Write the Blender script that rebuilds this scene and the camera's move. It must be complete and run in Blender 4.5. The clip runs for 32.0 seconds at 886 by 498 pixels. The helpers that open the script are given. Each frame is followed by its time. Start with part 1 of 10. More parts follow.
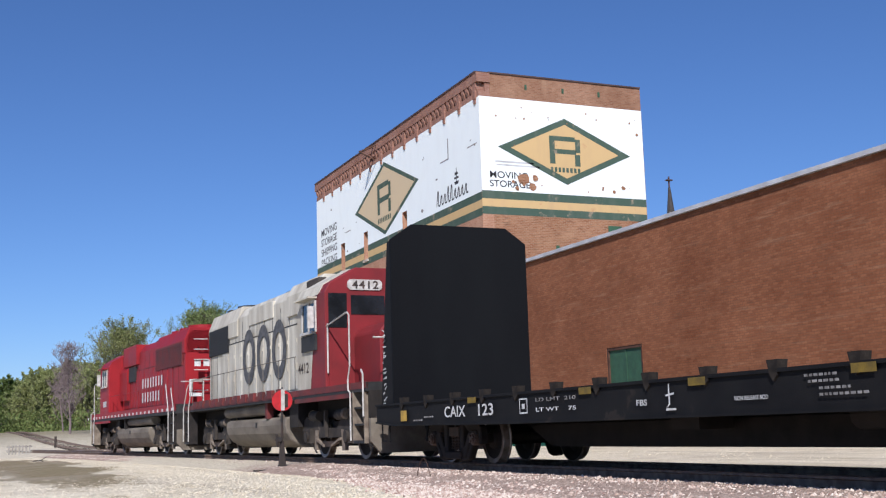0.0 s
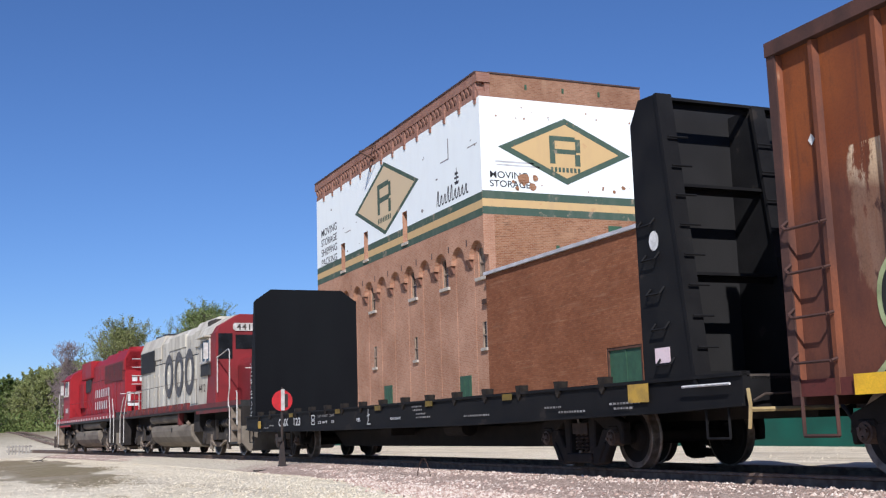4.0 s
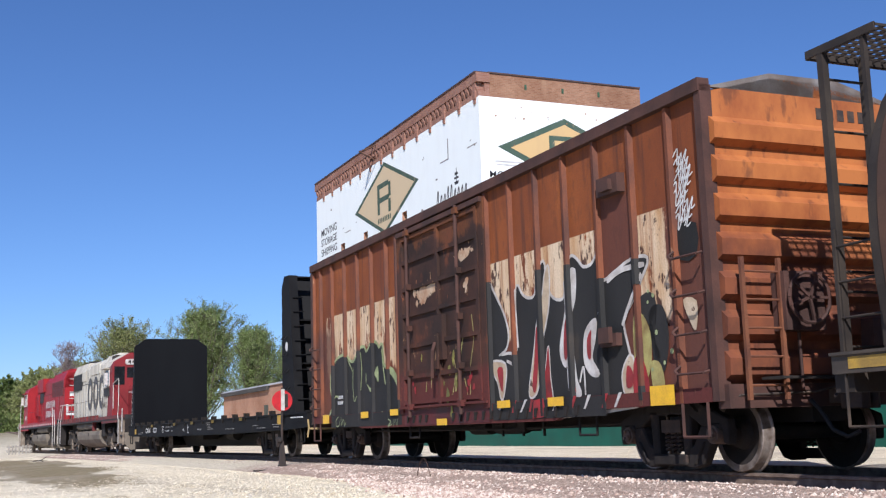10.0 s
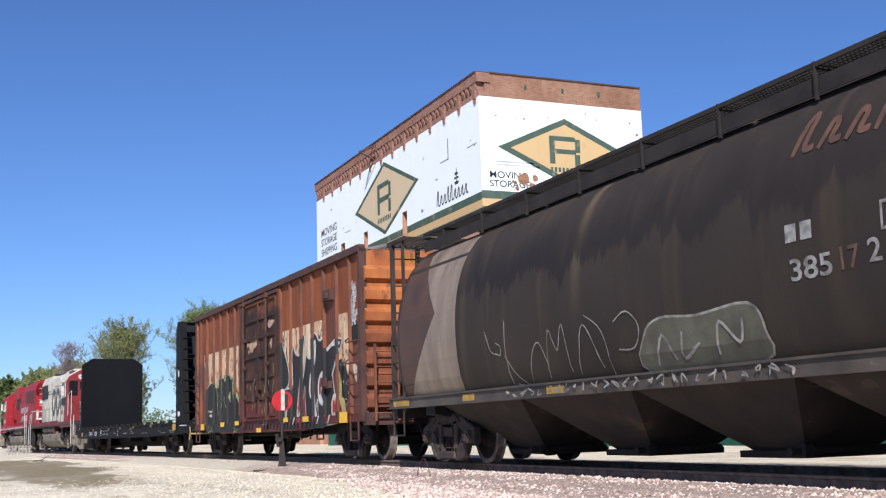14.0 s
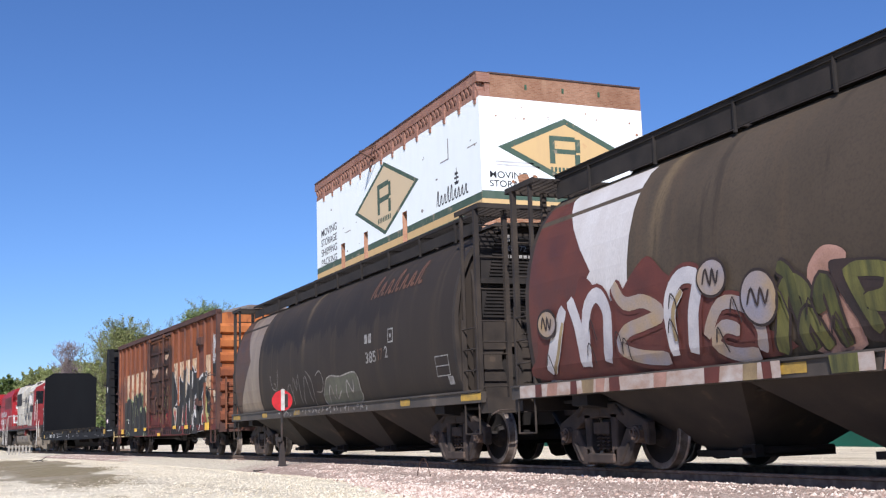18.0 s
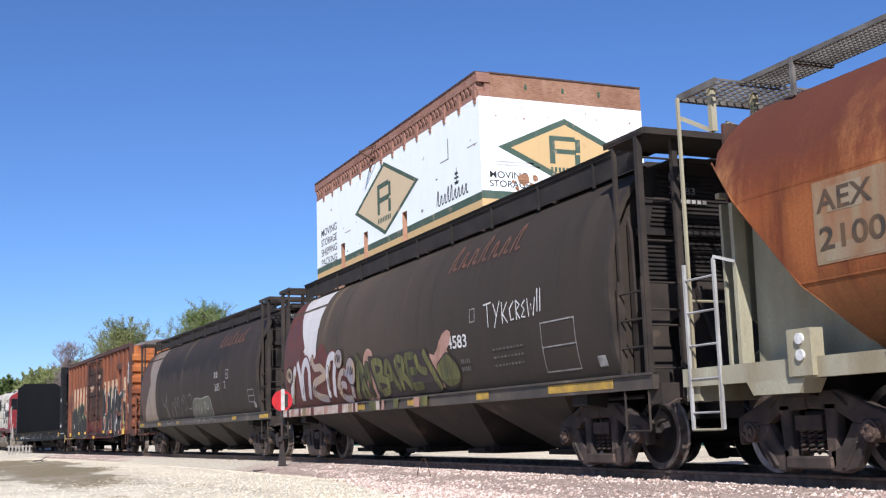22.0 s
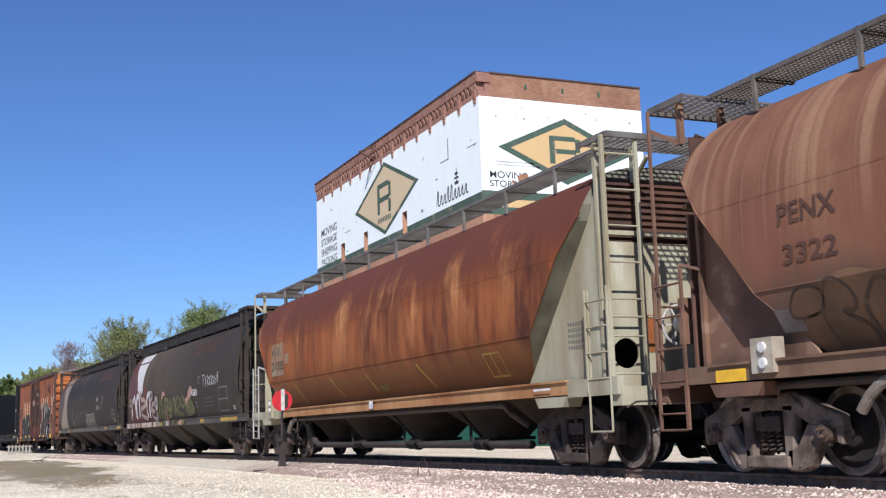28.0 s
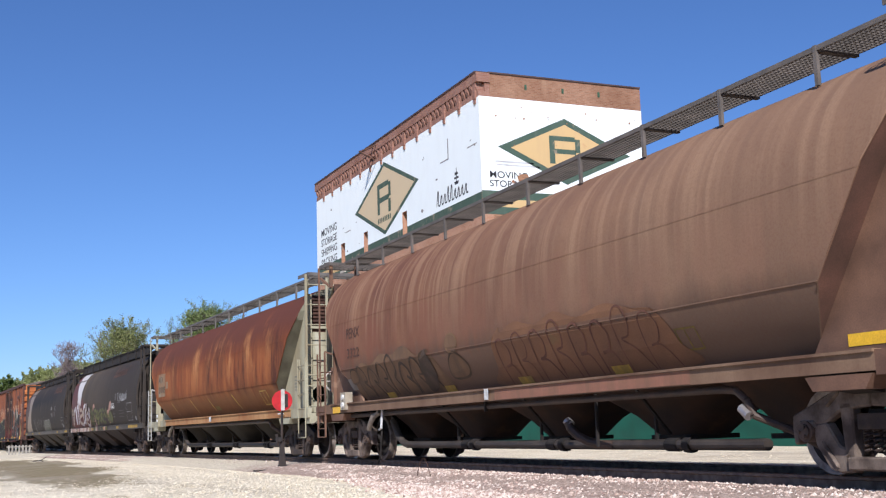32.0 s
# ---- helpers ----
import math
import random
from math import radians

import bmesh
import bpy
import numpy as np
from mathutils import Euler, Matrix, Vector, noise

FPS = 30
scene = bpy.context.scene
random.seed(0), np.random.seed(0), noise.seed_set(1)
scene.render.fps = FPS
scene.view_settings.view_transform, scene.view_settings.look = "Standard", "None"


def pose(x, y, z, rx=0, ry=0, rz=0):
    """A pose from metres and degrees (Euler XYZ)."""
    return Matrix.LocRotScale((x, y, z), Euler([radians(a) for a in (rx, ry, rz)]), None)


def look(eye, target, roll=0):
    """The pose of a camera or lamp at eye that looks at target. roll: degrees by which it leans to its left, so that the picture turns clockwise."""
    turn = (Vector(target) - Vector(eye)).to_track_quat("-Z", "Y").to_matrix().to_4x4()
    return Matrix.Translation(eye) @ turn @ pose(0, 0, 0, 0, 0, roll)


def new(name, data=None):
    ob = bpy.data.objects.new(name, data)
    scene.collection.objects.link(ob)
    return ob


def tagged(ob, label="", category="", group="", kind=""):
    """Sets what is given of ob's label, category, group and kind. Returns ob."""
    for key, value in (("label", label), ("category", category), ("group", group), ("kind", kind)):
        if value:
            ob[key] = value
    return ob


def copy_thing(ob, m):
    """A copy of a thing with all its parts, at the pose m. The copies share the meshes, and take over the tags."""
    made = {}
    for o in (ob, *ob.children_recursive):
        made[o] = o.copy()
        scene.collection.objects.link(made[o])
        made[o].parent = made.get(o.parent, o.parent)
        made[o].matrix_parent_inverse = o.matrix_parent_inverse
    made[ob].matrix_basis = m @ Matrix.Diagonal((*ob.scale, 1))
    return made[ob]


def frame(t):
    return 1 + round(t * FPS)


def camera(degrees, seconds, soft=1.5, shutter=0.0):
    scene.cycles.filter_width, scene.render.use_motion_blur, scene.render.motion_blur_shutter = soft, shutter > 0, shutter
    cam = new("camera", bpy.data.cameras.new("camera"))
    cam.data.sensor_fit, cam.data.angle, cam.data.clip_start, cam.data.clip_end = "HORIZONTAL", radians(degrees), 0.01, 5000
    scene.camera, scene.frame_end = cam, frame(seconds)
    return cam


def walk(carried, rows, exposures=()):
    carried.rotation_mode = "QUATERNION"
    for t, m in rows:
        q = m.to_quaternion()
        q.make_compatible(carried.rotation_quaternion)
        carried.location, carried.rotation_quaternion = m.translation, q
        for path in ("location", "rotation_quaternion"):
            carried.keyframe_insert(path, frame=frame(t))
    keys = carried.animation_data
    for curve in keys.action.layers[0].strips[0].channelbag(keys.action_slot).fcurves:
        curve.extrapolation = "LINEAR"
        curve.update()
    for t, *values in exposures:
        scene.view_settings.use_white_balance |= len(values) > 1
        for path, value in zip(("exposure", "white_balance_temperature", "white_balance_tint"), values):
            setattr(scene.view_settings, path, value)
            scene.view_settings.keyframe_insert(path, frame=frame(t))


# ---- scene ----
cam = camera(42.509, 32.0, soft=1.25)
CAM = pose(0, 0, 0.594, 98.986, 0, 66.499) @ pose(0, 0, 0, 0, 0, -1.772)
walk(cam, [(0.0, CAM), (32.0, CAM)], exposures=[(t, ev + 0.05, 5430, 12.5) for t, ev in ((0.0, 0.17), (5.0, 0.17), (8.0, 0.34), (12.0, 0.33), (16.0, 0.48), (17.3, 0.47), (18.5, 0.41), (20.0, 0.43), (22.0, 0.48), (24.0, 0.41), (26.0, 0.37), (29.0, 0.34), (32.0, 0.36))])

# ---- world and sun ----
SUN_DIR = Vector((0.714, -0.357, 0.600)).normalized()
world = bpy.data.worlds.new("sky")
scene.world = world
world.use_nodes = True
wn = world.node_tree.nodes
wn.clear()
sky = wn.new("ShaderNodeTexSky")
sky.sky_type = "NISHITA"
sky.sun_disc = False
sky.sun_elevation = math.asin(SUN_DIR.z)
sky.sun_rotation = math.atan2(SUN_DIR.x, SUN_DIR.y)
sky.air_density, sky.dust_density, sky.ozone_density = 0.9, 0.1, 5.0
bg = wn.new("ShaderNodeBackground")
bg.inputs["Strength"].default_value = 0.075
wo = wn.new("ShaderNodeOutputWorld")
tone = wn.new("ShaderNodeMixRGB")
tone.blend_type = "MULTIPLY"
tone.inputs[0].default_value, tone.inputs[2].default_value = 1.0, (0.885, 0.905, 1.01, 1)
world.node_tree.links.new(sky.outputs[0], tone.inputs[1])
world.node_tree.links.new(tone.outputs[0], bg.inputs[0])
world.node_tree.links.new(bg.outputs[0], wo.inputs[0])
sun_data = bpy.data.lights.new("sun", "SUN")
sun_data.energy, sun_data.angle, sun_data.color = 5.0, radians(0.53), (1.0, 0.87, 0.72)
sun = new("sun", sun_data)
sun.matrix_world = look(SUN_DIR * 60, (0, 0, 0))

# ---- track plan: straight to the right, easing towards the camera far off ----
TRACK_Y, CURVE_X, CURVE_K, CURVE_END = 9.162, -21.47, 1.564e-3, -42.1
RUN = [0, 2.51, 5.06, 7.65, 10.28, 12.92, 15.56, 18.24, 20.94, 23.72, 26.58, 29.47, 32.4, 35.39, 38.43, 41.52, 44.62,
       47.74, 50.89, 54.05, 57.24, 60.48, 63.74, 67.05, 70.4, 73.73, 77.04, 80.31, 83.57, 86.87, 90.28, 93.71, 97.15]


def track_y(x):
    e = max(x, CURVE_END)
    return TRACK_Y - CURVE_K * min(0.0, e - CURVE_X) ** 2 + track_slope(x) * (x - e)


def track_slope(x):
    return -2 * CURVE_K * min(0.0, max(x, CURVE_END) - CURVE_X)


def run(t):
    """How far the train has rolled at t seconds."""
    i = min(int(t), 31)
    u = t - i
    m = [(RUN[min(j + 1, 32)] - RUN[max(j - 1, 0)]) / (min(j + 1, 32) - max(j - 1, 0)) for j in (i, i + 1)]
    return ((2 * u ** 3 - 3 * u ** 2 + 1) * RUN[i] + (u ** 3 - 2 * u ** 2 + u) * m[0]
            + (-2 * u ** 3 + 3 * u ** 2) * RUN[i + 1] + (u ** 3 - u ** 2) * m[1])


# ---- mesh and part helpers ----
class Shape:
    """Collects vertices and faces of one mesh."""

    def __init__(self):
        self.v, self.f = [], []

    def add(self, verts, faces):
        n = len(self.v)
        self.v += [tuple(p) for p in verts]
        self.f += [tuple(n + i for i in f) for f in faces]
        return self

    def box(self, x0, x1, y0, y1, z0, z1):
        x0, x1 = sorted((x0, x1))
        y0, y1 = sorted((y0, y1))
        z0, z1 = sorted((z0, z1))
        return self.add([(x, y, z) for z in (z0, z1) for y in (y0, y1) for x in (x0, x1)],
                        [(0, 2, 3, 1), (4, 5, 7, 6), (0, 1, 5, 4), (2, 6, 7, 3), (0, 4, 6, 2), (1, 3, 7, 5)])

    def bar(self, p, q, w, h=None):
        """A square bar from p to q, w wide and h deep."""
        p, q, h = Vector(p), Vector(q), h or w
        d = (q - p).normalized()
        a = d.cross(Vector((0, 0, 1)) if abs(d.z) < 0.95 else Vector((1, 0, 0))).normalized()
        b = a.cross(d)
        vs = [e + a * (sa * w / 2) + b * (sb * h / 2) for e in (p, q) for sa, sb in ((-1, -1), (1, -1), (1, 1), (-1, 1))]
        return self.add(vs, [(3, 2, 1, 0), (4, 5, 6, 7), (0, 1, 5, 4), (1, 2, 6, 5), (2, 3, 7, 6), (3, 0, 4, 7)])

    def cyl(self, p, q, r, n=12, r2=None):
        p, q = Vector(p), Vector(q)
        r2 = r if r2 is None else r2
        d = (q - p).normalized()
        a = d.cross(Vector((0, 0, 1)) if abs(d.z) < 0.95 else Vector((1, 0, 0))).normalized()
        b = d.cross(a)
        ring = [(math.cos(2 * math.pi * i / n), math.sin(2 * math.pi * i / n)) for i in range(n)]
        vs = [e + a * (c * rr) + b * (s * rr) for e, rr in ((p, r), (q, r2)) for c, s in ring]
        fs = [(i, (i + 1) % n, n + (i + 1) % n, n + i) for i in range(n)]
        return self.add(vs, fs + [tuple(range(n - 1, -1, -1)), tuple(range(n, 2 * n))])

    def tube(self, pts, r, n=8):
        for p, q in zip(pts, pts[1:]):
            self.cyl(p, q, r, n)
        return self

    def prism(self, pts, axis, a, b):
        """A polygon of two coordinates pushed along axis (0, 1, 2) from a to b."""
        def place(p, c):
            w = list(p)
            w.insert(axis, c)
            return w
        n = len(pts)
        vs = [place(p, a) for p in pts] + [place(p, b) for p in pts]
        return self.add(vs, [tuple(range(n)), tuple(range(2 * n - 1, n - 1, -1))]
                        + [(i, n + i, n + (i + 1) % n, (i + 1) % n) for i in range(n)])

    def lathe(self, prof, axis_pt, n=24):
        """Profile of (y, r) turned about the y axis through axis_pt."""
        x, z = axis_pt
        m = len(prof)
        vs = [(x + r * math.cos(2 * math.pi * i / n), y, z + r * math.sin(2 * math.pi * i / n)) for i in range(n) for y, r in prof]
        fs = [(i * m + j, i * m + j + 1, ((i + 1) % n) * m + j + 1, ((i + 1) % n) * m + j) for i in range(n) for j in range(m - 1)]
        fs += [tuple(i * m for i in range(n)), tuple(i * m + m - 1 for i in reversed(range(n)))]
        return self.add(vs, fs)

    def loft(self, rings, closed=True, caps=True):
        n = len(rings[0])
        vs = [p for ring in rings for p in ring]
        k = n if closed else n - 1
        fs = [(i * n + j, i * n + (j + 1) % n, (i + 1) * n + (j + 1) % n, (i + 1) * n + j) for i in range(len(rings) - 1) for j in range(k)]
        if caps:
            fs += [tuple(range(n - 1, -1, -1)), tuple((len(rings) - 1) * n + j for j in range(n))]
        return self.add(vs, fs)

    def mesh(self, name, bevel=0.0, smooth=False):
        me = bpy.data.meshes.new(name)
        me.from_pydata(self.v, [], self.f)
        bm = bmesh.new()
        bm.from_mesh(me)
        bmesh.ops.recalc_face_normals(bm, faces=bm.faces)
        if bevel:
            sharp = [e for e in bm.edges if len(e.link_faces) == 2 and e.calc_face_angle(0) > 0.6]
            bmesh.ops.bevel(bm, geom=sharp, offset=bevel, segments=1, affect="EDGES", clamp_overlap=True)
        if smooth:
            for face in bm.faces:
                face.smooth = True
            for e in bm.edges:
                if len(e.link_faces) != 2 or e.calc_face_angle(0) > radians(34):
                    e.smooth = False
        bm.to_mesh(me)
        bm.free()
        return me


def part(name, shape, material, parent=None, label="", bevel=0.0, smooth=False, kind=""):
    me = shape if isinstance(shape, bpy.types.Mesh) else shape.mesh(name, bevel, smooth)
    if material and not me.materials:
        me.materials.append(material)
    ob = new(name, me)
    if parent:
        ob.parent = parent
    return tagged(ob, label, kind=kind)


def thing(name, label, category, at=None, group="", kind=""):
    ob = new(name)
    if at:
        ob.matrix_world = at
    return tagged(ob, label, category, group, kind)


# ---- materials ----
def mat(name, base, dark=None, rough=0.7, metal=0.0, scale=3.0, fine=60.0, bump=0.15, amount=0.5, spec=0.35, stretch=None, third=None, third_at=0.62):
    """Two-tone painted or raw surface with stains at a large scale and grain at a fine one."""
    m = bpy.data.materials.new(name)
    m.use_nodes = True
    nt = m.node_tree
    b = nt.nodes["Principled BSDF"]
    tc = nt.nodes.new("ShaderNodeTexCoord")
    mp = nt.nodes.new("ShaderNodeMapping")
    mp.inputs["Scale"].default_value = stretch or (1, 1, 1)
    nt.links.new(tc.outputs["Object"], mp.inputs[0])
    n1 = nt.nodes.new("ShaderNodeTexNoise")
    n1.inputs["Scale"].default_value, n1.inputs["Detail"].default_value = scale, 7.0
    n2 = nt.nodes.new("ShaderNodeTexNoise")
    n2.inputs["Scale"].default_value, n2.inputs["Detail"].default_value = fine, 3.0
    for n in (n1, n2):
        nt.links.new(mp.outputs[0], n.inputs["Vector"])
    r1 = nt.nodes.new("ShaderNodeValToRGB")
    dark = dark or tuple(c * 0.6 for c in base)
    r1.color_ramp.elements[0].position, r1.color_ramp.elements[1].position = 0.5 - amount * 0.3, 0.5 + amount * 0.3
    r1.color_ramp.elements[0].color, r1.color_ramp.elements[1].color = (*dark, 1), (*base, 1)
    if third:
        e = r1.color_ramp.elements.new(min(0.98, third_at + 0.06))
        e.color = (*third, 1)
    nt.links.new(n1.outputs["Fac"], r1.inputs[0])
    mx = nt.nodes.new("ShaderNodeMixRGB")
    mx.blend_type = "MULTIPLY"
    mx.inputs[0].default_value = 0.5
    r2 = nt.nodes.new("ShaderNodeValToRGB")
    r2.color_ramp.elements[0].position, r2.color_ramp.elements[1].position = 0.3, 0.7
    r2.color_ramp.elements[0].color, r2.color_ramp.elements[1].color = (0.62, 0.62, 0.62, 1), (1, 1, 1, 1)
    nt.links.new(n2.outputs["Fac"], r2.inputs[0])
    nt.links.new(r1.outputs[0], mx.inputs[1])
    nt.links.new(r2.outputs[0], mx.inputs[2])
    nt.links.new(mx.outputs[0], b.inputs["Base Color"])
    b.inputs["Metallic"].default_value = metal
    b.inputs["Specular IOR Level"].default_value = spec
    rr = nt.nodes.new("ShaderNodeMapRange")
    rr.inputs["To Min"].default_value, rr.inputs["To Max"].default_value = max(0.05, rough - 0.12), min(1.0, rough + 0.12)
    nt.links.new(n1.outputs["Fac"], rr.inputs["Value"])
    nt.links.new(rr.outputs[0], b.inputs["Roughness"])
    if bump:
        bp = nt.nodes.new("ShaderNodeBump")
        bp.inputs["Strength"].default_value, bp.inputs["Distance"].default_value = bump, 0.01
        nt.links.new(n2.outputs["Fac"], bp.inputs["Height"])
        nt.links.new(bp.outputs[0], b.inputs["Normal"])
    return m


class Graph:
    """Short hand for building a material's node tree."""

    def __init__(self, name, rough=0.75, spec=0.3):
        self.m = bpy.data.materials.new(name)
        self.m.use_nodes = True
        self.nt = self.m.node_tree
        self.b = self.nt.nodes["Principled BSDF"]
        self.b.inputs["Roughness"].default_value = rough
        self.b.inputs["Specular IOR Level"].default_value = spec
        self.tc = self.nt.nodes.new("ShaderNodeTexCoord").outputs["Object"]
        sep = self.nt.nodes.new("ShaderNodeSeparateXYZ")
        self.nt.links.new(self.tc, sep.inputs[0])
        self.x, self.y, self.z = sep.outputs

    def put(self, socket, value):
        if isinstance(value, bpy.types.NodeSocket):
            self.nt.links.new(value, socket)
        elif isinstance(value, (tuple, list)) and len(value) == 3 and socket.type == "RGBA":
            socket.default_value = (*value, 1)
        else:
            socket.default_value = value

    def noise(self, scale, detail=5.0, stretch=(1, 1, 1), offset=(0, 0, 0), rough=0.55):
        mp = self.nt.nodes.new("ShaderNodeMapping")
        mp.inputs["Scale"].default_value, mp.inputs["Location"].default_value = stretch, offset
        self.nt.links.new(self.tc, mp.inputs[0])
        n = self.nt.nodes.new("ShaderNodeTexNoise")
        n.inputs["Scale"].default_value, n.inputs["Detail"].default_value, n.inputs["Roughness"].default_value = scale, detail, rough
        self.nt.links.new(mp.outputs[0], n.inputs["Vector"])
        return n.outputs["Fac"]

    def math(self, op, a, b=0.0):
        n = self.nt.nodes.new("ShaderNodeMath")
        n.operation = op
        self.put(n.inputs[0], a)
        self.put(n.inputs[1], b)
        return n.outputs[0]

    def step(self, v, lo, hi):
        n = self.nt.nodes.new("ShaderNodeMapRange")
        n.inputs["From Min"].default_value, n.inputs["From Max"].default_value = lo, hi
        self.put(n.inputs["Value"], v)
        return n.outputs[0]

    def mix(self, fac, a, b, kind="MIX"):
        n = self.nt.nodes.new("ShaderNodeMixRGB")
        n.blend_type = kind
        for s, v in zip(n.inputs, (fac, a, b)):
            self.put(s, v)
        return n.outputs[0]

    def bump(self, height, strength=0.2, distance=0.01):
        n = self.nt.nodes.new("ShaderNodeBump")
        n.inputs["Strength"].default_value, n.inputs["Distance"].default_value = strength, distance
        self.put(n.inputs["Height"], height)
        self.nt.links.new(n.outputs[0], self.b.inputs["Normal"])

    def done(self, colour):
        self.put(self.b.inputs["Base Color"], colour)
        return self.m


def brick_mat(name, c1, c2, mortar, wash=None, bands=0.0):
    g = Graph(name, 0.9, 0.2)
    mp = g.nt.nodes.new("ShaderNodeCombineXYZ")
    g.put(mp.inputs[0], g.math("ADD", g.x, g.y))
    g.put(mp.inputs[1], g.z)
    br = g.nt.nodes.new("ShaderNodeTexBrick")
    g.put(br.inputs["Vector"], mp.outputs[0])
    for k, v in (("Color1", c1), ("Color2", c2), ("Mortar", mortar)):
        g.put(br.inputs[k], v)
    for k, v in (("Scale", 1.0), ("Mortar Size", 0.008), ("Bias", 0.0), ("Brick Width", 0.215), ("Row Height", 0.075)):
        br.inputs[k].default_value = v
    col = g.mix(g.step(g.noise(0.45, 6), 0.35, 0.7), br.outputs["Color"], g.mix(1.0, br.outputs["Color"], (0.72, 0.66, 0.62), "MULTIPLY"))
    col = g.mix(g.math("MULTIPLY", g.step(g.noise(1.4, 7, (0.35, 0.35, 1.6) if bands else (1, 1, 0.35)), 0.55, 0.75), 0.45), col, wash or (0.46, 0.33, 0.26))
    col = g.mix(g.math("MULTIPLY", g.step(g.noise(14, 3), 0.35, 0.7), 0.35), col, g.mix(1.0, col, (0.6, 0.55, 0.5), "MULTIPLY"))
    if bands:
        col = g.mix(g.math("MULTIPLY", g.step(g.noise(1.0, 6, (0.5, 0.5, 9.0), (2, 0, 5), 0.62), 0.58, 0.70), bands), col, (0.44, 0.29, 0.18))
        col = g.mix(g.math("MULTIPLY", g.step(g.noise(1.0, 6, (1.6, 1.6, 13.0), (5, 0, 1), 0.65), 0.56, 0.68), bands * 2.2), col, (0.115, 0.060, 0.036))
    g.bump(br.outputs["Fac"], 0.4, -0.008)
    return g.done(col)


BRICK = brick_mat("brick_red", (0.42, 0.222, 0.137), (0.51, 0.290, 0.188), (0.49, 0.345, 0.245), (0.49, 0.298, 0.195))
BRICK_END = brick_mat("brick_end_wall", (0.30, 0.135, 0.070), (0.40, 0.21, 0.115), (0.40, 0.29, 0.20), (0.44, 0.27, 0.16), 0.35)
BRICK_LOW = brick_mat("brick_brown", (0.240, 0.090, 0.041), (0.315, 0.132, 0.064), (0.205, 0.098, 0.052), (0.30, 0.140, 0.074), 0.20)
BRICK_PARAPET = brick_mat("brick_parapet", (0.27, 0.135, 0.080), (0.36, 0.20, 0.125), (0.33, 0.23, 0.16), (0.42, 0.28, 0.18))
BRICK_FRIEZE = brick_mat("brick_frieze", (0.30, 0.150, 0.110), (0.37, 0.20, 0.150), (0.33, 0.23, 0.18), (0.40, 0.26, 0.20))

def weathered(name, base, patch, stain, rough=0.85, patch_at=(0.60, 0.66), streak=0.35):
    """Old paint on masonry: flaked patches and rain streaks."""
    g = Graph(name, rough, 0.25)
    col = g.mix(g.math("MULTIPLY", g.step(g.noise(2.2, 8, (1, 1, 0.4)), 0.45, 0.8), streak), base, stain)
    col = g.mix(g.step(g.noise(0.9, 9, rough=0.68), *patch_at), col, patch)
    col = g.mix(g.math("MULTIPLY", g.step(g.noise(26, 3), 0.4, 0.75), 0.16), col, stain)
    g.bump(g.noise(34, 4), 0.25, 0.006)
    return g.done(col)


WHITE_WALL = weathered("white_wall_paint", (0.80, 0.85, 0.84), (0.66, 0.62, 0.56), (0.68, 0.71, 0.70), patch_at=(0.70, 0.76), streak=0.25)
GREEN_WALL = weathered("green_wall_paint", (0.058, 0.095, 0.070), (0.30, 0.24, 0.17), (0.12, 0.14, 0.11), patch_at=(0.59, 0.66), streak=0.6)
TAN_WALL = weathered("tan_wall_paint", (0.55, 0.385, 0.18), (0.45, 0.24, 0.12), (0.46, 0.32, 0.17), patch_at=(0.61, 0.70), streak=0.6)
LETTER_DARK = weathered("faded_black_wall_paint", (0.035, 0.035, 0.04), (0.45, 0.42, 0.40), (0.10, 0.10, 0.10), patch_at=(0.62, 0.68))
COPING = mat("tile_coping", (0.62, 0.62, 0.64), (0.46, 0.45, 0.46), rough=0.5, scale=1.5)
TILE_DARK = mat("dark_coping", (0.10, 0.06, 0.05), rough=0.6)
SILL = mat("limestone", (0.55, 0.50, 0.42), (0.40, 0.36, 0.30), rough=0.9)
DOOR_GREEN = mat("door_green", (0.050, 0.120, 0.068), (0.035, 0.085, 0.05), rough=0.6, scale=4)
DOCK_GREEN = mat("dock_green", (0.012, 0.11, 0.075), (0.010, 0.075, 0.052), rough=0.55, scale=1.2)
GLASS = mat("dark_glass", (0.02, 0.022, 0.025), (0.012, 0.013, 0.015), rough=0.18, bump=0, spec=0.6)
BOARD = mat("window_board", (0.36, 0.28, 0.20), (0.22, 0.16, 0.12), rough=0.85)
ROOF_TAR = mat("tar_roof", (0.05, 0.05, 0.05), rough=0.95)
RUST_IRON = mat("rusty_iron", (0.11, 0.055, 0.035), (0.05, 0.028, 0.02), rough=0.85)
SHINGLE = mat("dark_slate", (0.07, 0.06, 0.055), rough=0.8)

# ---- ground: one sheet to the horizon ----
GRAVEL_Z = -0.17


def smooth(a, b, x):
    u = min(1.0, max(0.0, (x - a) / (b - a)))
    return u * u * (3 - 2 * u)


def ground_z(x, y):
    z = GRAVEL_Z + 0.06 * smooth(11.5, 15, y) + 0.03 * noise.noise((x * 0.13, y * 0.13, 0)) + 0.012 * noise.noise((x * 0.7, y * 0.7, 3))
    z -= 0.10 * smooth(4.5, 1.0, y) * smooth(-60, -30, x)
    if x > -125:
        z -= 0.09 * smooth(3.6, 2.3, abs(y - track_y(x)))
    return z + 2.3 * smooth(-70, -200, x) * smooth(60, 20, abs(y - 2))


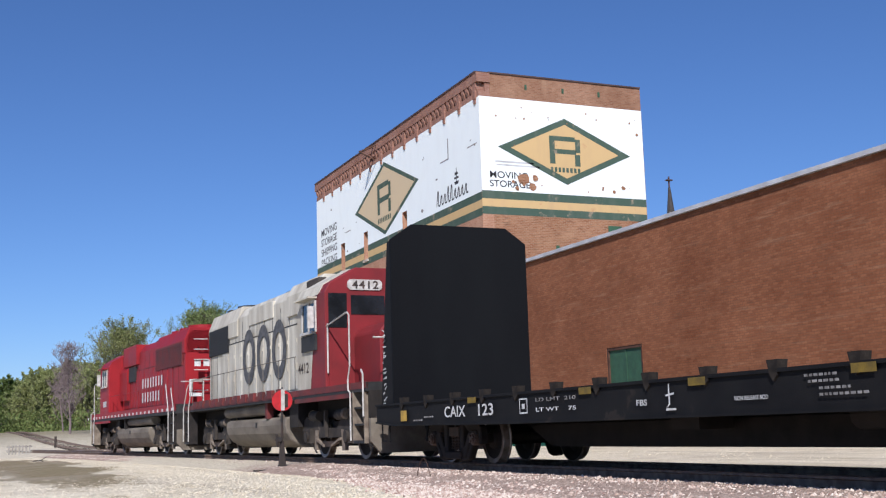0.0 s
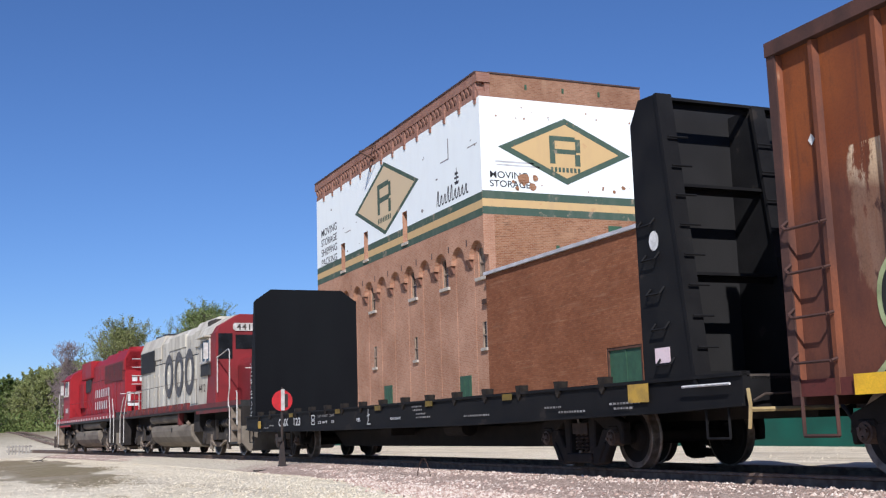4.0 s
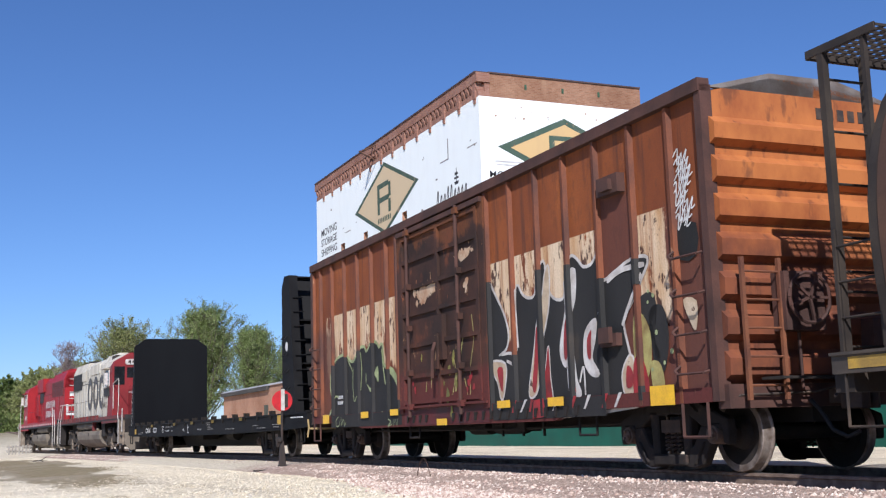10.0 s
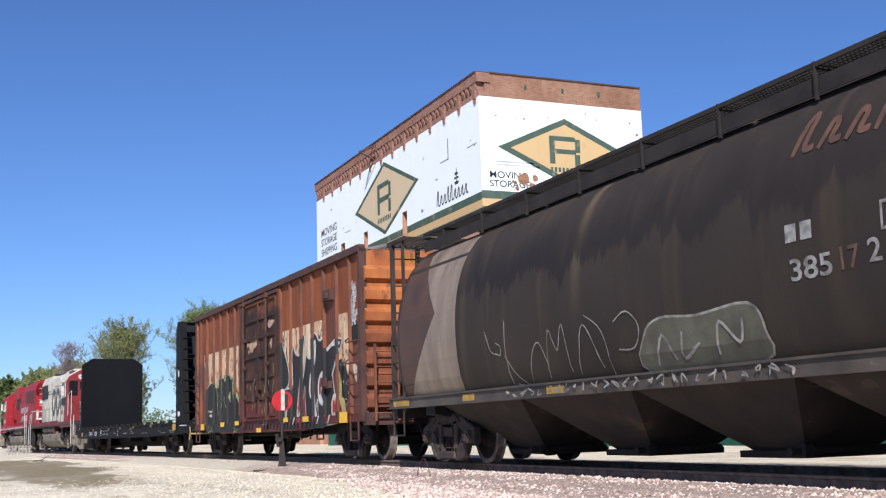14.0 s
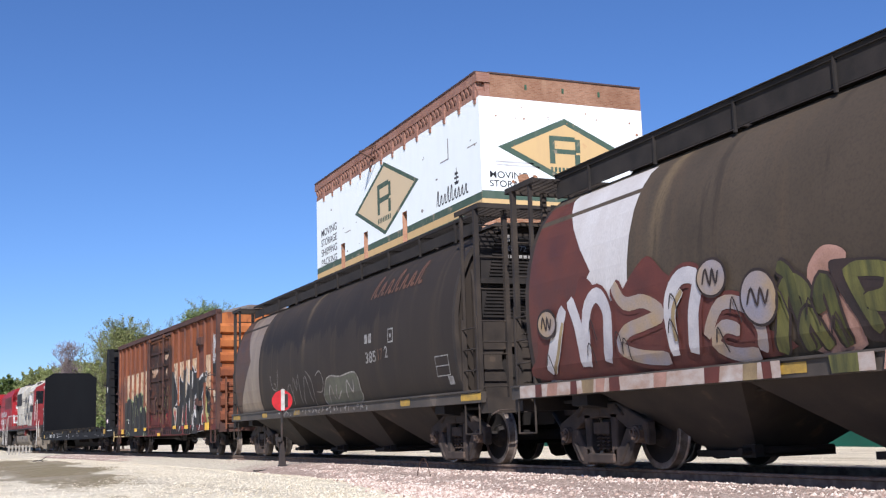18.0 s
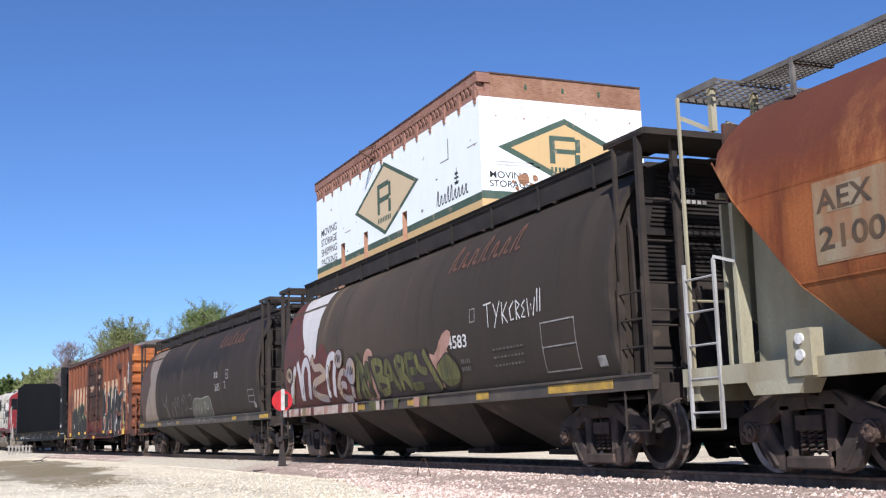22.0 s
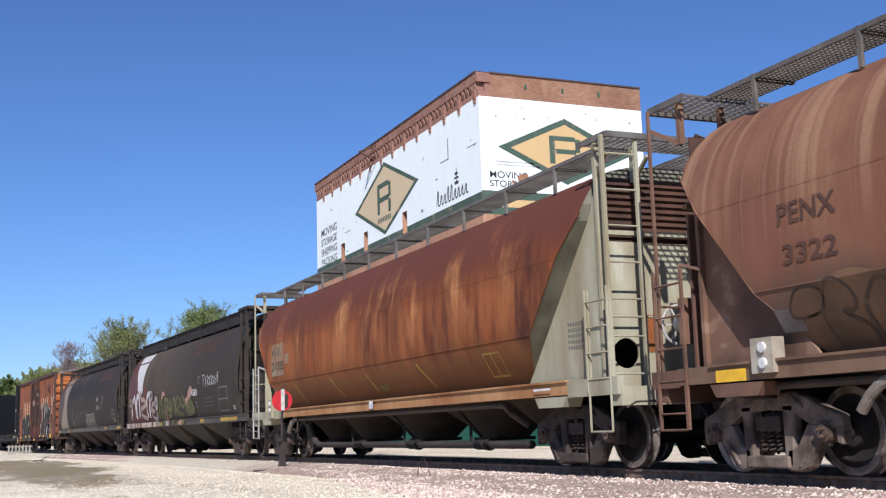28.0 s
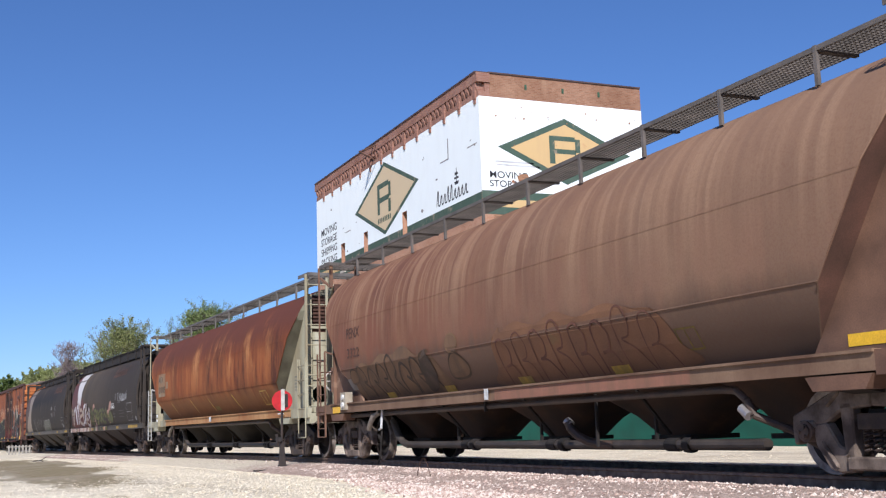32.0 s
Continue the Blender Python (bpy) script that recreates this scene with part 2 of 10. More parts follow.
def ground_mat():
    g = Graph("white_gravel", 0.95, 0.2)
    n1, n2, n3 = g.noise(0.22, 7), g.noise(1.3, 6), g.noise(24, 3, rough=0.7)
    col = g.mix(g.step(n2, 0.35, 0.7), (0.67, 0.595, 0.435), (0.81, 0.74, 0.58))
    # tan dirt and dry weeds beside the track, left of the stand
    dx = g.math("DIVIDE", g.math("ADD", g.x, 38.0), 17.0)
    dy = g.math("DIVIDE", g.math("SUBTRACT", g.y, 2.4), 1.75)
    ell = g.math("ADD", g.math("MULTIPLY", dx, dx), g.math("MULTIPLY", dy, dy))
    ell = g.math("ADD", ell, g.math("MULTIPLY", g.math("SUBTRACT", g.noise(0.9, 7, (0.25, 1.3, 1)), 0.5), 4.2))
    col = g.mix(g.step(ell, 1.1, 0.7), col, g.mix(g.step(g.noise(4.5, 5), 0.4, 0.65), (0.33, 0.265, 0.165), (0.215, 0.185, 0.10)))
    col = g.mix(g.math("MULTIPLY", g.step(n1, 0.5, 0.72), 0.5), col, (0.44, 0.38, 0.30))
    col = g.mix(g.step(g.y, 30, 60), col, (0.09, 0.13, 0.05))
    col = g.mix(g.step(g.x, -95, -160), col, (0.31, 0.27, 0.17))
    tr = g.math("MULTIPLY", g.step(g.noise(0.8, 6, (0.12, 1.2, 1)), 0.52, 0.66), 0.55)
    col = g.mix(tr, col, (0.40, 0.345, 0.25))
    col = g.mix(g.step(n3, 0.34, 0.6), g.mix(1.0, col, (0.66, 0.64, 0.61), "MULTIPLY"), col)
    g.bump(n3, 0.7, 0.03)
    return g.done(col)


GRAVEL = ground_mat()


def build_ground():
    xs = sorted({-2500, -1200, -700, -450, -320, -240, *range(-200, -60, 5), *[-60 + 1.2 * i for i in range(51)], 4, 10, 20, 40, 80, 160, 400, 1000, 2500})
    ys = sorted({-2500, -1000, -400, -150, -60, -25, -12, -6, *[-4 + 0.8 * i for i in range(28)], 19, 22, 26, 32, 40, 60, 100, 180, 400, 1000, 2500})
    s = Shape()
    n = len(ys)
    s.add([(x, y, ground_z(x, y)) for x in xs for y in ys],
          [(i * n + j, (i + 1) * n + j, (i + 1) * n + j + 1, i * n + j + 1) for i in range(len(xs) - 1) for j in range(n - 1)])
    return tagged(part("ground", s, GRAVEL, smooth=True), "pale crushed gravel lot with tan dirt patches", "ground", kind="structure")


build_ground()

# ---- storage warehouse beside the track ----
WY, WX0, WX1, WY1 = 21.0, -68.15, -43.85, 29.42
ROOF_Z = 16.15


def rect(x0, x1, z0, z1):
    return [(x0, z0), (x1, z0), (x1, z1), (x0, z1)]


def wall_grid(shape, u0, u1, z0, z1, holes, put):
    """Fills a wall rectangle with blocks, leaving the holes (u0, u1, z0, z1) open."""
    us = sorted({u0, u1, *[h for o in holes for h in o[:2]]})
    zs = sorted({z0, z1, *[h for o in holes for h in o[2:]]})
    for a, b in zip(us, us[1:]):
        start = None
        for c, d in zip(zs, zs[1:]):
            inside = any(o[0] <= (a + b) / 2 <= o[1] and o[2] <= (c + d) / 2 <= o[3] for o in holes)
            if not inside and start is None:
                start = c
            if inside and start is not None:
                put(shape, a, b, start, c)
                start = None
        if start is not None:
            put(shape, a, b, start, z1)


def flat_decal(name, polys, place, material, parent, label=""):
    """Paint on a flat wall: polygons of two coordinates laid by place(u, v)."""
    s = Shape()
    for p in polys:
        s.add([place(*q) for q in p], [tuple(range(len(p)))])
    return part(name, s, material, parent, label)


def text_mesh(body, size, spacing=1.0, bold=0.0):
    cu = bpy.data.curves.new("lettering", "FONT")
    cu.body, cu.size, cu.space_character, cu.offset = body, size, spacing, bold
    tmp = bpy.data.objects.new("lettering", cu)
    scene.collection.objects.link(tmp)
    me = bpy.data.meshes.new_from_object(tmp.evaluated_get(bpy.context.evaluated_depsgraph_get()))
    bpy.data.objects.remove(tmp)
    return me


def text_part(name, body, place, material, parent, size, width=None, label=""):
    """Lettering with each vertex laid by place(u, v), u along the line and v up; width squeezes it."""
    me = text_mesh(body, size, bold=size * 0.012)
    w = max(v.co.x for v in me.vertices)
    k = width / w if width else 1.0
    for v in me.vertices:
        v.co = place(v.co.x * k, v.co.y)
    me.materials.clear()
    return part(name, me, material, parent, label)


def stroke(pts, w):
    """A painted stroke of width w along points: a ribbon of quads that share their edges."""
    n, left, right = len(pts), [], []
    for i in range(n):
        (x0, z0), (x1, z1) = pts[max(i - 1, 0)], pts[min(i + 1, n - 1)]
        d = math.hypot(x1 - x0, z1 - z0) or 1e-6
        k = w * (0.5 if 0 < i < n - 1 else 0.36)
        nx, nz = -(z1 - z0) / d * k, (x1 - x0) / d * k
        left.append((pts[i][0] + nx, pts[i][1] + nz))
        right.append((pts[i][0] - nx, pts[i][1] - nz))
    return [[left[i], left[i + 1], right[i + 1], right[i]] for i in range(n - 1)]


def bend(pts, n=6, closed=False):
    """Catmull-Rom through the points."""
    out, m = [], len(pts)
    rng = range(m) if closed else range(m - 1)
    for i in rng:
        p = [pts[(i + k) % m] if closed else pts[min(max(i + k, 0), m - 1)] for k in (-1, 0, 1, 2)]
        for k in range(n):
            t = k / n
            out.append(tuple(0.5 * (2 * p[1][c] + (p[2][c] - p[0][c]) * t + (2 * p[0][c] - 5 * p[1][c] + 4 * p[2][c] - p[3][c]) * t * t + (3 * p[1][c] - p[0][c] - 3 * p[2][c] + p[3][c]) * t ** 3) for c in (0, 1)))
    if not closed:
        out.append(pts[-1])
    return out


TAN_OLD = weathered("sunbleached_tan_wall_paint", (0.58, 0.46, 0.29), (0.46, 0.30, 0.19), (0.50, 0.42, 0.30), patch_at=(0.62, 0.72))


def warehouse():
    w = thing("warehouse", "tall red brick storage warehouse with painted white advertising band", "building", kind="structure")
    ARCH = [-66.72 + 2.0055 * i for i in range(12)]
    arch_win = (0, 2, 4, 7, 9, 11)
    high = [(-63.35, -62.65, 9.95, 11.57), (-59.32, -58.66, 10.0, 11.57), (-53.37, -52.72, 9.99, 11.6)]
    low = [(x - 0.22, x + 0.22, 4.02, 5.15) for x in (-66.34, -58.48, -52.55, -44.55)]
    doors = [(-65.31, -63.95, 0.9, 3.0), (-57.2, -56.0, 0.9, 2.95), (-47.33, -46.1, 0.9, 2.92)]
    holes = high + low + doors + [(ARCH[i] - 0.34, ARCH[i] + 0.34, 7.12, 8.45) for i in arch_win]
    peep = [(-65.61 + 2.0 * i - 0.11, -65.61 + 2.0 * i + 0.11, 5.60, 5.92) for i in range(10)]
    s = Shape()
    wall_grid(s, WX0, WX1, -0.3, 15.05, holes + peep, lambda q, a, b, c, d: q.box(a, b, WY + 0.24, WY + 0.55, c, d))
    part("wall_core", s, BRICK, w)
    # outer layer: piers, spandrels over round arches, plain wall above
    s = Shape()
    edges = [WX0] + [(a + b) / 2 for a, b in zip(ARCH, ARCH[1:])] + [WX1]
    for i, c in enumerate(ARCH):
        a, b = edges[i], edges[i + 1]
        rad, spring, top = 0.74, 8.0, 9.1
        l, r = c - rad, c + rad
        arc = [(c + rad * math.cos(t), spring + rad * math.sin(t)) for t in [math.pi * k / 10 for k in range(11)]]
        for k in range(10):
            (x1, z1), (x2, z2) = arc[k], arc[k + 1]
            s.prism([(x1, z1), (x1, top), (x2, top), (x2, z2)], 1, WY, WY + 0.24)
        s.box(a, l, WY, WY + 0.24, spring, top)
        s.box(r, b, WY, WY + 0.24, spring, top)
        # shallow piers below the arcade
        s.box(a, l, WY + 0.226, WY + 0.24, 0.9, spring)
        s.box(r, b, WY + 0.226, WY + 0.24, 0.9, spring)
    s.box(WX0, WX1, WY, WY + 0.24, 9.1, 9.95)
    wall_grid(s, WX0, WX1, 9.95, 15.05, high, lambda q, a, b, c, d: q.box(a, b, WY, WY + 0.24, c, d))
    part("wall_face", s, BRICK, w)
    # stone corbels that carry the arcade; dark blocks over them paint the slots' shade
    stone = Shape().prism([(WY + 0.0, 8.0), (WY + 0.215, 8.0), (WY + 0.215, 7.62), (WY + 0.17, 7.62)], 0, -0.16, 0.16).mesh("arcade_corbel")
    stone.materials.append(mat("brown_corbel_stone", (0.24, 0.125, 0.085), (0.15, 0.08, 0.055), rough=0.9))
    slot_patch = Shape().box(-0.06, 0.06, -0.004, 0.02, 8.62, 8.92).mesh("slot_patch")
    slot_patch.materials.append(TILE_DARK)
    for x in edges[1:-1]:
        part("arcade_corbel", stone, None, w).location.x = x
        part("slot_patch", slot_patch, None, w).location = (x, WY, 0)
    # corbelled frieze and parapet
    s = Shape()
    s.box(WX0, WX1 + 0.0, WY, WY + 0.55, 15.05, 15.3)
    s.box(WX0, WX1, WY + 0.32, WY + 0.55, 15.3, 15.72)
    s.box(WX0 - 0.06, WX1 + 0.06, WY - 0.10, WY + 0.55, 15.72, ROOF_Z)
    part("parapet", s, BRICK_FRIEZE, w)
    corbel = Shape().prism([(0.02, 15.30), (-0.08, 15.56), (-0.08, 15.72), (0.33, 15.72), (0.33, 15.30)], 0, -0.11, 0.11).mesh("corbel")
    corbel.materials.append(BRICK_FRIEZE)
    n = 56
    for i in range(n):
        ob = part("corbel", corbel, None, w)
        ob.location = (WX0 + 0.25 + (WX1 - WX0 - 0.5) * i / (n - 1), WY, 0)
    tie = Shape().box(-0.13, 0.13, -0.1, 0.0, 15.0, 15.72).box(-0.09, 0.09, -0.08, 0.0, 14.78, 15.0).mesh("wall_tie")
    tie.materials.append(BRICK_FRIEZE)
    for i in range(14):
        ob = part("corbel_drop", tie, None, w)
        ob.location = (WX0 + 1.6 + 1.72 * i, WY + 0.02, 0)
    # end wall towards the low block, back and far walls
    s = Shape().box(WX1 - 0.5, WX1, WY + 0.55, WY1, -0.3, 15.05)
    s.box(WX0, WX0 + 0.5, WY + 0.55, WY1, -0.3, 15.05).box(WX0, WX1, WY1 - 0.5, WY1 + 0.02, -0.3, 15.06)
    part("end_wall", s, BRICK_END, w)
    s = Shape().box(WX1 - 0.5, WX1 + 0.004, WY + 0.555, WY1, 15.05, ROOF_Z).box(WX0, WX0 + 0.5, WY + 0.555, WY1, 15.05, ROOF_Z)
    s.box(WX0 + 0.5, WX1 - 0.5, WY1 - 0.45, WY1, 15.06, ROOF_Z)
    part("parapet", s, BRICK_PARAPET, w)
    part("roof", Shape().box(WX0 + 0.5, WX1 - 0.5, WY + 0.55, WY1 - 0.5, 15.2, 15.4), ROOF_TAR, w)
    s = Shape()
    for i in range(40):
        a = WX0 + (WX1 - WX0) * i / 40
        s.box(a, a + 0.58, WY - 0.14, WY + 0.5, ROOF_Z, ROOF_Z + 0.07)
    for i in range(14):
        a = WY + 0.5 + (WY1 - WY - 0.5) * i / 14
        s.box(WX1 - 0.48, WX1 + 0.05, a, a + 0.57, ROOF_Z, ROOF_Z + 0.07)
    part("coping", s, TILE_DARK, w, "dark tile coping")
    # painted bands
    front = lambda u, v: (u, WY - 0.006, v)
    front2 = lambda u, v: (u, WY - 0.010, v)
    front3 = lambda u, v: (u, WY - 0.014, v)
    side = lambda u, v: (WX1 + 0.006, u, v)
    side2 = lambda u, v: (WX1 + 0.010, u, v)
    side3 = lambda u, v: (WX1 + 0.014, u, v)
    side4 = lambda u, v: (WX1 + 0.018, u, v)

    def banded(z0, z1):
        out = []
        us = sorted({WX0, WX1 + 0.006, *[h for o in high for h in o[:2]]})
        for a, b in zip(us, us[1:]):
            hs = [o for o in high if o[0] <= (a + b) / 2 <= o[1]]
            if not hs:
                out.append(rect(a, b, z0, z1))
            else:
                o = hs[0]
                if o[2] > z0:
                    out.append(rect(a, b, z0, min(z1, o[2])))
                if o[3] < z1:
                    out.append(rect(a, b, max(z0, o[3]), z1))
        return out

    flat_decal("painted_band", banded(10.77, 15.06), front, WHITE_WALL, w, "weathered white paint band")
    flat_decal("green_stripe", banded(10.42, 10.77), front, GREEN_WALL, w)
    flat_decal("tan_stripe", banded(10.06, 10.42), front, TAN_WALL, w)
    flat_decal("green_stripe", banded(9.72, 10.06), front, GREEN_WALL, w)
    for z0, z1, m, nm in ((10.83, 15.08, WHITE_WALL, "painted_band"), (10.47, 10.83, GREEN_WALL, "green_stripe"), (10.12, 10.47, TAN_WALL, "tan_stripe"), (9.78, 10.12, GREEN_WALL, "green_stripe")):
        flat_decal(nm, [rect(WY + 0.0, WY1, z0, z1)], side, m, w)

    def diamond(c, hw, hh):
        return [(c[0] - hw, c[1]), (c[0], c[1] - hh), (c[0] + hw, c[1]), (c[0], c[1] + hh)]

    def emblem(place1, place2, place3, c, hw, hh, rim, tan=TAN_WALL):
        flat_decal("emblem_border", [diamond(c, hw, hh)], place1, GREEN_WALL, w)
        flat_decal("emblem_field", [diamond(c, hw - rim * hw / hh * 1.45, hh - rim * 1.45)], place2, tan, w)
        # plain block device: upright, bow of bars, leg
        k, (x, z) = hh / 1.55, c
        x -= 0.12 * k
        bars = [rect(x - 0.72 * k, x - 0.44 * k, z - 0.60 * k, z + 0.70 * k), rect(x - 0.44 * k, x + 0.62 * k, z + 0.48 * k, z + 0.70 * k),
                rect(x - 0.44 * k, x + 0.66 * k, z - 0.12 * k, z + 0.10 * k), rect(x + 0.62 * k, x + 0.88 * k, z - 0.02 * k, z + 0.60 * k),
                rect(x + 0.58 * k, x + 0.86 * k, z - 0.66 * k, z - 0.12 * k)]
        flat_decal("emblem_device", bars, place3, GREEN_WALL, w)
        bars = [rect(x - 0.70 * k + 0.20 * k * i, x - 0.70 * k + 0.20 * k * i + 0.13 * k, z - 0.98 * k, z - 0.76 * k) for i in range(8)]
        flat_decal("emblem_word", bars, place3, GREEN_WALL, w)

    emblem(front2, front3, lambda u, v: (u, WY - 0.018, v), (-55.9, 12.87), 4.85, 1.98, 0.16, TAN_OLD)
    emblem(side2, side3, side4, (25.27, 12.83), 3.42, 1.54, 0.20)
    for i, word in enumerate(("MOVING", "STORAGE", "SHIPPING", "PACKING")):
        text_part("lettering", word, lambda u, v, z=12.63 - 0.62 * i: (-67.25 + u, WY - 0.012, z + v), LETTER_DARK, w, 0.62, 3.1)
    for i, (word, wd) in enumerate((("MOVING", 1.9), ("STORAGE", 2.0))):
        text_part("lettering", word, lambda u, v, z=11.42 - 0.40 * i: (WX1 + 0.013, 21.38 + u, z + v), LETTER_DARK, w, 0.42, wd)
    # plain bars in place of the carrier's script, and its small ship shape
    bars = []
    for i in range(9):
        u, tall = -48.85 + 0.40 * i, 0.66 if i in (0, 3, 4) else 0.40
        bars += stroke(bend([(u, 11.02), (u + 0.16, 11.02 + tall), (u + 0.24, 11.02 + tall * 0.9), (u + 0.22, 11.06), (u + 0.40, 11.04)], 4), 0.085)
    flat_decal("script_mark", bars, front2, LETTER_DARK, w)
    flat_decal("ship_mark", [[(-46.75, 11.78), (-46.2, 11.78), (-46.3, 11.64), (-46.65, 11.64)], rect(-46.5, -46.44, 11.78, 12.4), rect(-46.72, -46.24, 11.9, 12.0), rect(-46.66, -46.3, 12.08, 12.2)], front2, LETTER_DARK, w)
    flat_decal("script_mark", [rect(21.75, 23.9, 11.98, 12.05), rect(21.7, 23.6, 12.12, 12.2)], side2, mat("faded_grey_paint", (0.42, 0.41, 0.40), (0.6, 0.6, 0.6)), w)
    # bare brick where the paint has come off
    random.seed(5)
    flakes = []
    for cx, cz, r, k in ((23.05, 11.40, 0.30, 12), (23.5, 11.12, 0.20, 9), (22.55, 11.28, 0.10, 8), (23.62, 11.5, 0.16, 8), (22.72, 10.98, 0.12, 7), (23.2, 14.2, 0.07, 6), (28.2, 11.3, 0.12, 7), (27.7, 11.1, 0.10, 6), (29.1, 13.9, 0.08, 6)):
        flakes.append([(cx + r * random.uniform(0.6, 1.2) * math.cos(2 * math.pi * i / k), cz + r * random.uniform(0.6, 1.1) * math.sin(2 * math.pi * i / k)) for i in range(k)])
    for _ in range(22):
        cx, cz, r = random.uniform(21.6, 29.2), random.choice((11.0, 11.2, 14.3, 14.5, 13.0)) + random.uniform(-0.25, 0.25), random.uniform(0.02, 0.06)
        flakes.append([(cx + r * random.uniform(0.5, 1.3) * math.cos(2 * math.pi * i / 6), cz + r * random.uniform(0.5, 1.3) * math.sin(2 * math.pi * i / 6)) for i in range(6)])
    flat_decal("bare_brick", flakes, lambda u, v: (WX1 + 0.021, u, v), BRICK_END, w)
    flakes = []
    for _ in range(16):
        cx, cz, r = random.uniform(WX0 + 1, WX1 - 0.3), random.uniform(10.9, 14.9), random.uniform(0.03, 0.10)
        flakes.append([(cx + 2.0 * r * random.uniform(0.5, 1.3) * math.cos(2 * math.pi * i / 6), cz + r * random.uniform(0.5, 1.3) * math.sin(2 * math.pi * i / 6)) for i in range(6)])
    flakes += [rect(-48.3, -47.3, 13.0, 13.06), rect(-47.4, -47.3, 13.0, 14.0), rect(-45.2, -44.2, 13.0, 13.05), rect(-62.6, -61.6, 12.1, 12.15)]
    flat_decal("bare_brick", flakes, front2, mat("grey_scar", (0.30, 0.28, 0.27), (0.2, 0.18, 0.17)), w)
    # windows, sills, doors
    for (a, b, c, d) in high + low:
        y = WY - 0.08 if c > 9 else WY + 0.14
        win = part("window", Shape().box(a, b, WY + 0.30, WY + 0.34, c, d), GLASS, w)
        part("sill", Shape().box(a - 0.08, b + 0.08, y, WY + 0.3, c - 0.13, c), SILL, win)
        part("frame", Shape().box(a, a + 0.06, WY + 0.24, WY + 0.30, c, d).box(b - 0.06, b, WY + 0.24, WY + 0.30, c, d).box(a + 0.06, b - 0.06, WY + 0.24, WY + 0.30, (c + d) / 2 - 0.03, (c + d) / 2 + 0.03), BOARD, win)
    for i in arch_win:
        a, b = ARCH[i] - 0.34, ARCH[i] + 0.34
        win = part("window", Shape().box(a, b, WY + 0.36, WY + 0.40, 7.12, 8.45), GLASS if i != 11 else BOARD, w)
        part("sill", Shape().box(a - 0.2, b + 0.2, WY + 0.13, WY + 0.36, 6.98, 7.12), SILL, win)
        part("frame", Shape().box(a, a + 0.07, WY + 0.30, WY + 0.36, 7.12, 8.45).box(b - 0.07, b, WY + 0.30, WY + 0.36, 7.12, 8.45).box(a + 0.07, b - 0.07, WY + 0.30, WY + 0.36, 7.74, 7.81), BOARD, win)
    for (a, b, c, d) in doors:
        dr = part("door", Shape().box(a, b, WY + 0.22, WY + 0.28, c, d), DOOR_GREEN, w, "green painted door")
        part("panel", Shape().box(a + 0.15, (a + b) / 2 - 0.06, WY + 0.2, WY + 0.22, c + 0.2, d - 0.2).box((a + b) / 2 + 0.06, b - 0.15, WY + 0.2, WY + 0.22, c + 0.2, d - 0.2), DOOR_GREEN, dr)
    # recessed square vents in the frieze and iron wall plates
    s = Shape()
    for y in (23.3, 25.2, 27.1):
        s.box(WX1 - 0.02, WX1 + 0.03, y, y + 0.10, 15.55, 15.78)
    s.box(WX1 - 0.02, WX1 + 0.04, 24.55, 24.72, 8.1, 8.5).box(WX1 - 0.02, WX1 + 0.04, 27.3, 28.0, 9.1, 9.5)
    part("wall_plate", s, DOOR_GREEN, w)
    part("ledge", Shape().box(-44.5, WX1, WY + 0.10, WY + 0.215, 5.9, 6.1), RUST_IRON, w)
    part("bracket", Shape().bar((-57.3, WY - 0.1, 16.0), (-57.0, WY - 1.0, 15.6), 0.08).bar((-57.0, WY - 0.1, 15.2), (-57.0, WY - 1.0, 15.6), 0.06).bar((-56.8, WY - 0.1, 16.0), (-57.0, WY - 1.0, 15.6), 0.08), RUST_IRON, w)
    return w


def low_block():
    b = thing("low_warehouse_block", "long low brown brick warehouse block with pale coping", "building", kind="structure")
    doors = [(-34.33, -32.08, 0.95, 3.2)]
    s = Shape()
    wall_grid(s, WX1 + 0.02, 14.0, -0.3, 7.06, doors, lambda q, u, v, c, d: q.box(u, v, WY + 0.02, WY + 0.42, c, d))
    s.box(13.6, 14.0, WY + 0.42, WY1, -0.3, 7.06).box(WX1 + 0.02, 14.0, WY1, WY1 + 0.4, -0.3, 7.06)
    part("wall", s, BRICK_LOW, b)
    s = Shape()
    for i in range(60):
        a = WX1 + 0.02 + (14 - WX1) * i / 60
        s.box(a, a + 0.955, WY - 0.10, WY + 0.46, 7.06, 7.19)
    part("coping", s, COPING, b, "pale metal coping")
    part("roof", Shape().box(WX1 + 0.02, 13.6, WY + 0.42, WY1, 6.5, 6.7), ROOF_TAR, b)
    for (a, c, z0, z1) in doors:
        dr = part("door", Shape().box(a, c, WY + 0.10, WY + 0.16, z0, z1), DOOR_GREEN, b, "green painted double door")
        part("frame", Shape().box(a, c, WY + 0.04, WY + 0.1, z1 - 0.1, z1).box(a, a + 0.1, WY + 0.04, WY + 0.1, z0, z1 - 0.1).box(c - 0.1, c, WY + 0.04, WY + 0.1, z0, z1 - 0.1), RUST_IRON, dr)
        part("batten", Shape().box((a + c) / 2 - 0.05, (a + c) / 2 + 0.05, WY + 0.08, WY + 0.1, z0, z1 - 0.1), DOOR_GREEN, dr)
    return b


def dock():
    d = thing("loading_dock", "long green painted loading dock along the brick wall", "loading dock", kind="structure")
    part("platform", Shape().box(-62, 14, 19.6, WY, -0.3, 0.98), DOCK_GREEN, d)
    part("edge", Shape().box(-62, 14, 19.56, 20.0, 0.98, 1.06), COPING, d)
    return d


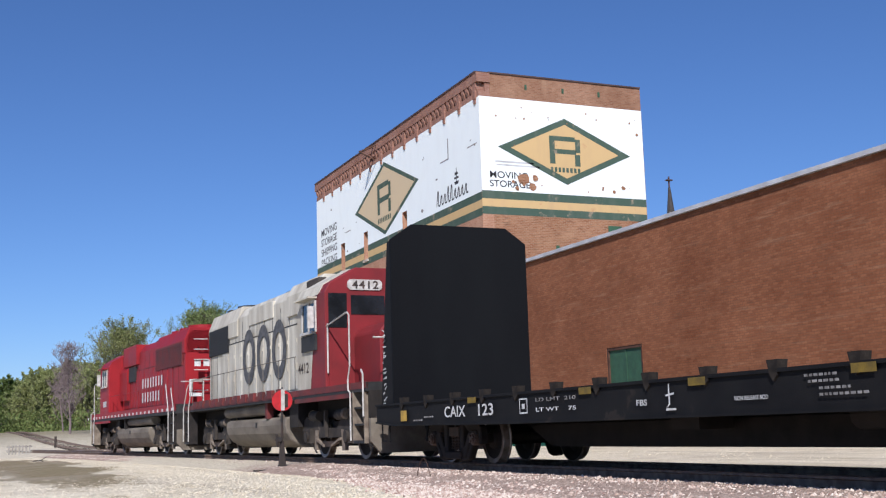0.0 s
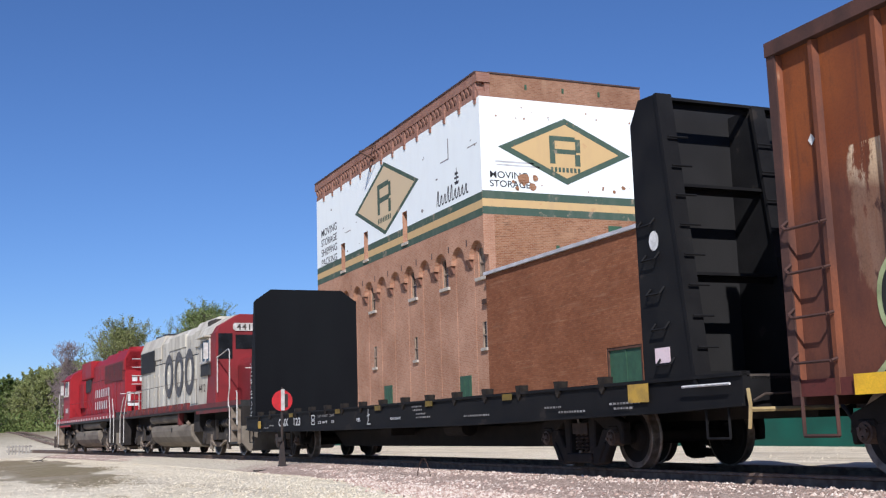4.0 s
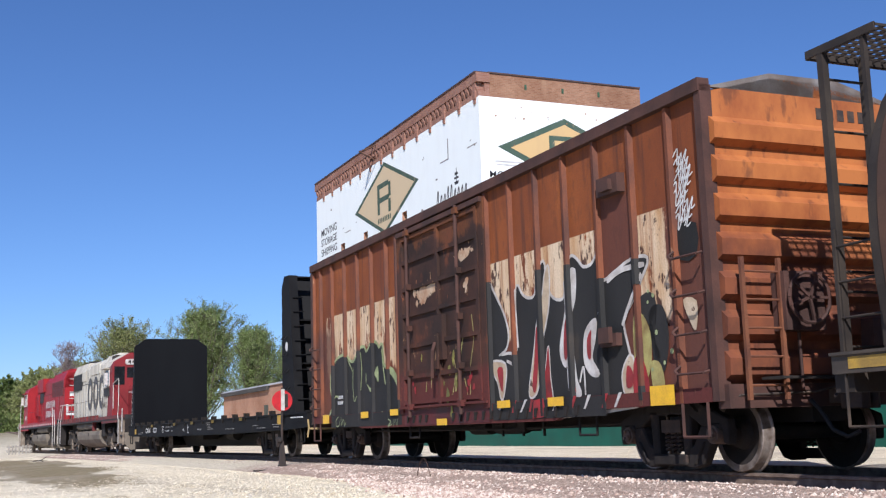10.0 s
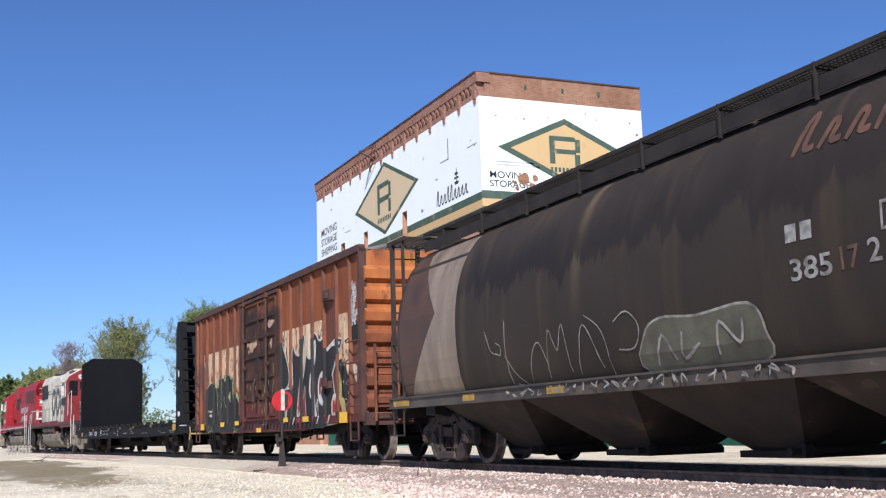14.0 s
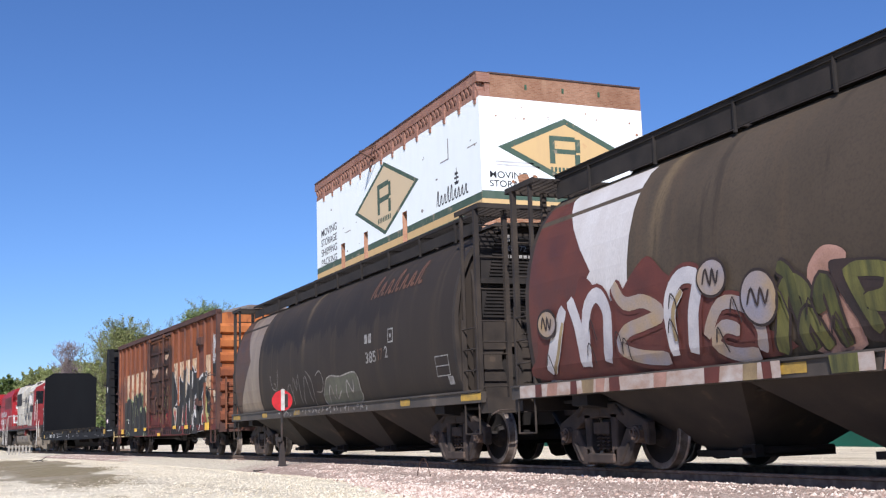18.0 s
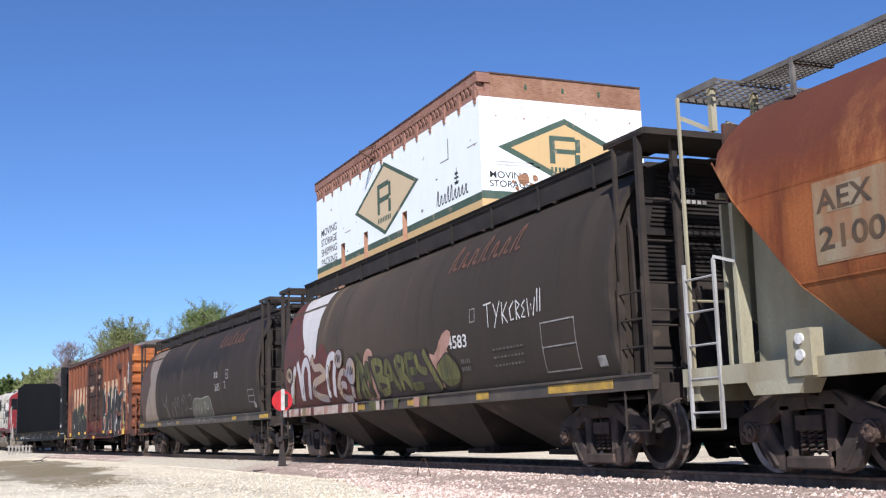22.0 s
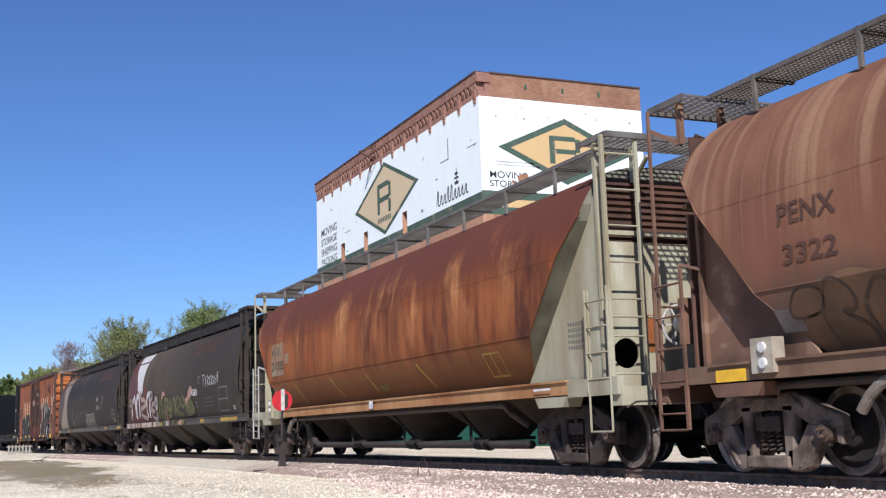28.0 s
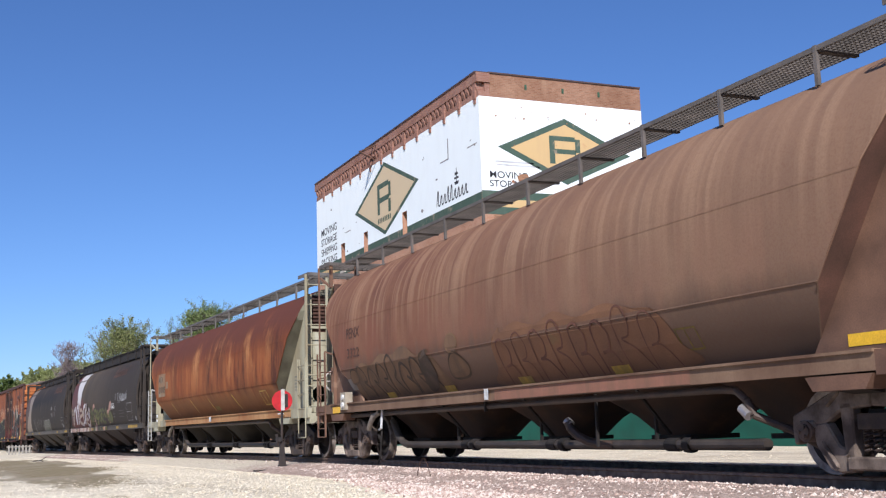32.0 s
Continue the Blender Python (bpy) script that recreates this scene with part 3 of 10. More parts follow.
def annex():
    a = thing("annex", "low brick annex behind the train", "building", kind="structure")
    s = Shape().box(-95, WX0 - 0.01, WY, WY + 0.4, -0.3, 4.05).box(-95, -94.6, WY + 0.4, 29, -0.3, 4.05).box(-94.6, WX0 - 0.01, 28.6, 29, -0.3, 4.05)
    part("wall", s, BRICK, a)
    part("coping", Shape().box(-95.1, WX0 - 0.01, WY - 0.1, WY + 0.45, 4.05, 4.17), COPING, a)
    part("roof", Shape().box(-94.6, WX0 - 0.01, WY + 0.4, 28.6, 3.7, 3.8), ROOF_TAR, a)
    part("shutter", Shape().box(-81.6, -80.5, WY - 0.03, WY + 0.05, 0.6, 2.7), mat("grey_green_shutter", (0.10, 0.11, 0.085), (0.06, 0.065, 0.05), rough=0.8), a)
    part("eave_board", Shape().box(-95.0, -80.2, WY - 0.22, WY, 3.75, 4.05), mat("dark_eave_board", (0.09, 0.085, 0.075), (0.05, 0.045, 0.04), rough=0.85), a)
    return a


def steeple():
    c = Vector((-0.8205 * 140, 0.5755 * 140, 0))
    t = thing("church_steeple", "slender dark church spire topped by a cross", "steeple", pose(c.x, c.y, 0))
    z = lambda px: 0.594 + 140 * px
    base, tip = z(0.165), z(0.204)
    part("tower", Shape().box(-1.6, 1.6, -1.6, 1.6, -0.2, base - 2.0), BRICK, t)
    part("spire", Shape().cyl((0, 0, base - 2.0), (0, 0, tip), 0.95, 8, 0.13), SHINGLE, t)
    part("cross", Shape().box(-0.07, 0.07, -0.07, 0.07, tip, tip + 1.35).box(-0.25, 0.25, -0.4, 0.4, tip + 0.8, tip + 0.95), RUST_IRON, t)


warehouse()
low_block()
dock()
annex()
steeple()

# ---- track ----
RAIL_STEEL = mat("rusty_rail_side", (0.27, 0.20, 0.155), (0.14, 0.10, 0.078), rough=0.85, scale=8, spec=0.15)
RAIL_TOP = mat("worn_rail_head", (0.30, 0.27, 0.25), (0.18, 0.13, 0.10), rough=0.4, metal=0.5, scale=8)
TIE_WOOD = mat("creosote_tie", (0.075, 0.06, 0.05), (0.04, 0.033, 0.028), rough=0.95, scale=6, stretch=(6, 1, 6))


def path_pose(x, off=0.0):
    k = math.atan(track_slope(x))
    return x - off * math.sin(k), track_y(x) + off * math.cos(k), k


def build_track():
    t = thing("railway_track", "single railway track on wooden ties", "railway track", kind="structure")
    prof = [(-0.07, -0.16), (0.07, -0.16), (0.07, -0.145), (0.012, -0.125), (0.012, -0.045), (0.036, -0.035), (0.036, -0.004), (0.026, 0.0), (-0.026, 0.0), (-0.036, -0.004), (-0.036, -0.035), (-0.012, -0.045), (-0.012, -0.125), (-0.07, -0.145)]
    xs = [-150 + 2.0 * i for i in range(110)]
    for side in (-0.755, 0.755):
        rings = []
        for x in xs:
            px, py, k = path_pose(x, side)
            rings.append([(px - o * math.sin(k), py + o * math.cos(k), z) for o, z in prof])
        rail = part("rail", Shape().loft(rings), RAIL_STEEL, t)
        rail.data.materials.append(RAIL_TOP)
        for p in rail.data.polygons:
            if p.normal.z > 0.8 and p.center.z > -0.01:
                p.material_index = 1
    tie = Shape().box(-0.11, 0.11, -1.3, 1.3, -0.34, -0.162).mesh("tie", 0.012)
    tie.materials.append(TIE_WOOD)
    random.seed(2)
    x = -130.0
    while x < 40:
        ob = part("tie", tie, None, t)
        px, py, k = path_pose(x)
        ob.matrix_world = pose(px, py + random.uniform(-0.06, 0.06), random.uniform(-0.012, 0.0), 0, 0, math.degrees(k) + random.uniform(-1, 1))
        x += 0.56 if x > -60 else 0.62


build_track()

# ---- train materials ----
TRUCK_CAST = mat("truck_casting", (0.072, 0.053, 0.042), (0.034, 0.027, 0.023), rough=0.85, scale=5, third=(0.115, 0.080, 0.060))
TRUCK_RUST = mat("dusty_truck_casting", (0.21, 0.165, 0.13), (0.07, 0.05, 0.038), rough=0.9, scale=5)
WHEEL_DARK = mat("greasy_wheel", (0.030, 0.024, 0.021), (0.014, 0.012, 0.011), rough=0.8, scale=6)
TREAD = mat("worn_tread", (0.34, 0.29, 0.25), (0.15, 0.115, 0.09), rough=0.42, metal=0.4, scale=9)
UNDER = mat("grimy_underframe", (0.030, 0.025, 0.022), (0.014, 0.012, 0.011), rough=0.9, scale=3)
SPRING = mat("spring_steel", (0.070, 0.048, 0.036), (0.032, 0.024, 0.020), rough=0.8, scale=8)
BEARING = mat("bearing_cap_rust", (0.145, 0.098, 0.072), (0.065, 0.045, 0.035), rough=0.7, scale=8)
YELLOW = mat("yellow_reflector", (0.88, 0.54, 0.015), (0.74, 0.43, 0.02), rough=0.45, scale=6, bump=0.03)
YELLOW_OLD = mat("faded_yellow_paint", (0.52, 0.33, 0.05), (0.30, 0.20, 0.05), rough=0.7, scale=6)
YELLOW_DIRTY = mat("sooty_yellow_reflector", (0.22, 0.15, 0.02), (0.12, 0.085, 0.02), rough=0.7, scale=6)
WHITE_MARK = mat("white_stencil", (0.74, 0.74, 0.72), (0.52, 0.52, 0.50), rough=0.7, scale=12)
GREY_MARK = mat("faded_white_stencil", (0.36, 0.35, 0.33), (0.16, 0.15, 0.14), rough=0.8, scale=10)
LABEL_PINK = mat("pale_card", (0.80, 0.66, 0.68), (0.7, 0.55, 0.58), rough=0.7)
BLACK_MARK = mat("black_stencil", (0.035, 0.03, 0.028), (0.08, 0.055, 0.04), rough=0.8, scale=10)
HOSE = mat("rubber_hose", (0.02, 0.02, 0.02), rough=0.6)
FLAT_BLACK = mat("black_car_paint", (0.015, 0.015, 0.0155), (0.009, 0.009, 0.010), rough=0.7, scale=2.2, third=(0.030, 0.026, 0.023), spec=0.12)
# darker copy of the casting: shade under the cars put into its colour
TRUCK_BLACK = mat("shaded_truck_casting", (0.032, 0.027, 0.024), (0.018, 0.016, 0.015), rough=0.85, scale=5, third=(0.055, 0.04, 0.032), spec=0.2)
BULK_FACE = mat("black_bulkhead_sheet", (0.0085, 0.0095, 0.011), (0.006, 0.0065, 0.008), rough=0.75, scale=0.8, bump=0.05, spec=0.08, stretch=(1, 1, 0.3))
DECK_WOOD = mat("weathered_deck_planks", (0.10, 0.085, 0.07), (0.06, 0.05, 0.042), rough=0.95)
TRAIN, ROLLING = [], []


def vehicle(name, label, x, half, category="freight car"):
    """A car whose middle stands at x when the clip starts, with trucks at plus and minus half."""
    v = thing(name, label, category, pose(x, track_y(x), 0))
    TRAIN.append((v, x, half))
    return v


_shared = {}


def wheelset_mesh(r):
    key = ("wheelset", r)
    if key not in _shared:
        s = Shape()
        for sgn in (-1, 1):
            prof = [(0.655, 0.0), (0.655, 0.15), (0.70, 0.17), (0.735, r - 0.16), (0.70, r - 0.10), (0.675, r + 0.0), (0.680, r + 0.026), (0.695, r + 0.026), (0.712, r + 0.004),
                    (0.815, r - 0.004), (0.822, r - 0.012), (0.812, r - 0.085), (0.772, r - 0.15), (0.755, 0.19), (0.83, 0.16), (0.84, 0.13), (0.84, 0.0)]
            s.lathe([(sgn * y, q) for y, q in prof], (0, 0), 28)
        s.cyl((0, -1.12, 0), (0, 1.12, 0), 0.085, 12)
        me = s.mesh("wheelset", smooth=True)
        me.materials.append(WHEEL_DARK)
        me.materials.append(TREAD)
        for p in me.polygons:
            c = p.center
            if math.hypot(c.x, c.z) > r - 0.012 and abs(c.y) < 0.83:
                p.material_index = 1
            elif abs(c.y) > 0.80 and math.hypot(c.x, c.z) > r - 0.06:
                p.material_index = 1
        _shared[key] = me
    return _shared[key]


def cap_mesh(sgn):
    if ("cap", sgn) not in _shared:
        s = Shape()
        s.cyl((0, sgn * 1.02, 0), (0, sgn * 1.19, 0), 0.115, 16, 0.105).cyl((0, sgn * 1.19, 0), (0, sgn * 1.215, 0), 0.075, 12)
        for k in range(3):
            a = 2 * math.pi * k / 3
            s.cyl((0.05 * math.cos(a), sgn * 1.21, 0.05 * math.sin(a)), (0.05 * math.cos(a), sgn * 1.24, 0.05 * math.sin(a)), 0.02, 6)
        _shared[("cap", sgn)] = s.mesh("bearing_cap")
        _shared[("cap", sgn)].materials.append(BEARING)
    return _shared[("cap", sgn)]


def side_frame(sgn, base):
    """One cast side frame, in the plane of the journals."""
    h, y0, y1 = base / 2, sgn * 1.02, sgn * 1.15
    s = Shape()
    half = [(-h - 0.24, 0.46), (-h - 0.22, 0.62), (-h + 0.0, 0.70), (-0.46, 0.87), (0.0, 0.89), (0.0, 0.69), (-0.40, 0.66), (-h + 0.24, 0.53), (-h - 0.14, 0.50)]
    leg = [(-h + 0.06, 0.53), (-h + 0.27, 0.545), (-h + 0.33, 0.46), (-0.45, 0.31), (-0.30, 0.27), (-0.28, 0.06), (-0.46, 0.05), (-0.62, 0.09), (-h + 0.10, 0.32)]
    post = [(-0.43, 0.74), (-0.25, 0.74), (-0.25, 0.10), (-0.38, 0.10)]
    for d in (-1, 1):
        for shape in (half, leg, post):
            s.prism([(-d * x, z) for x, z in shape], 1, y0, y1)
        s.prism([(d * (h + 0.12), 0.54), (d * (h + 0.24), 0.52), (d * (h + 0.22), 0.32), (d * (h + 0.14), 0.34)], 1, y0, y1)
        s.prism([(d * (h - 0.14), 0.49), (d * (h + 0.14), 0.49), (d * (h + 0.11), 0.57), (d * (h - 0.11), 0.57)], 1, y0 - sgn * 0.02, y1 + sgn * 0.02)
        s.bar((d * 0.40, y1, 0.845), (d * (h - 0.30), y1, 0.70), 0.06, 0.035)
        s.bar((d * 0.48, y1, 0.10), (d * (h - 0.20), y1, 0.36), 0.05, 0.045)
    s.box(-0.34, 0.34, y0, y1 + sgn * 0.03, 0.08, 0.21)
    return s


def truck_meshes(base):
    key = ("truck", base)
    if key not in _shared:
        s = Shape().box(-0.17, 0.17, -1.02, 1.02, 0.44, 0.66).box(-0.2, 0.2, -0.35, 0.35, 0.62, 0.74)
        s.box(-0.08, 0.08, -0.9, 0.9, 0.30, 0.36)
        for d in (-1, 1):
            s.bar((d * (base / 2 - 0.48), -0.75, 0.38), (d * (base / 2 - 0.48), 0.75, 0.38), 0.10)
        frames = [side_frame(g, base).mesh("side_frame", 0.018) for g in (-1, 1)]
        sp = []
        for g in (-1, 1):
            q = Shape().box(-0.20, 0.20, g * 1.0, g * 1.14, 0.47, 0.62)
            for x in (-0.13, 0.0, 0.13):
                coil = [(x + 0.048 * math.cos(k * math.pi / 4), g * 1.07 + 0.048 * math.sin(k * math.pi / 4), 0.235 + 0.006 * k) for k in range(41)]
                q.tube(coil, 0.014, 5)
            me = q.mesh("spring_nest")
            me.materials.append(SPRING)
            sp.append(me)
        _shared[key] = (s.mesh("truck"), frames, sp)
    return _shared[key]


def truck(v, x, r=0.42, base=1.76, cast=None):
    """A two-axle freight truck under the car v at x."""
    cast = cast or TRUCK_CAST
    body, frames, springs = truck_meshes(base)
    me = body.copy()
    me.materials.append(UNDER)
    t = part("truck", me, None, v)
    t.location.x = x
    for f in frames:
        q = f.copy()
        q.materials.append(cast)
        part("side_frame", q, None, t)
    for q in springs:
        part("spring_nest", q, None, t)
    for d in (-1, 1):
        ws = part("wheelset", wheelset_mesh(r), None, t)
        ws.location = (d * base / 2, 0, r)
        ROLLING.append((ws, d * base / 2, r))
        for g in (-1, 1):
            part("bearing_cap", cap_mesh(g), None, ws)
    return t


def coupler(v, x, d, z=0.84):
    """Coupler and draft gear at the car's end x, pointing along d."""
    s = Shape().box(min(x - d * 0.5, x + d * 0.35), max(x - d * 0.5, x + d * 0.35), -0.09, 0.09, z - 0.09, z + 0.09)
    e = x + d * 0.35
    s.prism([(e, -0.16), (e + d * 0.14, -0.20), (e + d * 0.30, -0.13), (e + d * 0.27, 0.02), (e + d * 0.16, 0.05), (e + d * 0.28, 0.13), (e + d * 0.22, 0.20), (e, 0.16)], 2, z - 0.16, z + 0.14)
    part("coupler", s, TRUCK_CAST, v, bevel=0.01)
    pts = [(x + d * 0.1, -0.35, z - 0.05), (x + d * 0.22, -0.34, z - 0.16), (x + d * 0.36, -0.30, z - 0.38), (x + d * 0.52, -0.24, z - 0.46), (x + d * 0.66, -0.20, z - 0.40)]
    part("air_hose", Shape().tube(pts, 0.024, 8), HOSE, v)
    part("cut_lever", Shape().tube([(x + d * 0.05, -1.42, z - 0.05), (x + d * 0.10, -1.30, z + 0.02), (x + d * 0.12, -0.3, z + 0.04), (x + d * 0.3, -0.1, z + 0.1)], 0.014, 6), TRUCK_CAST, v)


def ladder(name, v, material, face, u0, u1, z0, z1, at, n, rail=0.045):
    """Side rails and rungs. face 'x': it lies across y at x = at; face 'y': along x at y = at."""
    s = Shape()
    for u in (u0, u1):
        p = (at, u) if face == "x" else (u, at)
        s.bar((*p, z0), (*p, z1), rail, rail)
    lad = part(name, s, material, v)
    for k in range(n):
        z = z0 + (z1 - z0) * (k + 0.5) / n
        p, q = ((at, u0, z), (at, u1, z)) if face == "x" else ((u0, at, z), (u1, at, z))
        part("rung", Shape().cyl(p, q, 0.014, 6), material, lad)
    return lad


def side_decal(name, polys, surf, material, v, lift=0.006, label="", step=0.16):
    """Flat paint laid on a car's near side: polygons of (x, z) that follow the side's curve."""
    if name in ("reflector", "patch", "tag_plate", "initial_mark", "number_mark") and len(polys) > 1:
        return [side_decal(name, [p], surf, material, v, lift, label, step) for p in polys]
    bm = bmesh.new()
    last = {}
    for i, p in enumerate(polys):
        now, face = {}, []
        for a, c in p:
            key = (round(a, 5), round(c, 5))
            now[key] = last.get(key) or now.get(key) or bm.verts.new((a, (i % 37) * 0.00022, c))
            face.append(now[key])
        if len(set(face)) > 2:
            bm.faces.new(list(dict.fromkeys(face)))
        last = now
    ob = _lay(name, bm, surf, material, v, lift, label, step)
    return tagged(ob, kind="stuff") if len(polys) > 1 and name not in ("route_mark", "consolidated_frame") else ob


def _lay(name, bm, surf, material, v, lift, label, step):
    zs = [q.co.z for q in bm.verts]
    if step:
        z = math.floor(min(zs) / step) * step + step
        while z < max(zs):
            geom = bm.verts[:] + bm.edges[:] + bm.faces[:]
            bmesh.ops.bisect_plane(bm, geom=geom, plane_co=(0, 0, z), plane_no=(0, 0, 1))
            z += step
    for q in bm.verts:
        q.co.y = -(surf(q.co.z) + lift + q.co.y)
    for f in bm.faces:
        f.normal_update()
        if f.normal.y > 0:
            f.normal_flip()
    me = bpy.data.meshes.new(name)
    bm.to_mesh(me)
    bm.free()
    return part(name, me, material, v, label)


def side_text(name, body, x, z, size, surf, material, v, width=None, lift=0.008, slant=0.0, step=0.16):
    me = text_mesh(body, size, bold=size * 0.015)
    w = max(q.co.x for q in me.vertices)
    k = width / w if width else 1.0
    for q in me.vertices:
        a, b = q.co.x * k, q.co.y
        q.co = (x + a, 0, z + b + slant * a)
    bm = bmesh.new()
    bm.from_mesh(me)
    bpy.data.meshes.remove(me)
    return _lay(name, bm, surf, material, v, lift, "", step)


def grow(poly, d):
    """Pushes a closed outline outwards by d."""
    n = len(poly)
    area = sum(poly[i][0] * poly[(i + 1) % n][1] - poly[(i + 1) % n][0] * poly[i][1] for i in range(n))
    g = 1 if area > 0 else -1
    out = []
    for i in range(n):
        ax, az = poly[i - 1]
        bx, bz = poly[(i + 1) % n]
        tx, tz = bx - ax, bz - az
        q = math.hypot(tx, tz) or 1e-6
        out.append((poly[i][0] + g * tz / q * d, poly[i][1] - g * tx / q * d))
    return out


def grating(s, x0, x1, y0, y1, z, pitch=0.055, bars=9, t=0.010, h=0.03):
    """Open walkway grating as crossing bars."""
    for i in range(bars):
        y = y0 + (y1 - y0) * i / (bars - 1)
        s.box(x0, x1, y - t / 2, y + t / 2, z - h, z)
    n = max(2, int((x1 - x0) / pitch))
    for i in range(n + 1):
        x = x0 + (x1 - x0) * i / n
        s.box(x - t / 2, x + t / 2, y0, y1, z - h + 0.003, z - 0.003)
    return s


# ---- bulkhead flat car ----
def flat_car():
    X0 = -10.93
    v = vehicle("bulkhead_flat_car", "black bulkhead flat car, empty, with white stencils", X0, 7.3)
    q = lambda x: x - X0
    x0, x1 = q(-21.1), q(0.42)
    deck = part("deck", Shape().box(x0, x1, -1.40, 1.40, 1.02, 1.075), DECK_WOOD, v)
    side = lambda z: 1.52
    for g in (-1, 1):
        prof = [(x0, 1.10), (x1, 1.10), (x1, 0.74), (q(-1.0), 0.70), (q(-6.5), 0.64), (q(-15.5), 0.64), (q(-20.2), 0.68), (x0, 0.74)]
        s = Shape().prism(prof, 1, g * 1.44, g * 1.50)
        s.box(x0, x1, g * 1.40, g * 1.53, 1.06, 1.10).prism([(a, c - 0.0) for a, c in ((x0, 0.74), (q(-20.2), 0.68), (q(-15.5), 0.64), (q(-6.5), 0.64), (q(-1.0), 0.70), (x1, 0.74), (x1, 0.77), (q(-1.0), 0.73), (q(-6.5), 0.67), (q(-15.5), 0.67), (q(-20.2), 0.71), (x0, 0.77))], 1, g * 1.38, g * 1.53)
        part("side_sill", s, FLAT_BLACK, v)
    pocket = Shape().prism([(-0.09, 1.19), (0.09, 1.19), (0.06, 1.03), (0.0, 0.97), (-0.05, 1.03)], 1, -0.03, 0.10).mesh("stake_pocket")
    # pockets are a lighter brown than the black sill
    pocket.materials.append(mat("brown_stake_pocket", (0.050, 0.042, 0.034), (0.022, 0.019, 0.017), rough=0.85, scale=6, spec=0.1))
    for i in range(17):
        x = q(-19.7 + 1.155 * i)
        if x > q(-1.6):
            break
        for g in (-1, 1):
            ob = part("stake_pocket", pocket, None, v)
            ob.location = (x, -1.50 if g < 0 else 1.56, 0)
            part("chock", Shape().prism([(x - 0.16, 1.075), (x + 0.02, 1.075), (x + 0.02, 1.13), (x - 0.06, 1.13)], 1, g * 1.38, g * 1.46), FLAT_BLACK, v) if g < 0 else None
    # front bulkhead: plain sheet on braced posts
    f0, f1 = q(-20.25), q(-20.95)
    face = [(-1.46, 1.08), (1.46, 1.08), (1.46, 4.24), (1.02, 4.55), (-1.02, 4.55), (-1.46, 4.24)]
    s = Shape()
    n = len(face)
    s.add([(f0, *p) for p in face] + [(f0 - 0.06, *p) for p in face], [tuple(range(n)), tuple(range(2 * n - 1, n - 1, -1))] + [(i, n + i, n + (i + 1) % n, (i + 1) % n) for i in range(n)])
    b = part("bulkhead", s, BULK_FACE, v, "plain black steel end bulkhead")
    for y in (-1.40, -0.5, 0.5, 1.40):
        part("post", Shape().prism([(f0 - 0.06, 1.08), (f0 - 0.06, 4.22), (f0 - 0.22, 4.22), (f1, 1.08)], 1, y - 0.05, y + 0.05), FLAT_BLACK, b)
    for z in (1.7, 2.4, 3.1, 3.8):
        part("brace", Shape().box(f0 - 0.16, f0 - 0.06, -1.35, 1.35, z, z + 0.1), FLAT_BLACK, b)
    # rear bulkhead: sheet towards the deck, lattice of posts and shelves behind
    a0, a1, a2 = q(-1.42), q(-0.86), q(-0.42)
    s = Shape()
    s.add([(a0, *p) for p in face] + [(a0 + 0.06, *p) for p in face], [tuple(range(n)), tuple(range(2 * n - 1, n - 1, -1))] + [(i, n + i, n + (i + 1) % n, (i + 1) % n) for i in range(n)])
    b = part("bulkhead", s, mat("dusty_black_steel", (0.016, 0.0158, 0.0162), (0.010, 0.0098, 0.0102), rough=0.8, scale=1.5), v, "black braced end bulkhead")
    for g in (-1, 1):
        part("side_plate", Shape().prism([(a0, 1.0), (a0, 4.24), (a0 + 0.20, 4.52), (a1, 4.50), (a2, 1.0)], 1, g * 1.44, g * 1.50), FLAT_BLACK, b)
        part("flange", Shape().prism([(a1, 4.50), (a2, 1.0), (a2 + 0.06, 1.0), (a1 + 0.06, 4.50)], 1, g * 1.30, g * 1.52), FLAT_BLACK, b)
    part("post", Shape().prism([(a0 + 0.06, 1.08), (a0 + 0.06, 4.45), (a1, 4.45), (a2, 1.08)], 1, -0.04, 0.04), FLAT_BLACK, b)
    part("flange", Shape().prism([(a1, 4.45), (a2, 1.08), (a2 + 0.05, 1.08), (a1 + 0.05, 4.45)], 1, -0.10, 0.10), FLAT_BLACK, b)
    for z in (1.12, 2.28, 3.36, 4.46):
        e = a2 - (a2 - a1) * (z - 1.0) / 3.5
        part("shelf", Shape().box(e - 0.16, e - 0.04, -1.44, 1.44, z, z + 0.035).box(e - 0.16, e - 0.145, -1.44, 1.44, z - 0.07, z), FLAT_BLACK, b)
    for k in range(8):
        z = 1.42 + 0.36 * k
        xe = a2 - (a2 - a1) * (z - 1) / 3.5 + 0.1
        part("grab_iron", Shape().tube([(xe, -0.14, z), (xe, 0.30, z)], 0.014, 6), FLAT_BLACK, b)
        part("grab_iron", Shape().tube([(xe, -1.46, z), (xe, -1.18, z)], 0.014, 6), FLAT_BLACK, b)
    for k in range(5):
        z = 1.25 + 0.42 * k
        xe = (a0 + a2) / 2 - 0.06 * k
        part("grab_iron", Shape().tube([(xe - 0.14, -1.50, z + 0.08), (xe - 0.14, -1.57, z), (xe + 0.14, -1.57, z), (xe + 0.14, -1.50, z + 0.08)], 0.014, 6), FLAT_BLACK, b)
    part("label_card", Shape().box(a0 + 0.26, a0 + 0.56, -1.506, -1.50, 1.28, 1.46), LABEL_PINK, v)
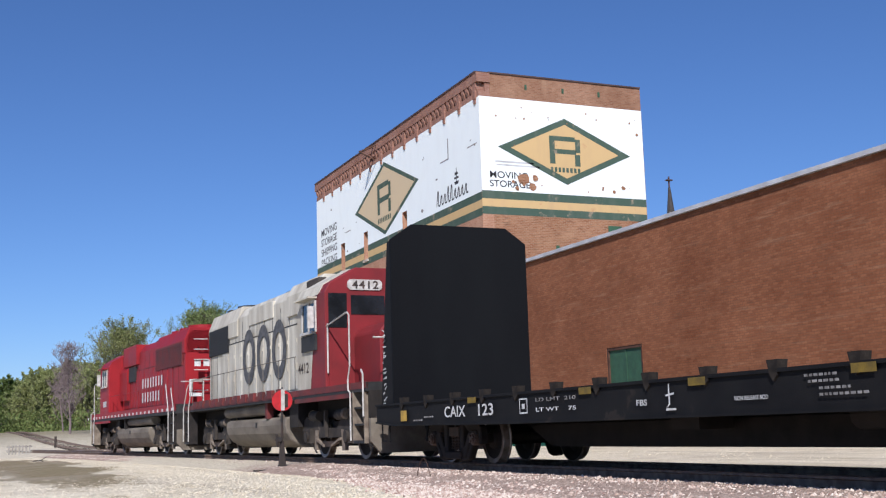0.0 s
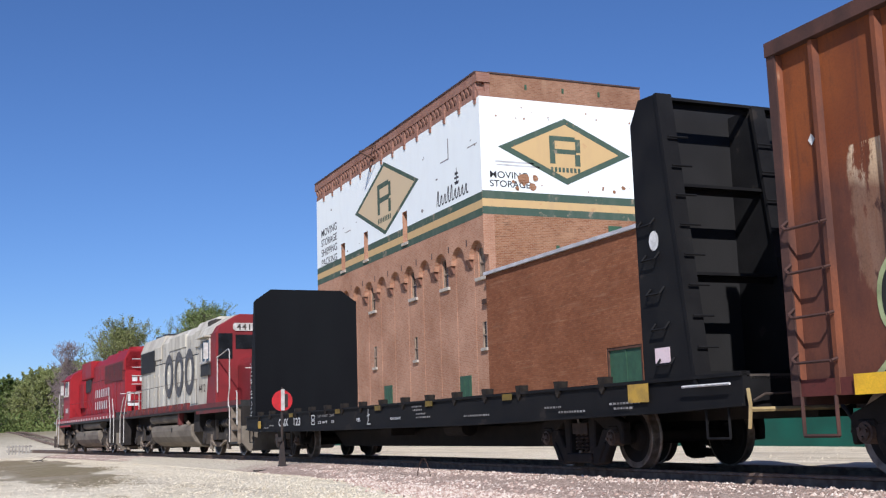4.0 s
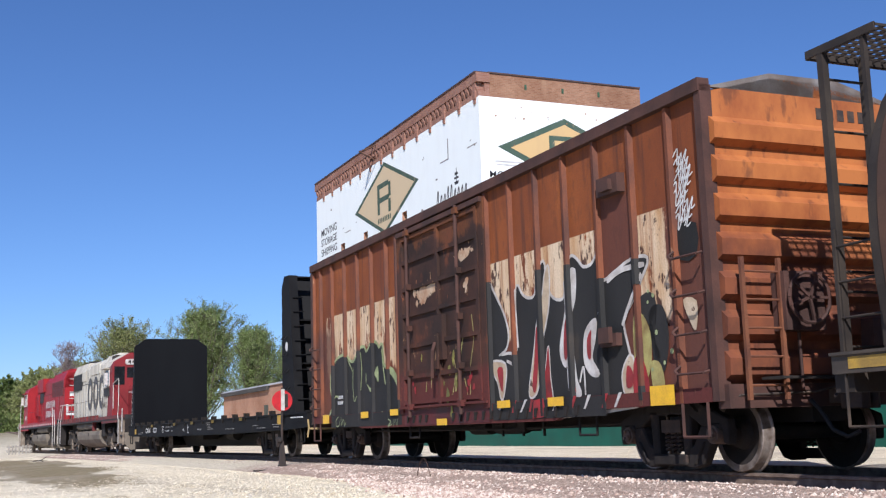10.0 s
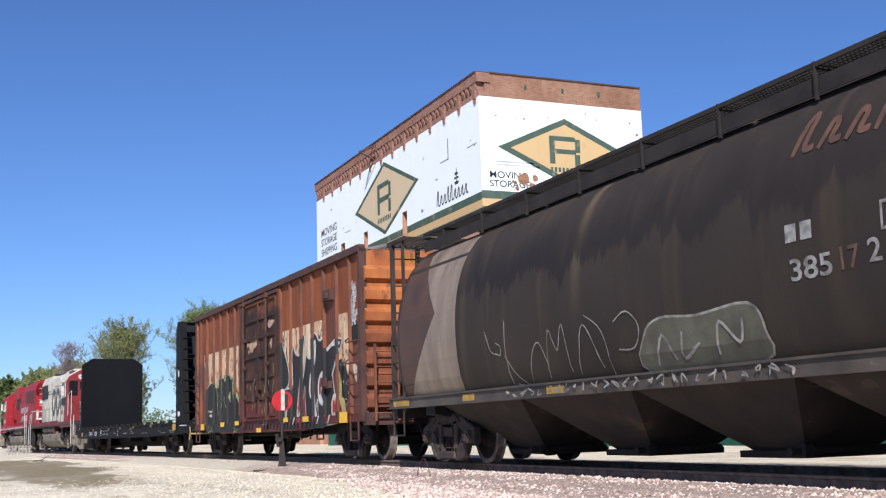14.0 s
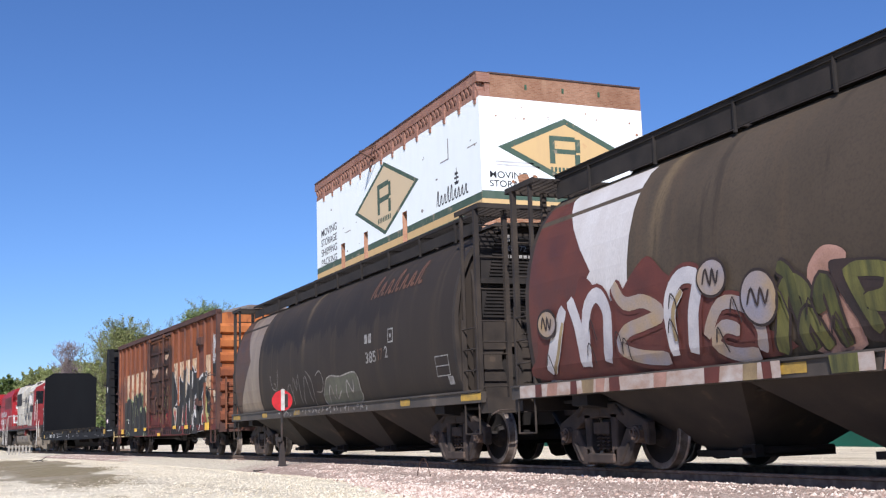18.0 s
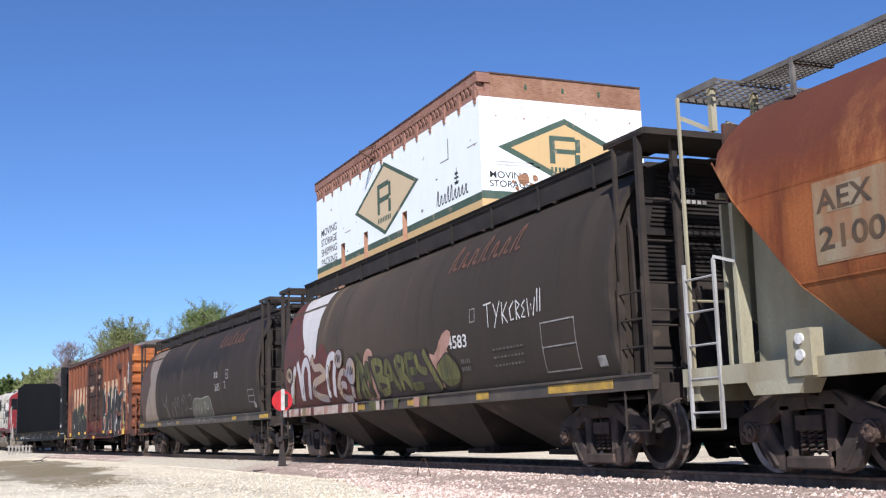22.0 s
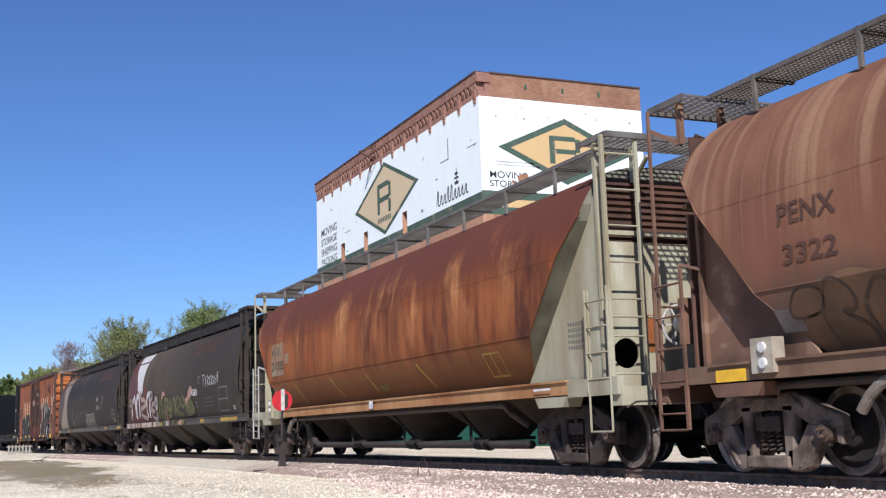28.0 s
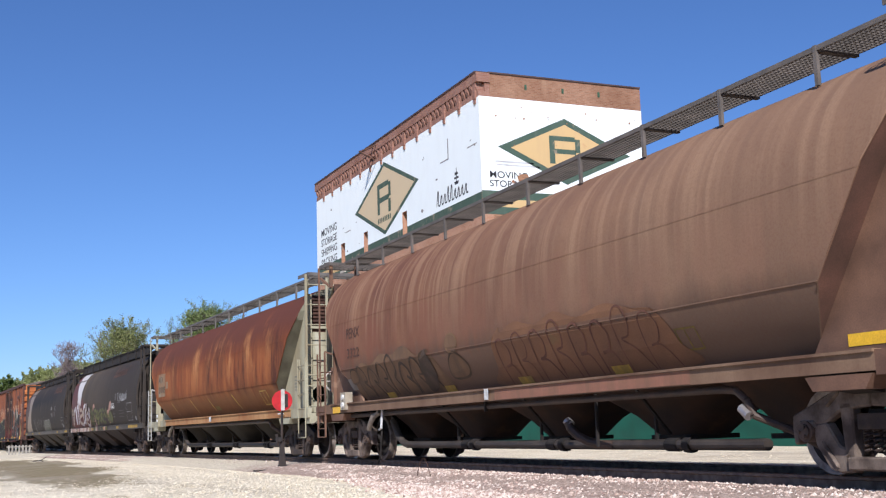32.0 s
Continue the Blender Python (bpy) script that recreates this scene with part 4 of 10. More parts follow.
    disc = [(q(-1.05) + 0.10 * math.cos(2 * math.pi * k / 20), 2.74 + 0.12 * math.sin(2 * math.pi * k / 20)) for k in range(20)]
    side_decal("white_disc", [disc], lambda z: 1.50, WHITE_MARK, v, step=0)
    # end platform, stirrups, coupler
    for e in (x1 - 0.12, x0):
        part("end_sill", Shape().box(e, e + 0.12, -1.44, 1.44, 0.72, 1.05), FLAT_BLACK, v)
    for x in (q(-0.1), q(-20.7)):
        part("stirrup", Shape().tube([(x - 0.2, -1.46, 0.74), (x - 0.2, -1.46, 0.40), (x + 0.2, -1.46, 0.40), (x + 0.2, -1.46, 0.74)], 0.016, 6), FLAT_BLACK, v)
    part("grab_iron", Shape().tube([(q(-0.55), -1.58, 0.98), (q(0.3), -1.58, 0.98)], 0.016, 6), WHITE_MARK, v, "white grab iron")
    part("grab_iron", Shape().tube([(a2 - 0.05, 0.25, 2.86), (a2 - 0.05, 0.95, 2.86)], 0.018, 6), WHITE_MARK, b, "white grab iron")
    part("cut_lever", Shape().tube([(x1 + 0.10, -1.50, 0.70), (x1 + 0.12, -0.4, 0.70), (x1 + 0.3, -0.15, 0.80)], 0.028, 6), mat("dusty_yellow_lever", (0.46, 0.36, 0.17), (0.30, 0.22, 0.10), rough=0.7), v, "dusty yellow uncoupling lever")
    part("cut_lever_handle", Shape().tube([(x1 + 0.1, -1.52, 0.92), (x1 + 0.1, -1.50, 0.74), (x1 + 0.1, -1.53, 0.50)], 0.022, 6), bpy.data.materials["dusty_yellow_lever"], v)
    part("centre_sill", Shape().box(x0 + 0.3, x1 - 0.3, -0.25, 0.25, 0.60, 1.02).prism([(q(-17.0), 0.62), (q(-16.2), 0.27), (q(-5.6), 0.27), (q(-4.9), 0.62)], 1, -0.32, 0.32), UNDER, v)
    part("brake_cylinder", Shape().cyl((q(-9), -0.7, 0.62), (q(-8.2), -0.7, 0.62), 0.16, 12), UNDER, v)
    part("control_valve", Shape().box(q(-12), q(-11.4), -0.95, -0.45, 0.5, 0.9), UNDER, v)
    coupler(v, x0, -1)
    coupler(v, x1, 1)
    for x in (-7.3, 7.3):
        truck(v, x, 0.42, 1.76, TRUCK_BLACK)
    # writing
    side_text("car_number", "CAIX", q(-17.72), 0.79, 0.25, side, WHITE_MARK, v, 0.86, step=0)
    side_text("car_number", "123", q(-16.45), 0.79, 0.25, side, WHITE_MARK, v, 0.62, step=0)
    side_text("stencil", "LD LMT  210", q(-14.45), 0.94, 0.070, side, GREY_MARK, v, 1.15, step=0)
    side_text("stencil", "LT WT    75", q(-14.45), 0.80, 0.075, side, WHITE_MARK, v, 1.15, step=0)
    side_text("stencil", "FBS", q(-11.85), 0.80, 0.10, side, WHITE_MARK, v, 0.24, step=0)
    side_text("stencil", "NON RELEASE ROD", q(-9.95), 0.80, 0.06, side, WHITE_MARK, v, 0.55, step=0)
    bars = []
    random.seed(3)
    for x, z in ((-8.85, 0.99), (-8.8, 0.93), (-8.65, 0.86), (-8.65, 0.80), (-3.9, 0.83), (-3.5, 0.76), (-2.2, 0.83), (-2.1, 0.77), (-18.6, 0.80), (-19.1, 0.75), (-6.6, 0.78), (-6.1, 0.78)):
        w = random.uniform(0.35, 0.7)
        k = 0.0
        while k < w:
            d = random.uniform(0.03, 0.07)
            bars.append(rect(q(x + k), q(x + k + d), z, z + 0.026))
            k += d + 0.02
    side_decal("stencil", bars, side, GREY_MARK, v, step=0)
    side_decal("route_mark", [rect(q(-14.95), q(-14.93), 0.78, 1.0), rect(q(-14.72), q(-14.70), 0.78, 1.0), rect(q(-14.93), q(-14.72), 0.98, 1.0), rect(q(-14.93), q(-14.72), 0.78, 0.80), rect(q(-14.87), q(-14.78), 0.85, 0.92)], side, WHITE_MARK, v, step=0)
    side_decal("route_mark", stroke([(q(-11.15), 1.03), (q(-11.15), 0.80), (q(-11.22), 0.74), (q(-11.02), 0.74)], 0.03) + stroke([(q(-11.22), 0.90), (q(-11.05), 0.92)], 0.03), side, WHITE_MARK, v, step=0)
    plates = [rect(q(x), q(x + 0.32), 0.99, 1.08) for x in (-16.75, -13.2, -10.75, -8.75 + 0.55, -5.2)]
    side_decal("reflector", plates, lambda z: 1.53, YELLOW_DIRTY, v, step=0)
    side_decal("reflector", [rect(q(-19.72), q(-19.42), 0.76, 0.95), rect(q(-1.75), q(-1.30), 0.84, 1.06)], lambda z: 1.53, YELLOW_OLD, v, step=0)
    # pale scrawl on the edge of the front bulkhead
    random.seed(11)
    marks = []
    for k in range(16):
        z = 1.0 + 0.10 * k
        marks += stroke([(q(-20.72) + random.uniform(-0.1, 0.12), z + random.uniform(-0.04, 0.04)) for _ in range(4)], 0.025)
    part("scrawl", Shape().add([(a, -1.462, c) for p in marks for a, c in p], [tuple(range(4 * i, 4 * i + 4)) for i in range(len(marks))]), WHITE_MARK, v)
    return v


flat_car()

# ---- rusty box car ----
def box_side_mat():
    g = Graph("peeling_box_car_paint", 0.72, 0.3)
    big, mid, fine = g.noise(0.8, 6, (1, 1, 0.6)), g.noise(2.6, 8, (1, 1, 0.45), rough=0.65), g.noise(45, 3)
    drip = g.noise(1.6, 7, (4.0, 1, 0.20), rough=0.62)
    col = g.mix(g.step(big, 0.35, 0.65), (0.160, 0.044, 0.014), (0.265, 0.078, 0.018))
    col = g.mix(g.math("MULTIPLY", g.step(drip, 0.53, 0.68), 0.75), col, (0.080, 0.030, 0.018))
    # dull red-brown below and towards the far end
    lower = g.step(g.math("ADD", g.z, g.math("MULTIPLY", g.math("SUBTRACT", mid, 0.5), 1.2)), 2.15, 1.85)
    col = g.mix(g.math("MULTIPLY", lower, 0.8), col, g.mix(g.step(big, 0.4, 0.6), (0.115, 0.040, 0.028), (0.185, 0.060, 0.030)))
    far = g.step(g.math("ADD", g.x, g.math("MULTIPLY", mid, 1.0)), 7.05, 7.25)
    col = g.mix(g.math("MULTIPLY", g.math("MULTIPLY", far, g.step(g.math("ADD", g.z, g.math("MULTIPLY", big, 0.8)), 3.55, 3.25)), 0.85), col, (0.105, 0.042, 0.030))
    patch = g.math("MULTIPLY", g.math("MULTIPLY", g.step(g.x, 5.17, 5.22), g.step(g.x, 5.98, 5.92)), g.step(g.math("ADD", g.z, g.math("MULTIPLY", g.math("SUBTRACT", big, 0.5), 0.5)), 3.6, 3.45))
    col = g.mix(g.math("MULTIPLY", patch, 0.9), col, (0.105, 0.038, 0.026))
    # pale band of undercoat with a clean upper edge, eaten away from below
    ragged = g.math("ADD", g.z, g.math("MULTIPLY", g.math("SUBTRACT", mid, 0.5), 1.1))
    band = g.math("MULTIPLY", g.step(ragged, 1.80, 1.88), g.step(g.z, 3.125, 3.115))
    ends = g.math("MULTIPLY", g.step(g.math("ADD", g.x, g.math("MULTIPLY", g.math("SUBTRACT", mid, 0.5), 0.8)), -6.62, -6.55), g.step(g.math("ADD", g.x, g.math("MULTIPLY", g.math("SUBTRACT", mid, 0.5), 0.9)), 6.72, 6.66))
    gap = g.math("MAXIMUM", g.step(g.x, -2.1, -2.14), g.step(g.x, 1.80, 1.84))
    holes = g.step(g.noise(1.6, 9, (1.7, 1, 0.55), (4, 0, 2), 0.70), 0.60, 0.56)
    pale = g.math("MULTIPLY", g.math("MULTIPLY", band, ends), g.math("MULTIPLY", gap, holes))
    pale = g.math("MULTIPLY", pale, g.math("SUBTRACT", 1.0, patch))
    cream = g.mix(g.step(g.noise(1.4, 7, (2.6, 1, 0.30), rough=0.62), 0.42, 0.68), (0.68, 0.545, 0.375), (0.47, 0.27, 0.115))
    cream = g.mix(g.math("MULTIPLY", g.step(g.noise(2.4, 6, (5, 1, 0.16), (6, 0, 3)), 0.56, 0.70), 0.75), cream, (0.30, 0.125, 0.045))
    col = g.mix(pale, col, cream)
    foot = g.math("MULTIPLY", g.step(g.math("ADD", g.x, g.math("MULTIPLY", g.math("SUBTRACT", mid, 0.5), 1.0)), -5.95, -6.1), g.step(g.math("ADD", g.z, g.math("MULTIPLY", g.math("SUBTRACT", big, 0.5), 1.6)), 2.85, 2.55))
    col = g.mix(g.math("MULTIPLY", foot, 0.85), col, g.mix(g.step(mid, 0.4, 0.6), (0.075, 0.031, 0.023), (0.130, 0.048, 0.028)))
    # rust bites: small dark spots, drawn out downwards, thicker in places
    spots = g.math("ADD", g.noise(6.5, 5, (1.25, 1, 0.55), (1, 0, 7), 0.62), g.math("MULTIPLY", g.math("SUBTRACT", big, 0.5), 0.45))
    col = g.mix(g.math("MULTIPLY", g.step(spots, 0.58, 0.63), g.math("ADD", 0.25, g.math("MULTIPLY", pale, 0.72))), col, (0.062, 0.027, 0.019))
    col = g.mix(g.math("MULTIPLY", g.step(fine, 0.45, 0.7), 0.25), col, (0.06, 0.03, 0.02))
    g.bump(g.noise(18, 5), 0.35, 0.008)
    return g.done(col)


def box_car():
    X0 = 8.78
    v = vehicle("box_car", "rusty orange and brown box car with peeling paint and graffiti", X0, 6.08)
    q = lambda x: x - X0
    x0, x1 = q(1.25), q(16.35)
    SIDE = box_side_mat()
    g = Graph("rusty_door_brown", 0.78, 0.2)
    blot = g.noise(1.9, 8, (1, 1, 0.7), (3, 0, 5), 0.66)
    col = g.mix(g.step(g.noise(1.1, 6), 0.35, 0.65), (0.028, 0.019, 0.016), (0.074, 0.034, 0.024))
    top = g.step(g.math("ADD", g.z, g.math("MULTIPLY", g.math("SUBTRACT", blot, 0.5), 2.2)), 3.75, 3.95)
    col = g.mix(g.math("MULTIPLY", top, 0.7), col, (0.150, 0.056, 0.022))
    col = g.mix(g.math("MULTIPLY", g.step(blot, 0.58, 0.68), 0.7), col, (0.15, 0.050, 0.024))
    low = g.step(g.math("ADD", g.z, g.math("MULTIPLY", g.math("SUBTRACT", blot, 0.5), 1.6)), 1.55, 1.25)
    col = g.mix(g.math("MULTIPLY", low, 0.8), col, (0.115, 0.030, 0.026))
    flake = g.noise(3.2, 8, (1.5, 1, 0.8), (2, 0, 8), 0.7)
    col = g.mix(g.math("MULTIPLY", g.step(flake, 0.635, 0.66), 0.85), col, g.mix(g.step(g.noise(0.9, 3, (1, 1, 1), (9, 0, 1)), 0.45, 0.55), (0.42, 0.26, 0.14), (0.26, 0.085, 0.035)))
    col = g.mix(g.math("MULTIPLY", g.step(g.noise(24, 4), 0.5, 0.7), 0.35), col, (0.025, 0.018, 0.016))
    g.bump(g.noise(18, 5), 0.3, 0.008)
    DOOR = g.done(col)
    g = Graph("orange_end_paint_shaded_low", 0.75, 0.25)
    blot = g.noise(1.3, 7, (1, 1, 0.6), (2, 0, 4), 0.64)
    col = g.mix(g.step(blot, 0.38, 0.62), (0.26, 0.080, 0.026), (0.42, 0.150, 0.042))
    # rust brown below also carries the next car's shade in its colour
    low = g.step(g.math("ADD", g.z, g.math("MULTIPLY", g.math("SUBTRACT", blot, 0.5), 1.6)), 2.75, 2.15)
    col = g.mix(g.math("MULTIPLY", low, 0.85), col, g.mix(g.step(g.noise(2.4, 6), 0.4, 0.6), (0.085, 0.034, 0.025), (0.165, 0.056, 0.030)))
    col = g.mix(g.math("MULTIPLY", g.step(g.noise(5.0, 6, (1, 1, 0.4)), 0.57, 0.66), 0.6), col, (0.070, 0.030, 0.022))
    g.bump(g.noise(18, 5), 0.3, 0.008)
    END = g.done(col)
    CHORD = mat("dark_rust_chord", (0.095, 0.045, 0.034), (0.05, 0.027, 0.022), rough=0.8, scale=2.5)
    RIB = mat("rust_rib", (0.205, 0.064, 0.024), (0.075, 0.029, 0.019), rough=0.7, scale=2.6, stretch=(1, 1, 0.4), third=(0.34, 0.18, 0.10), third_at=0.62)
    ROOF = mat("galvanised_roof", (0.30, 0.28, 0.26), (0.18, 0.14, 0.11), rough=0.6, metal=0.4)
    eave, floor = 4.30, 1.02
    for g in (-1, 1):
        part("side_wall", Shape().box(x0, x1, g * 1.40, g * 1.44, 0.80, eave), SIDE, v)
        part("top_chord", Shape().box(x0 - 0.02, x1 + 0.02, g * 1.38, g * 1.54, eave - 0.02, eave + 0.13), CHORD, v)
        s = Shape().prism([(x0, 0.80), (x0, 0.96), (x1, 0.96), (x1, 0.80), (q(13.2), 0.78), (q(12.6), 0.66), (q(4.6), 0.66), (q(4.0), 0.78)], 1, g * 1.40, g * 1.50)
        part("side_sill", s, CHORD if g > 0 else DOOR, v)
    ribs = [1.32, 1.86] + [2.69 + 0.85 * i for i in range(5)] + [6.66, 10.62] + [11.44 + 0.84 * i for i in range(6)] + [16.26]
    for x in ribs:
        for g in (-1, 1):
            prof = [(q(x) - 0.052, g * 1.435), (q(x) - 0.028, g * 1.505), (q(x) + 0.028, g * 1.505), (q(x) + 0.052, g * 1.435)]
            part("side_post", Shape().prism(prof, 2, 0.80, eave - 0.03), RIB, v)
    # sliding plug door with frames, rods and lock box
    d0, d1 = q(7.02), q(10.42)
    door = part("door", Shape().box(d0, d1, -1.50, -1.445, 1.02, 4.12), DOOR, v, "dark rusty plug door with locking rods")
    for z in (1.05, 1.50, 2.05, 2.62, 3.10, 3.60, 4.04):
        part("door_rail", Shape().box(d0, d1, -1.545, -1.50, z, z + 0.075), DOOR, door)
    for x in (d0, q(8.70), d1 - 0.1):
        part("door_stile", Shape().box(x, x + 0.10, -1.55, -1.50, 1.02, 4.12), DOOR, door)
    for x in (q(7.50), q(9.72)):
        rod = part("lock_rod", Shape().cyl((x, -1.60, 0.82), (x, -1.60, 4.24), 0.032, 8), CHORD, door)
        for z in (0.95, 1.55, 2.35, 3.1, 4.1):
            part("rod_guide", Shape().box(x - 0.07, x + 0.07, -1.63, -1.54, z, z + 0.10), DOOR, door)
    part("lock_box", Shape().box(q(8.55), q(9.0), -1.58, -1.50, 1.75, 2.52).box(q(8.7), q(8.85), -1.62, -1.58, 1.6, 2.2), DOOR, door)
    part("door_handle", Shape().tube([(q(8.78), -1.62, 2.05), (q(8.80), -1.68, 1.9), (q(8.76), -1.68, 1.45)], 0.03, 6), CHORD, door)
    part("door_track", Shape().box(q(6.9), q(10.6), -1.57, -1.50, 0.975, 1.015), DOOR, v)
    part("door_track", Shape().box(q(6.9), q(10.6), -1.58, -1.50, 4.14, 4.22), CHORD, v)
    hook = Shape().prism([(-0.04, 0.85), (0.05, 0.85), (-0.01, 0.72), (-0.06, 0.72)], 1, -1.53, -1.50).mesh("sill_hook")
    hook.materials.append(UNDER)
    for i in (j for j in range(22) if j not in (4, 5, 6)):
        part("sill_hook", hook, None, v).location.x = q(7.2 + 0.29 * i)
    part("door_post", Shape().box(q(6.84), q(7.0), -1.53, -1.44, 0.90, 4.2), DOOR, v)
    part("door_post", Shape().box(q(10.42), q(10.62), -1.53, -1.44, 0.90, 4.2), DOOR, v)
    part("door_stop", Shape().box(q(14.12), q(14.62), -1.56, -1.44, 3.48, 3.72).box(q(14.28), q(14.5), -1.62, -1.56, 3.52, 3.66), CHORD, v)
    part("door_stop", Shape().box(q(13.98), q(14.38), -1.54, -1.44, 1.56, 1.72).box(q(14.05), q(14.3), -1.60, -1.54, 1.60, 1.80), CHORD, v)
    # corrugated ends
    for xe, d in ((x0, -1), (x1, 1)):
        prof = [(xe - d * 0.06, 0.95)]
        z = 1.02
        while z < 3.95:
            prof += [(xe, z), (xe + d * 0.11, z + 0.06), (xe + d * 0.12, z + 0.24), (xe, z + 0.34)]
            z += 0.44
        prof += [(xe, 4.28), (xe - d * 0.06, 4.28)]
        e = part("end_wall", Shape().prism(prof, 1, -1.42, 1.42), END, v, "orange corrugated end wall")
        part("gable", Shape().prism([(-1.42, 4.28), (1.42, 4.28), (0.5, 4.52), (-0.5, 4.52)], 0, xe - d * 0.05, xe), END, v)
        for g in (-1, 1):
            part("corner_post", Shape().box(xe - d * 0.10, xe + d * 0.02, g * 1.36, g * 1.52, 0.80, 4.36), CHORD, v)
        part("end_sill", Shape().box(xe - d * 0.10, xe + d * 0.10, -1.45, 1.45, 0.72, 0.98), CHORD, v)
    roof = Shape()
    for i in range(14):
        a, b = x0 + (x1 - x0) * i / 14, x0 + (x1 - x0) * (i + 1) / 14
        roof.prism([(-1.42, 4.30), (1.42, 4.30), (0.5, 4.54), (-0.5, 4.54)], 0, a, b - 0.05).prism([(-1.42, 4.34), (1.42, 4.34), (0.5, 4.58), (-0.5, 4.58)], 0, b - 0.05, b)
    part("roof", roof, ROOF, v)
    # ladders, brake wheel, stirrups
    for a in (15.68, 1.36):
        for i in range(4):
            z = 1.12 + 0.44 * i
            part("grab_iron", Shape().tube([(q(a), -1.52, z + 0.10), (q(a), -1.60, z + 0.04), (q(a + 0.06), -1.60, z), (q(a + 0.54), -1.60, z), (q(a + 0.54), -1.52, z + 0.02)], 0.016, 6), CHORD, v)
    ladder("end_ladder", v, mat("orange_ladder", (0.20, 0.078, 0.036), (0.11, 0.045, 0.028), rough=0.7), "x", -1.30, -0.80, 0.80, 2.35, x1 + 0.26, 5)
    for xx in (q(15.9), q(1.6)):
        part("stirrup", Shape().tube([(xx - 0.25, -1.50, 0.80), (xx - 0.25, -1.50, 0.42), (xx + 0.22, -1.50, 0.42), (xx + 0.22, -1.50, 0.80)], 0.02, 6), CHORD, v)
    bw = Shape()
    c = Vector((x1 + 0.42, -0.53, 1.90))
    pts = [c + Vector((0, 0.28 * math.cos(a), 0.28 * math.sin(a))) for a in [2 * math.pi * k / 18 for k in range(19)]]
    bw.tube(pts, 0.022, 6)
    for k in range(5):
        bw.bar(c, pts[int(k * 18 / 5)], 0.03)
    bw.cyl(c, c + Vector((-0.3, 0, 0)), 0.05)
    part("brake_wheel", bw, CHORD, v)
    part("brake_housing", Shape().box(x1 + 0.12, x1 + 0.34, -0.80, -0.26, 1.55, 2.2).tube([(x1 + 0.2, -0.53, 1.56), (x1 + 0.2, -0.53, 0.9)], 0.02), CHORD, v)
    part("release_box", Shape().box(x1 + 0.10, x1 + 0.3, 0.45, 0.9, 1.0, 1.7), CHORD, v)
    part("crossover_step", grating(Shape(), x1 + 0.10, x1 + 0.45, -1.0, 1.0, 1.05, 0.07, 18), UNDER, v)
    part("floor", Shape().box(x0 + 0.1, x1 - 0.1, -1.38, 1.38, 0.90, 1.02), UNDER, v)
    part("centre_sill", Shape().box(x0, x1, -0.25, 0.25, 0.55, 0.90), UNDER, v)
    part("brake_cylinder", Shape().cyl((q(8.3), -0.7, 0.62), (q(9.0), -0.7, 0.62), 0.14, 12), UNDER, v)
    part("air_reservoir", Shape().cyl((q(9.4), -0.75, 0.64), (q(10.3), -0.75, 0.64), 0.16, 12), UNDER, v)
    part("control_valve", Shape().box(q(10.5), q(10.75), -1.0, -0.7, 0.52, 0.78), UNDER, v)
    part("train_pipe", Shape().tube([(q(3.5), -0.95, 0.60), (q(10.6), -0.95, 0.56), (q(13.6), -0.95, 0.60)], 0.022, 6), UNDER, v)
    for x in (9.9, 10.62, 11.3):
        part("pipe_bracket", Shape().bar((q(x), -0.95, 0.9), (q(x), -0.95, 0.45), 0.035), UNDER, v)
    for a, b in ((6.95, 7.4), (13.1, 13.55)):
        part("uncoupling_step", Shape().tube([(q(a), -1.38, 0.80), (q(a), -1.38, 0.46), (q(b), -1.38, 0.46), (q(b), -1.38, 0.80)], 0.02, 6), UNDER, v)
    coupler(v, x0, -1)
    coupler(v, x1, 1)
    for x in (-6.08, 6.08):
        truck(v, x, 0.44, 1.76, TRUCK_BLACK)
    # paint on the side
    face = lambda z: 1.445
    BLK = mat("charcoal_spray_paint", (0.036, 0.035, 0.034), (0.022, 0.022, 0.021), rough=0.7, scale=1.1, third=(0.055, 0.047, 0.040), stretch=(1, 1, 0.5), spec=0.2)
    LIME = mat("pale_green_spray_paint", (0.42, 0.48, 0.24), (0.24, 0.28, 0.13), rough=0.6, scale=5)
    SILV = mat("silver_spray_paint", (0.68, 0.66, 0.62), (0.44, 0.40, 0.36), rough=0.5, scale=5)
    REDP = mat("red_spray_paint", (0.40, 0.03, 0.035), (0.16, 0.03, 0.03), rough=0.7, scale=4, amount=0.7)
    MARO = mat("maroon_spray_paint", (0.115, 0.022, 0.024), (0.06, 0.02, 0.018), rough=0.65, scale=3)
    YELP = mat("yellow_green_spray_paint", (0.42, 0.38, 0.10), (0.20, 0.13, 0.05), rough=0.7, scale=4, third=(0.48, 0.45, 0.16), amount=0.7)

    P = lambda pts: [(q(a), b) for a, b in pts]

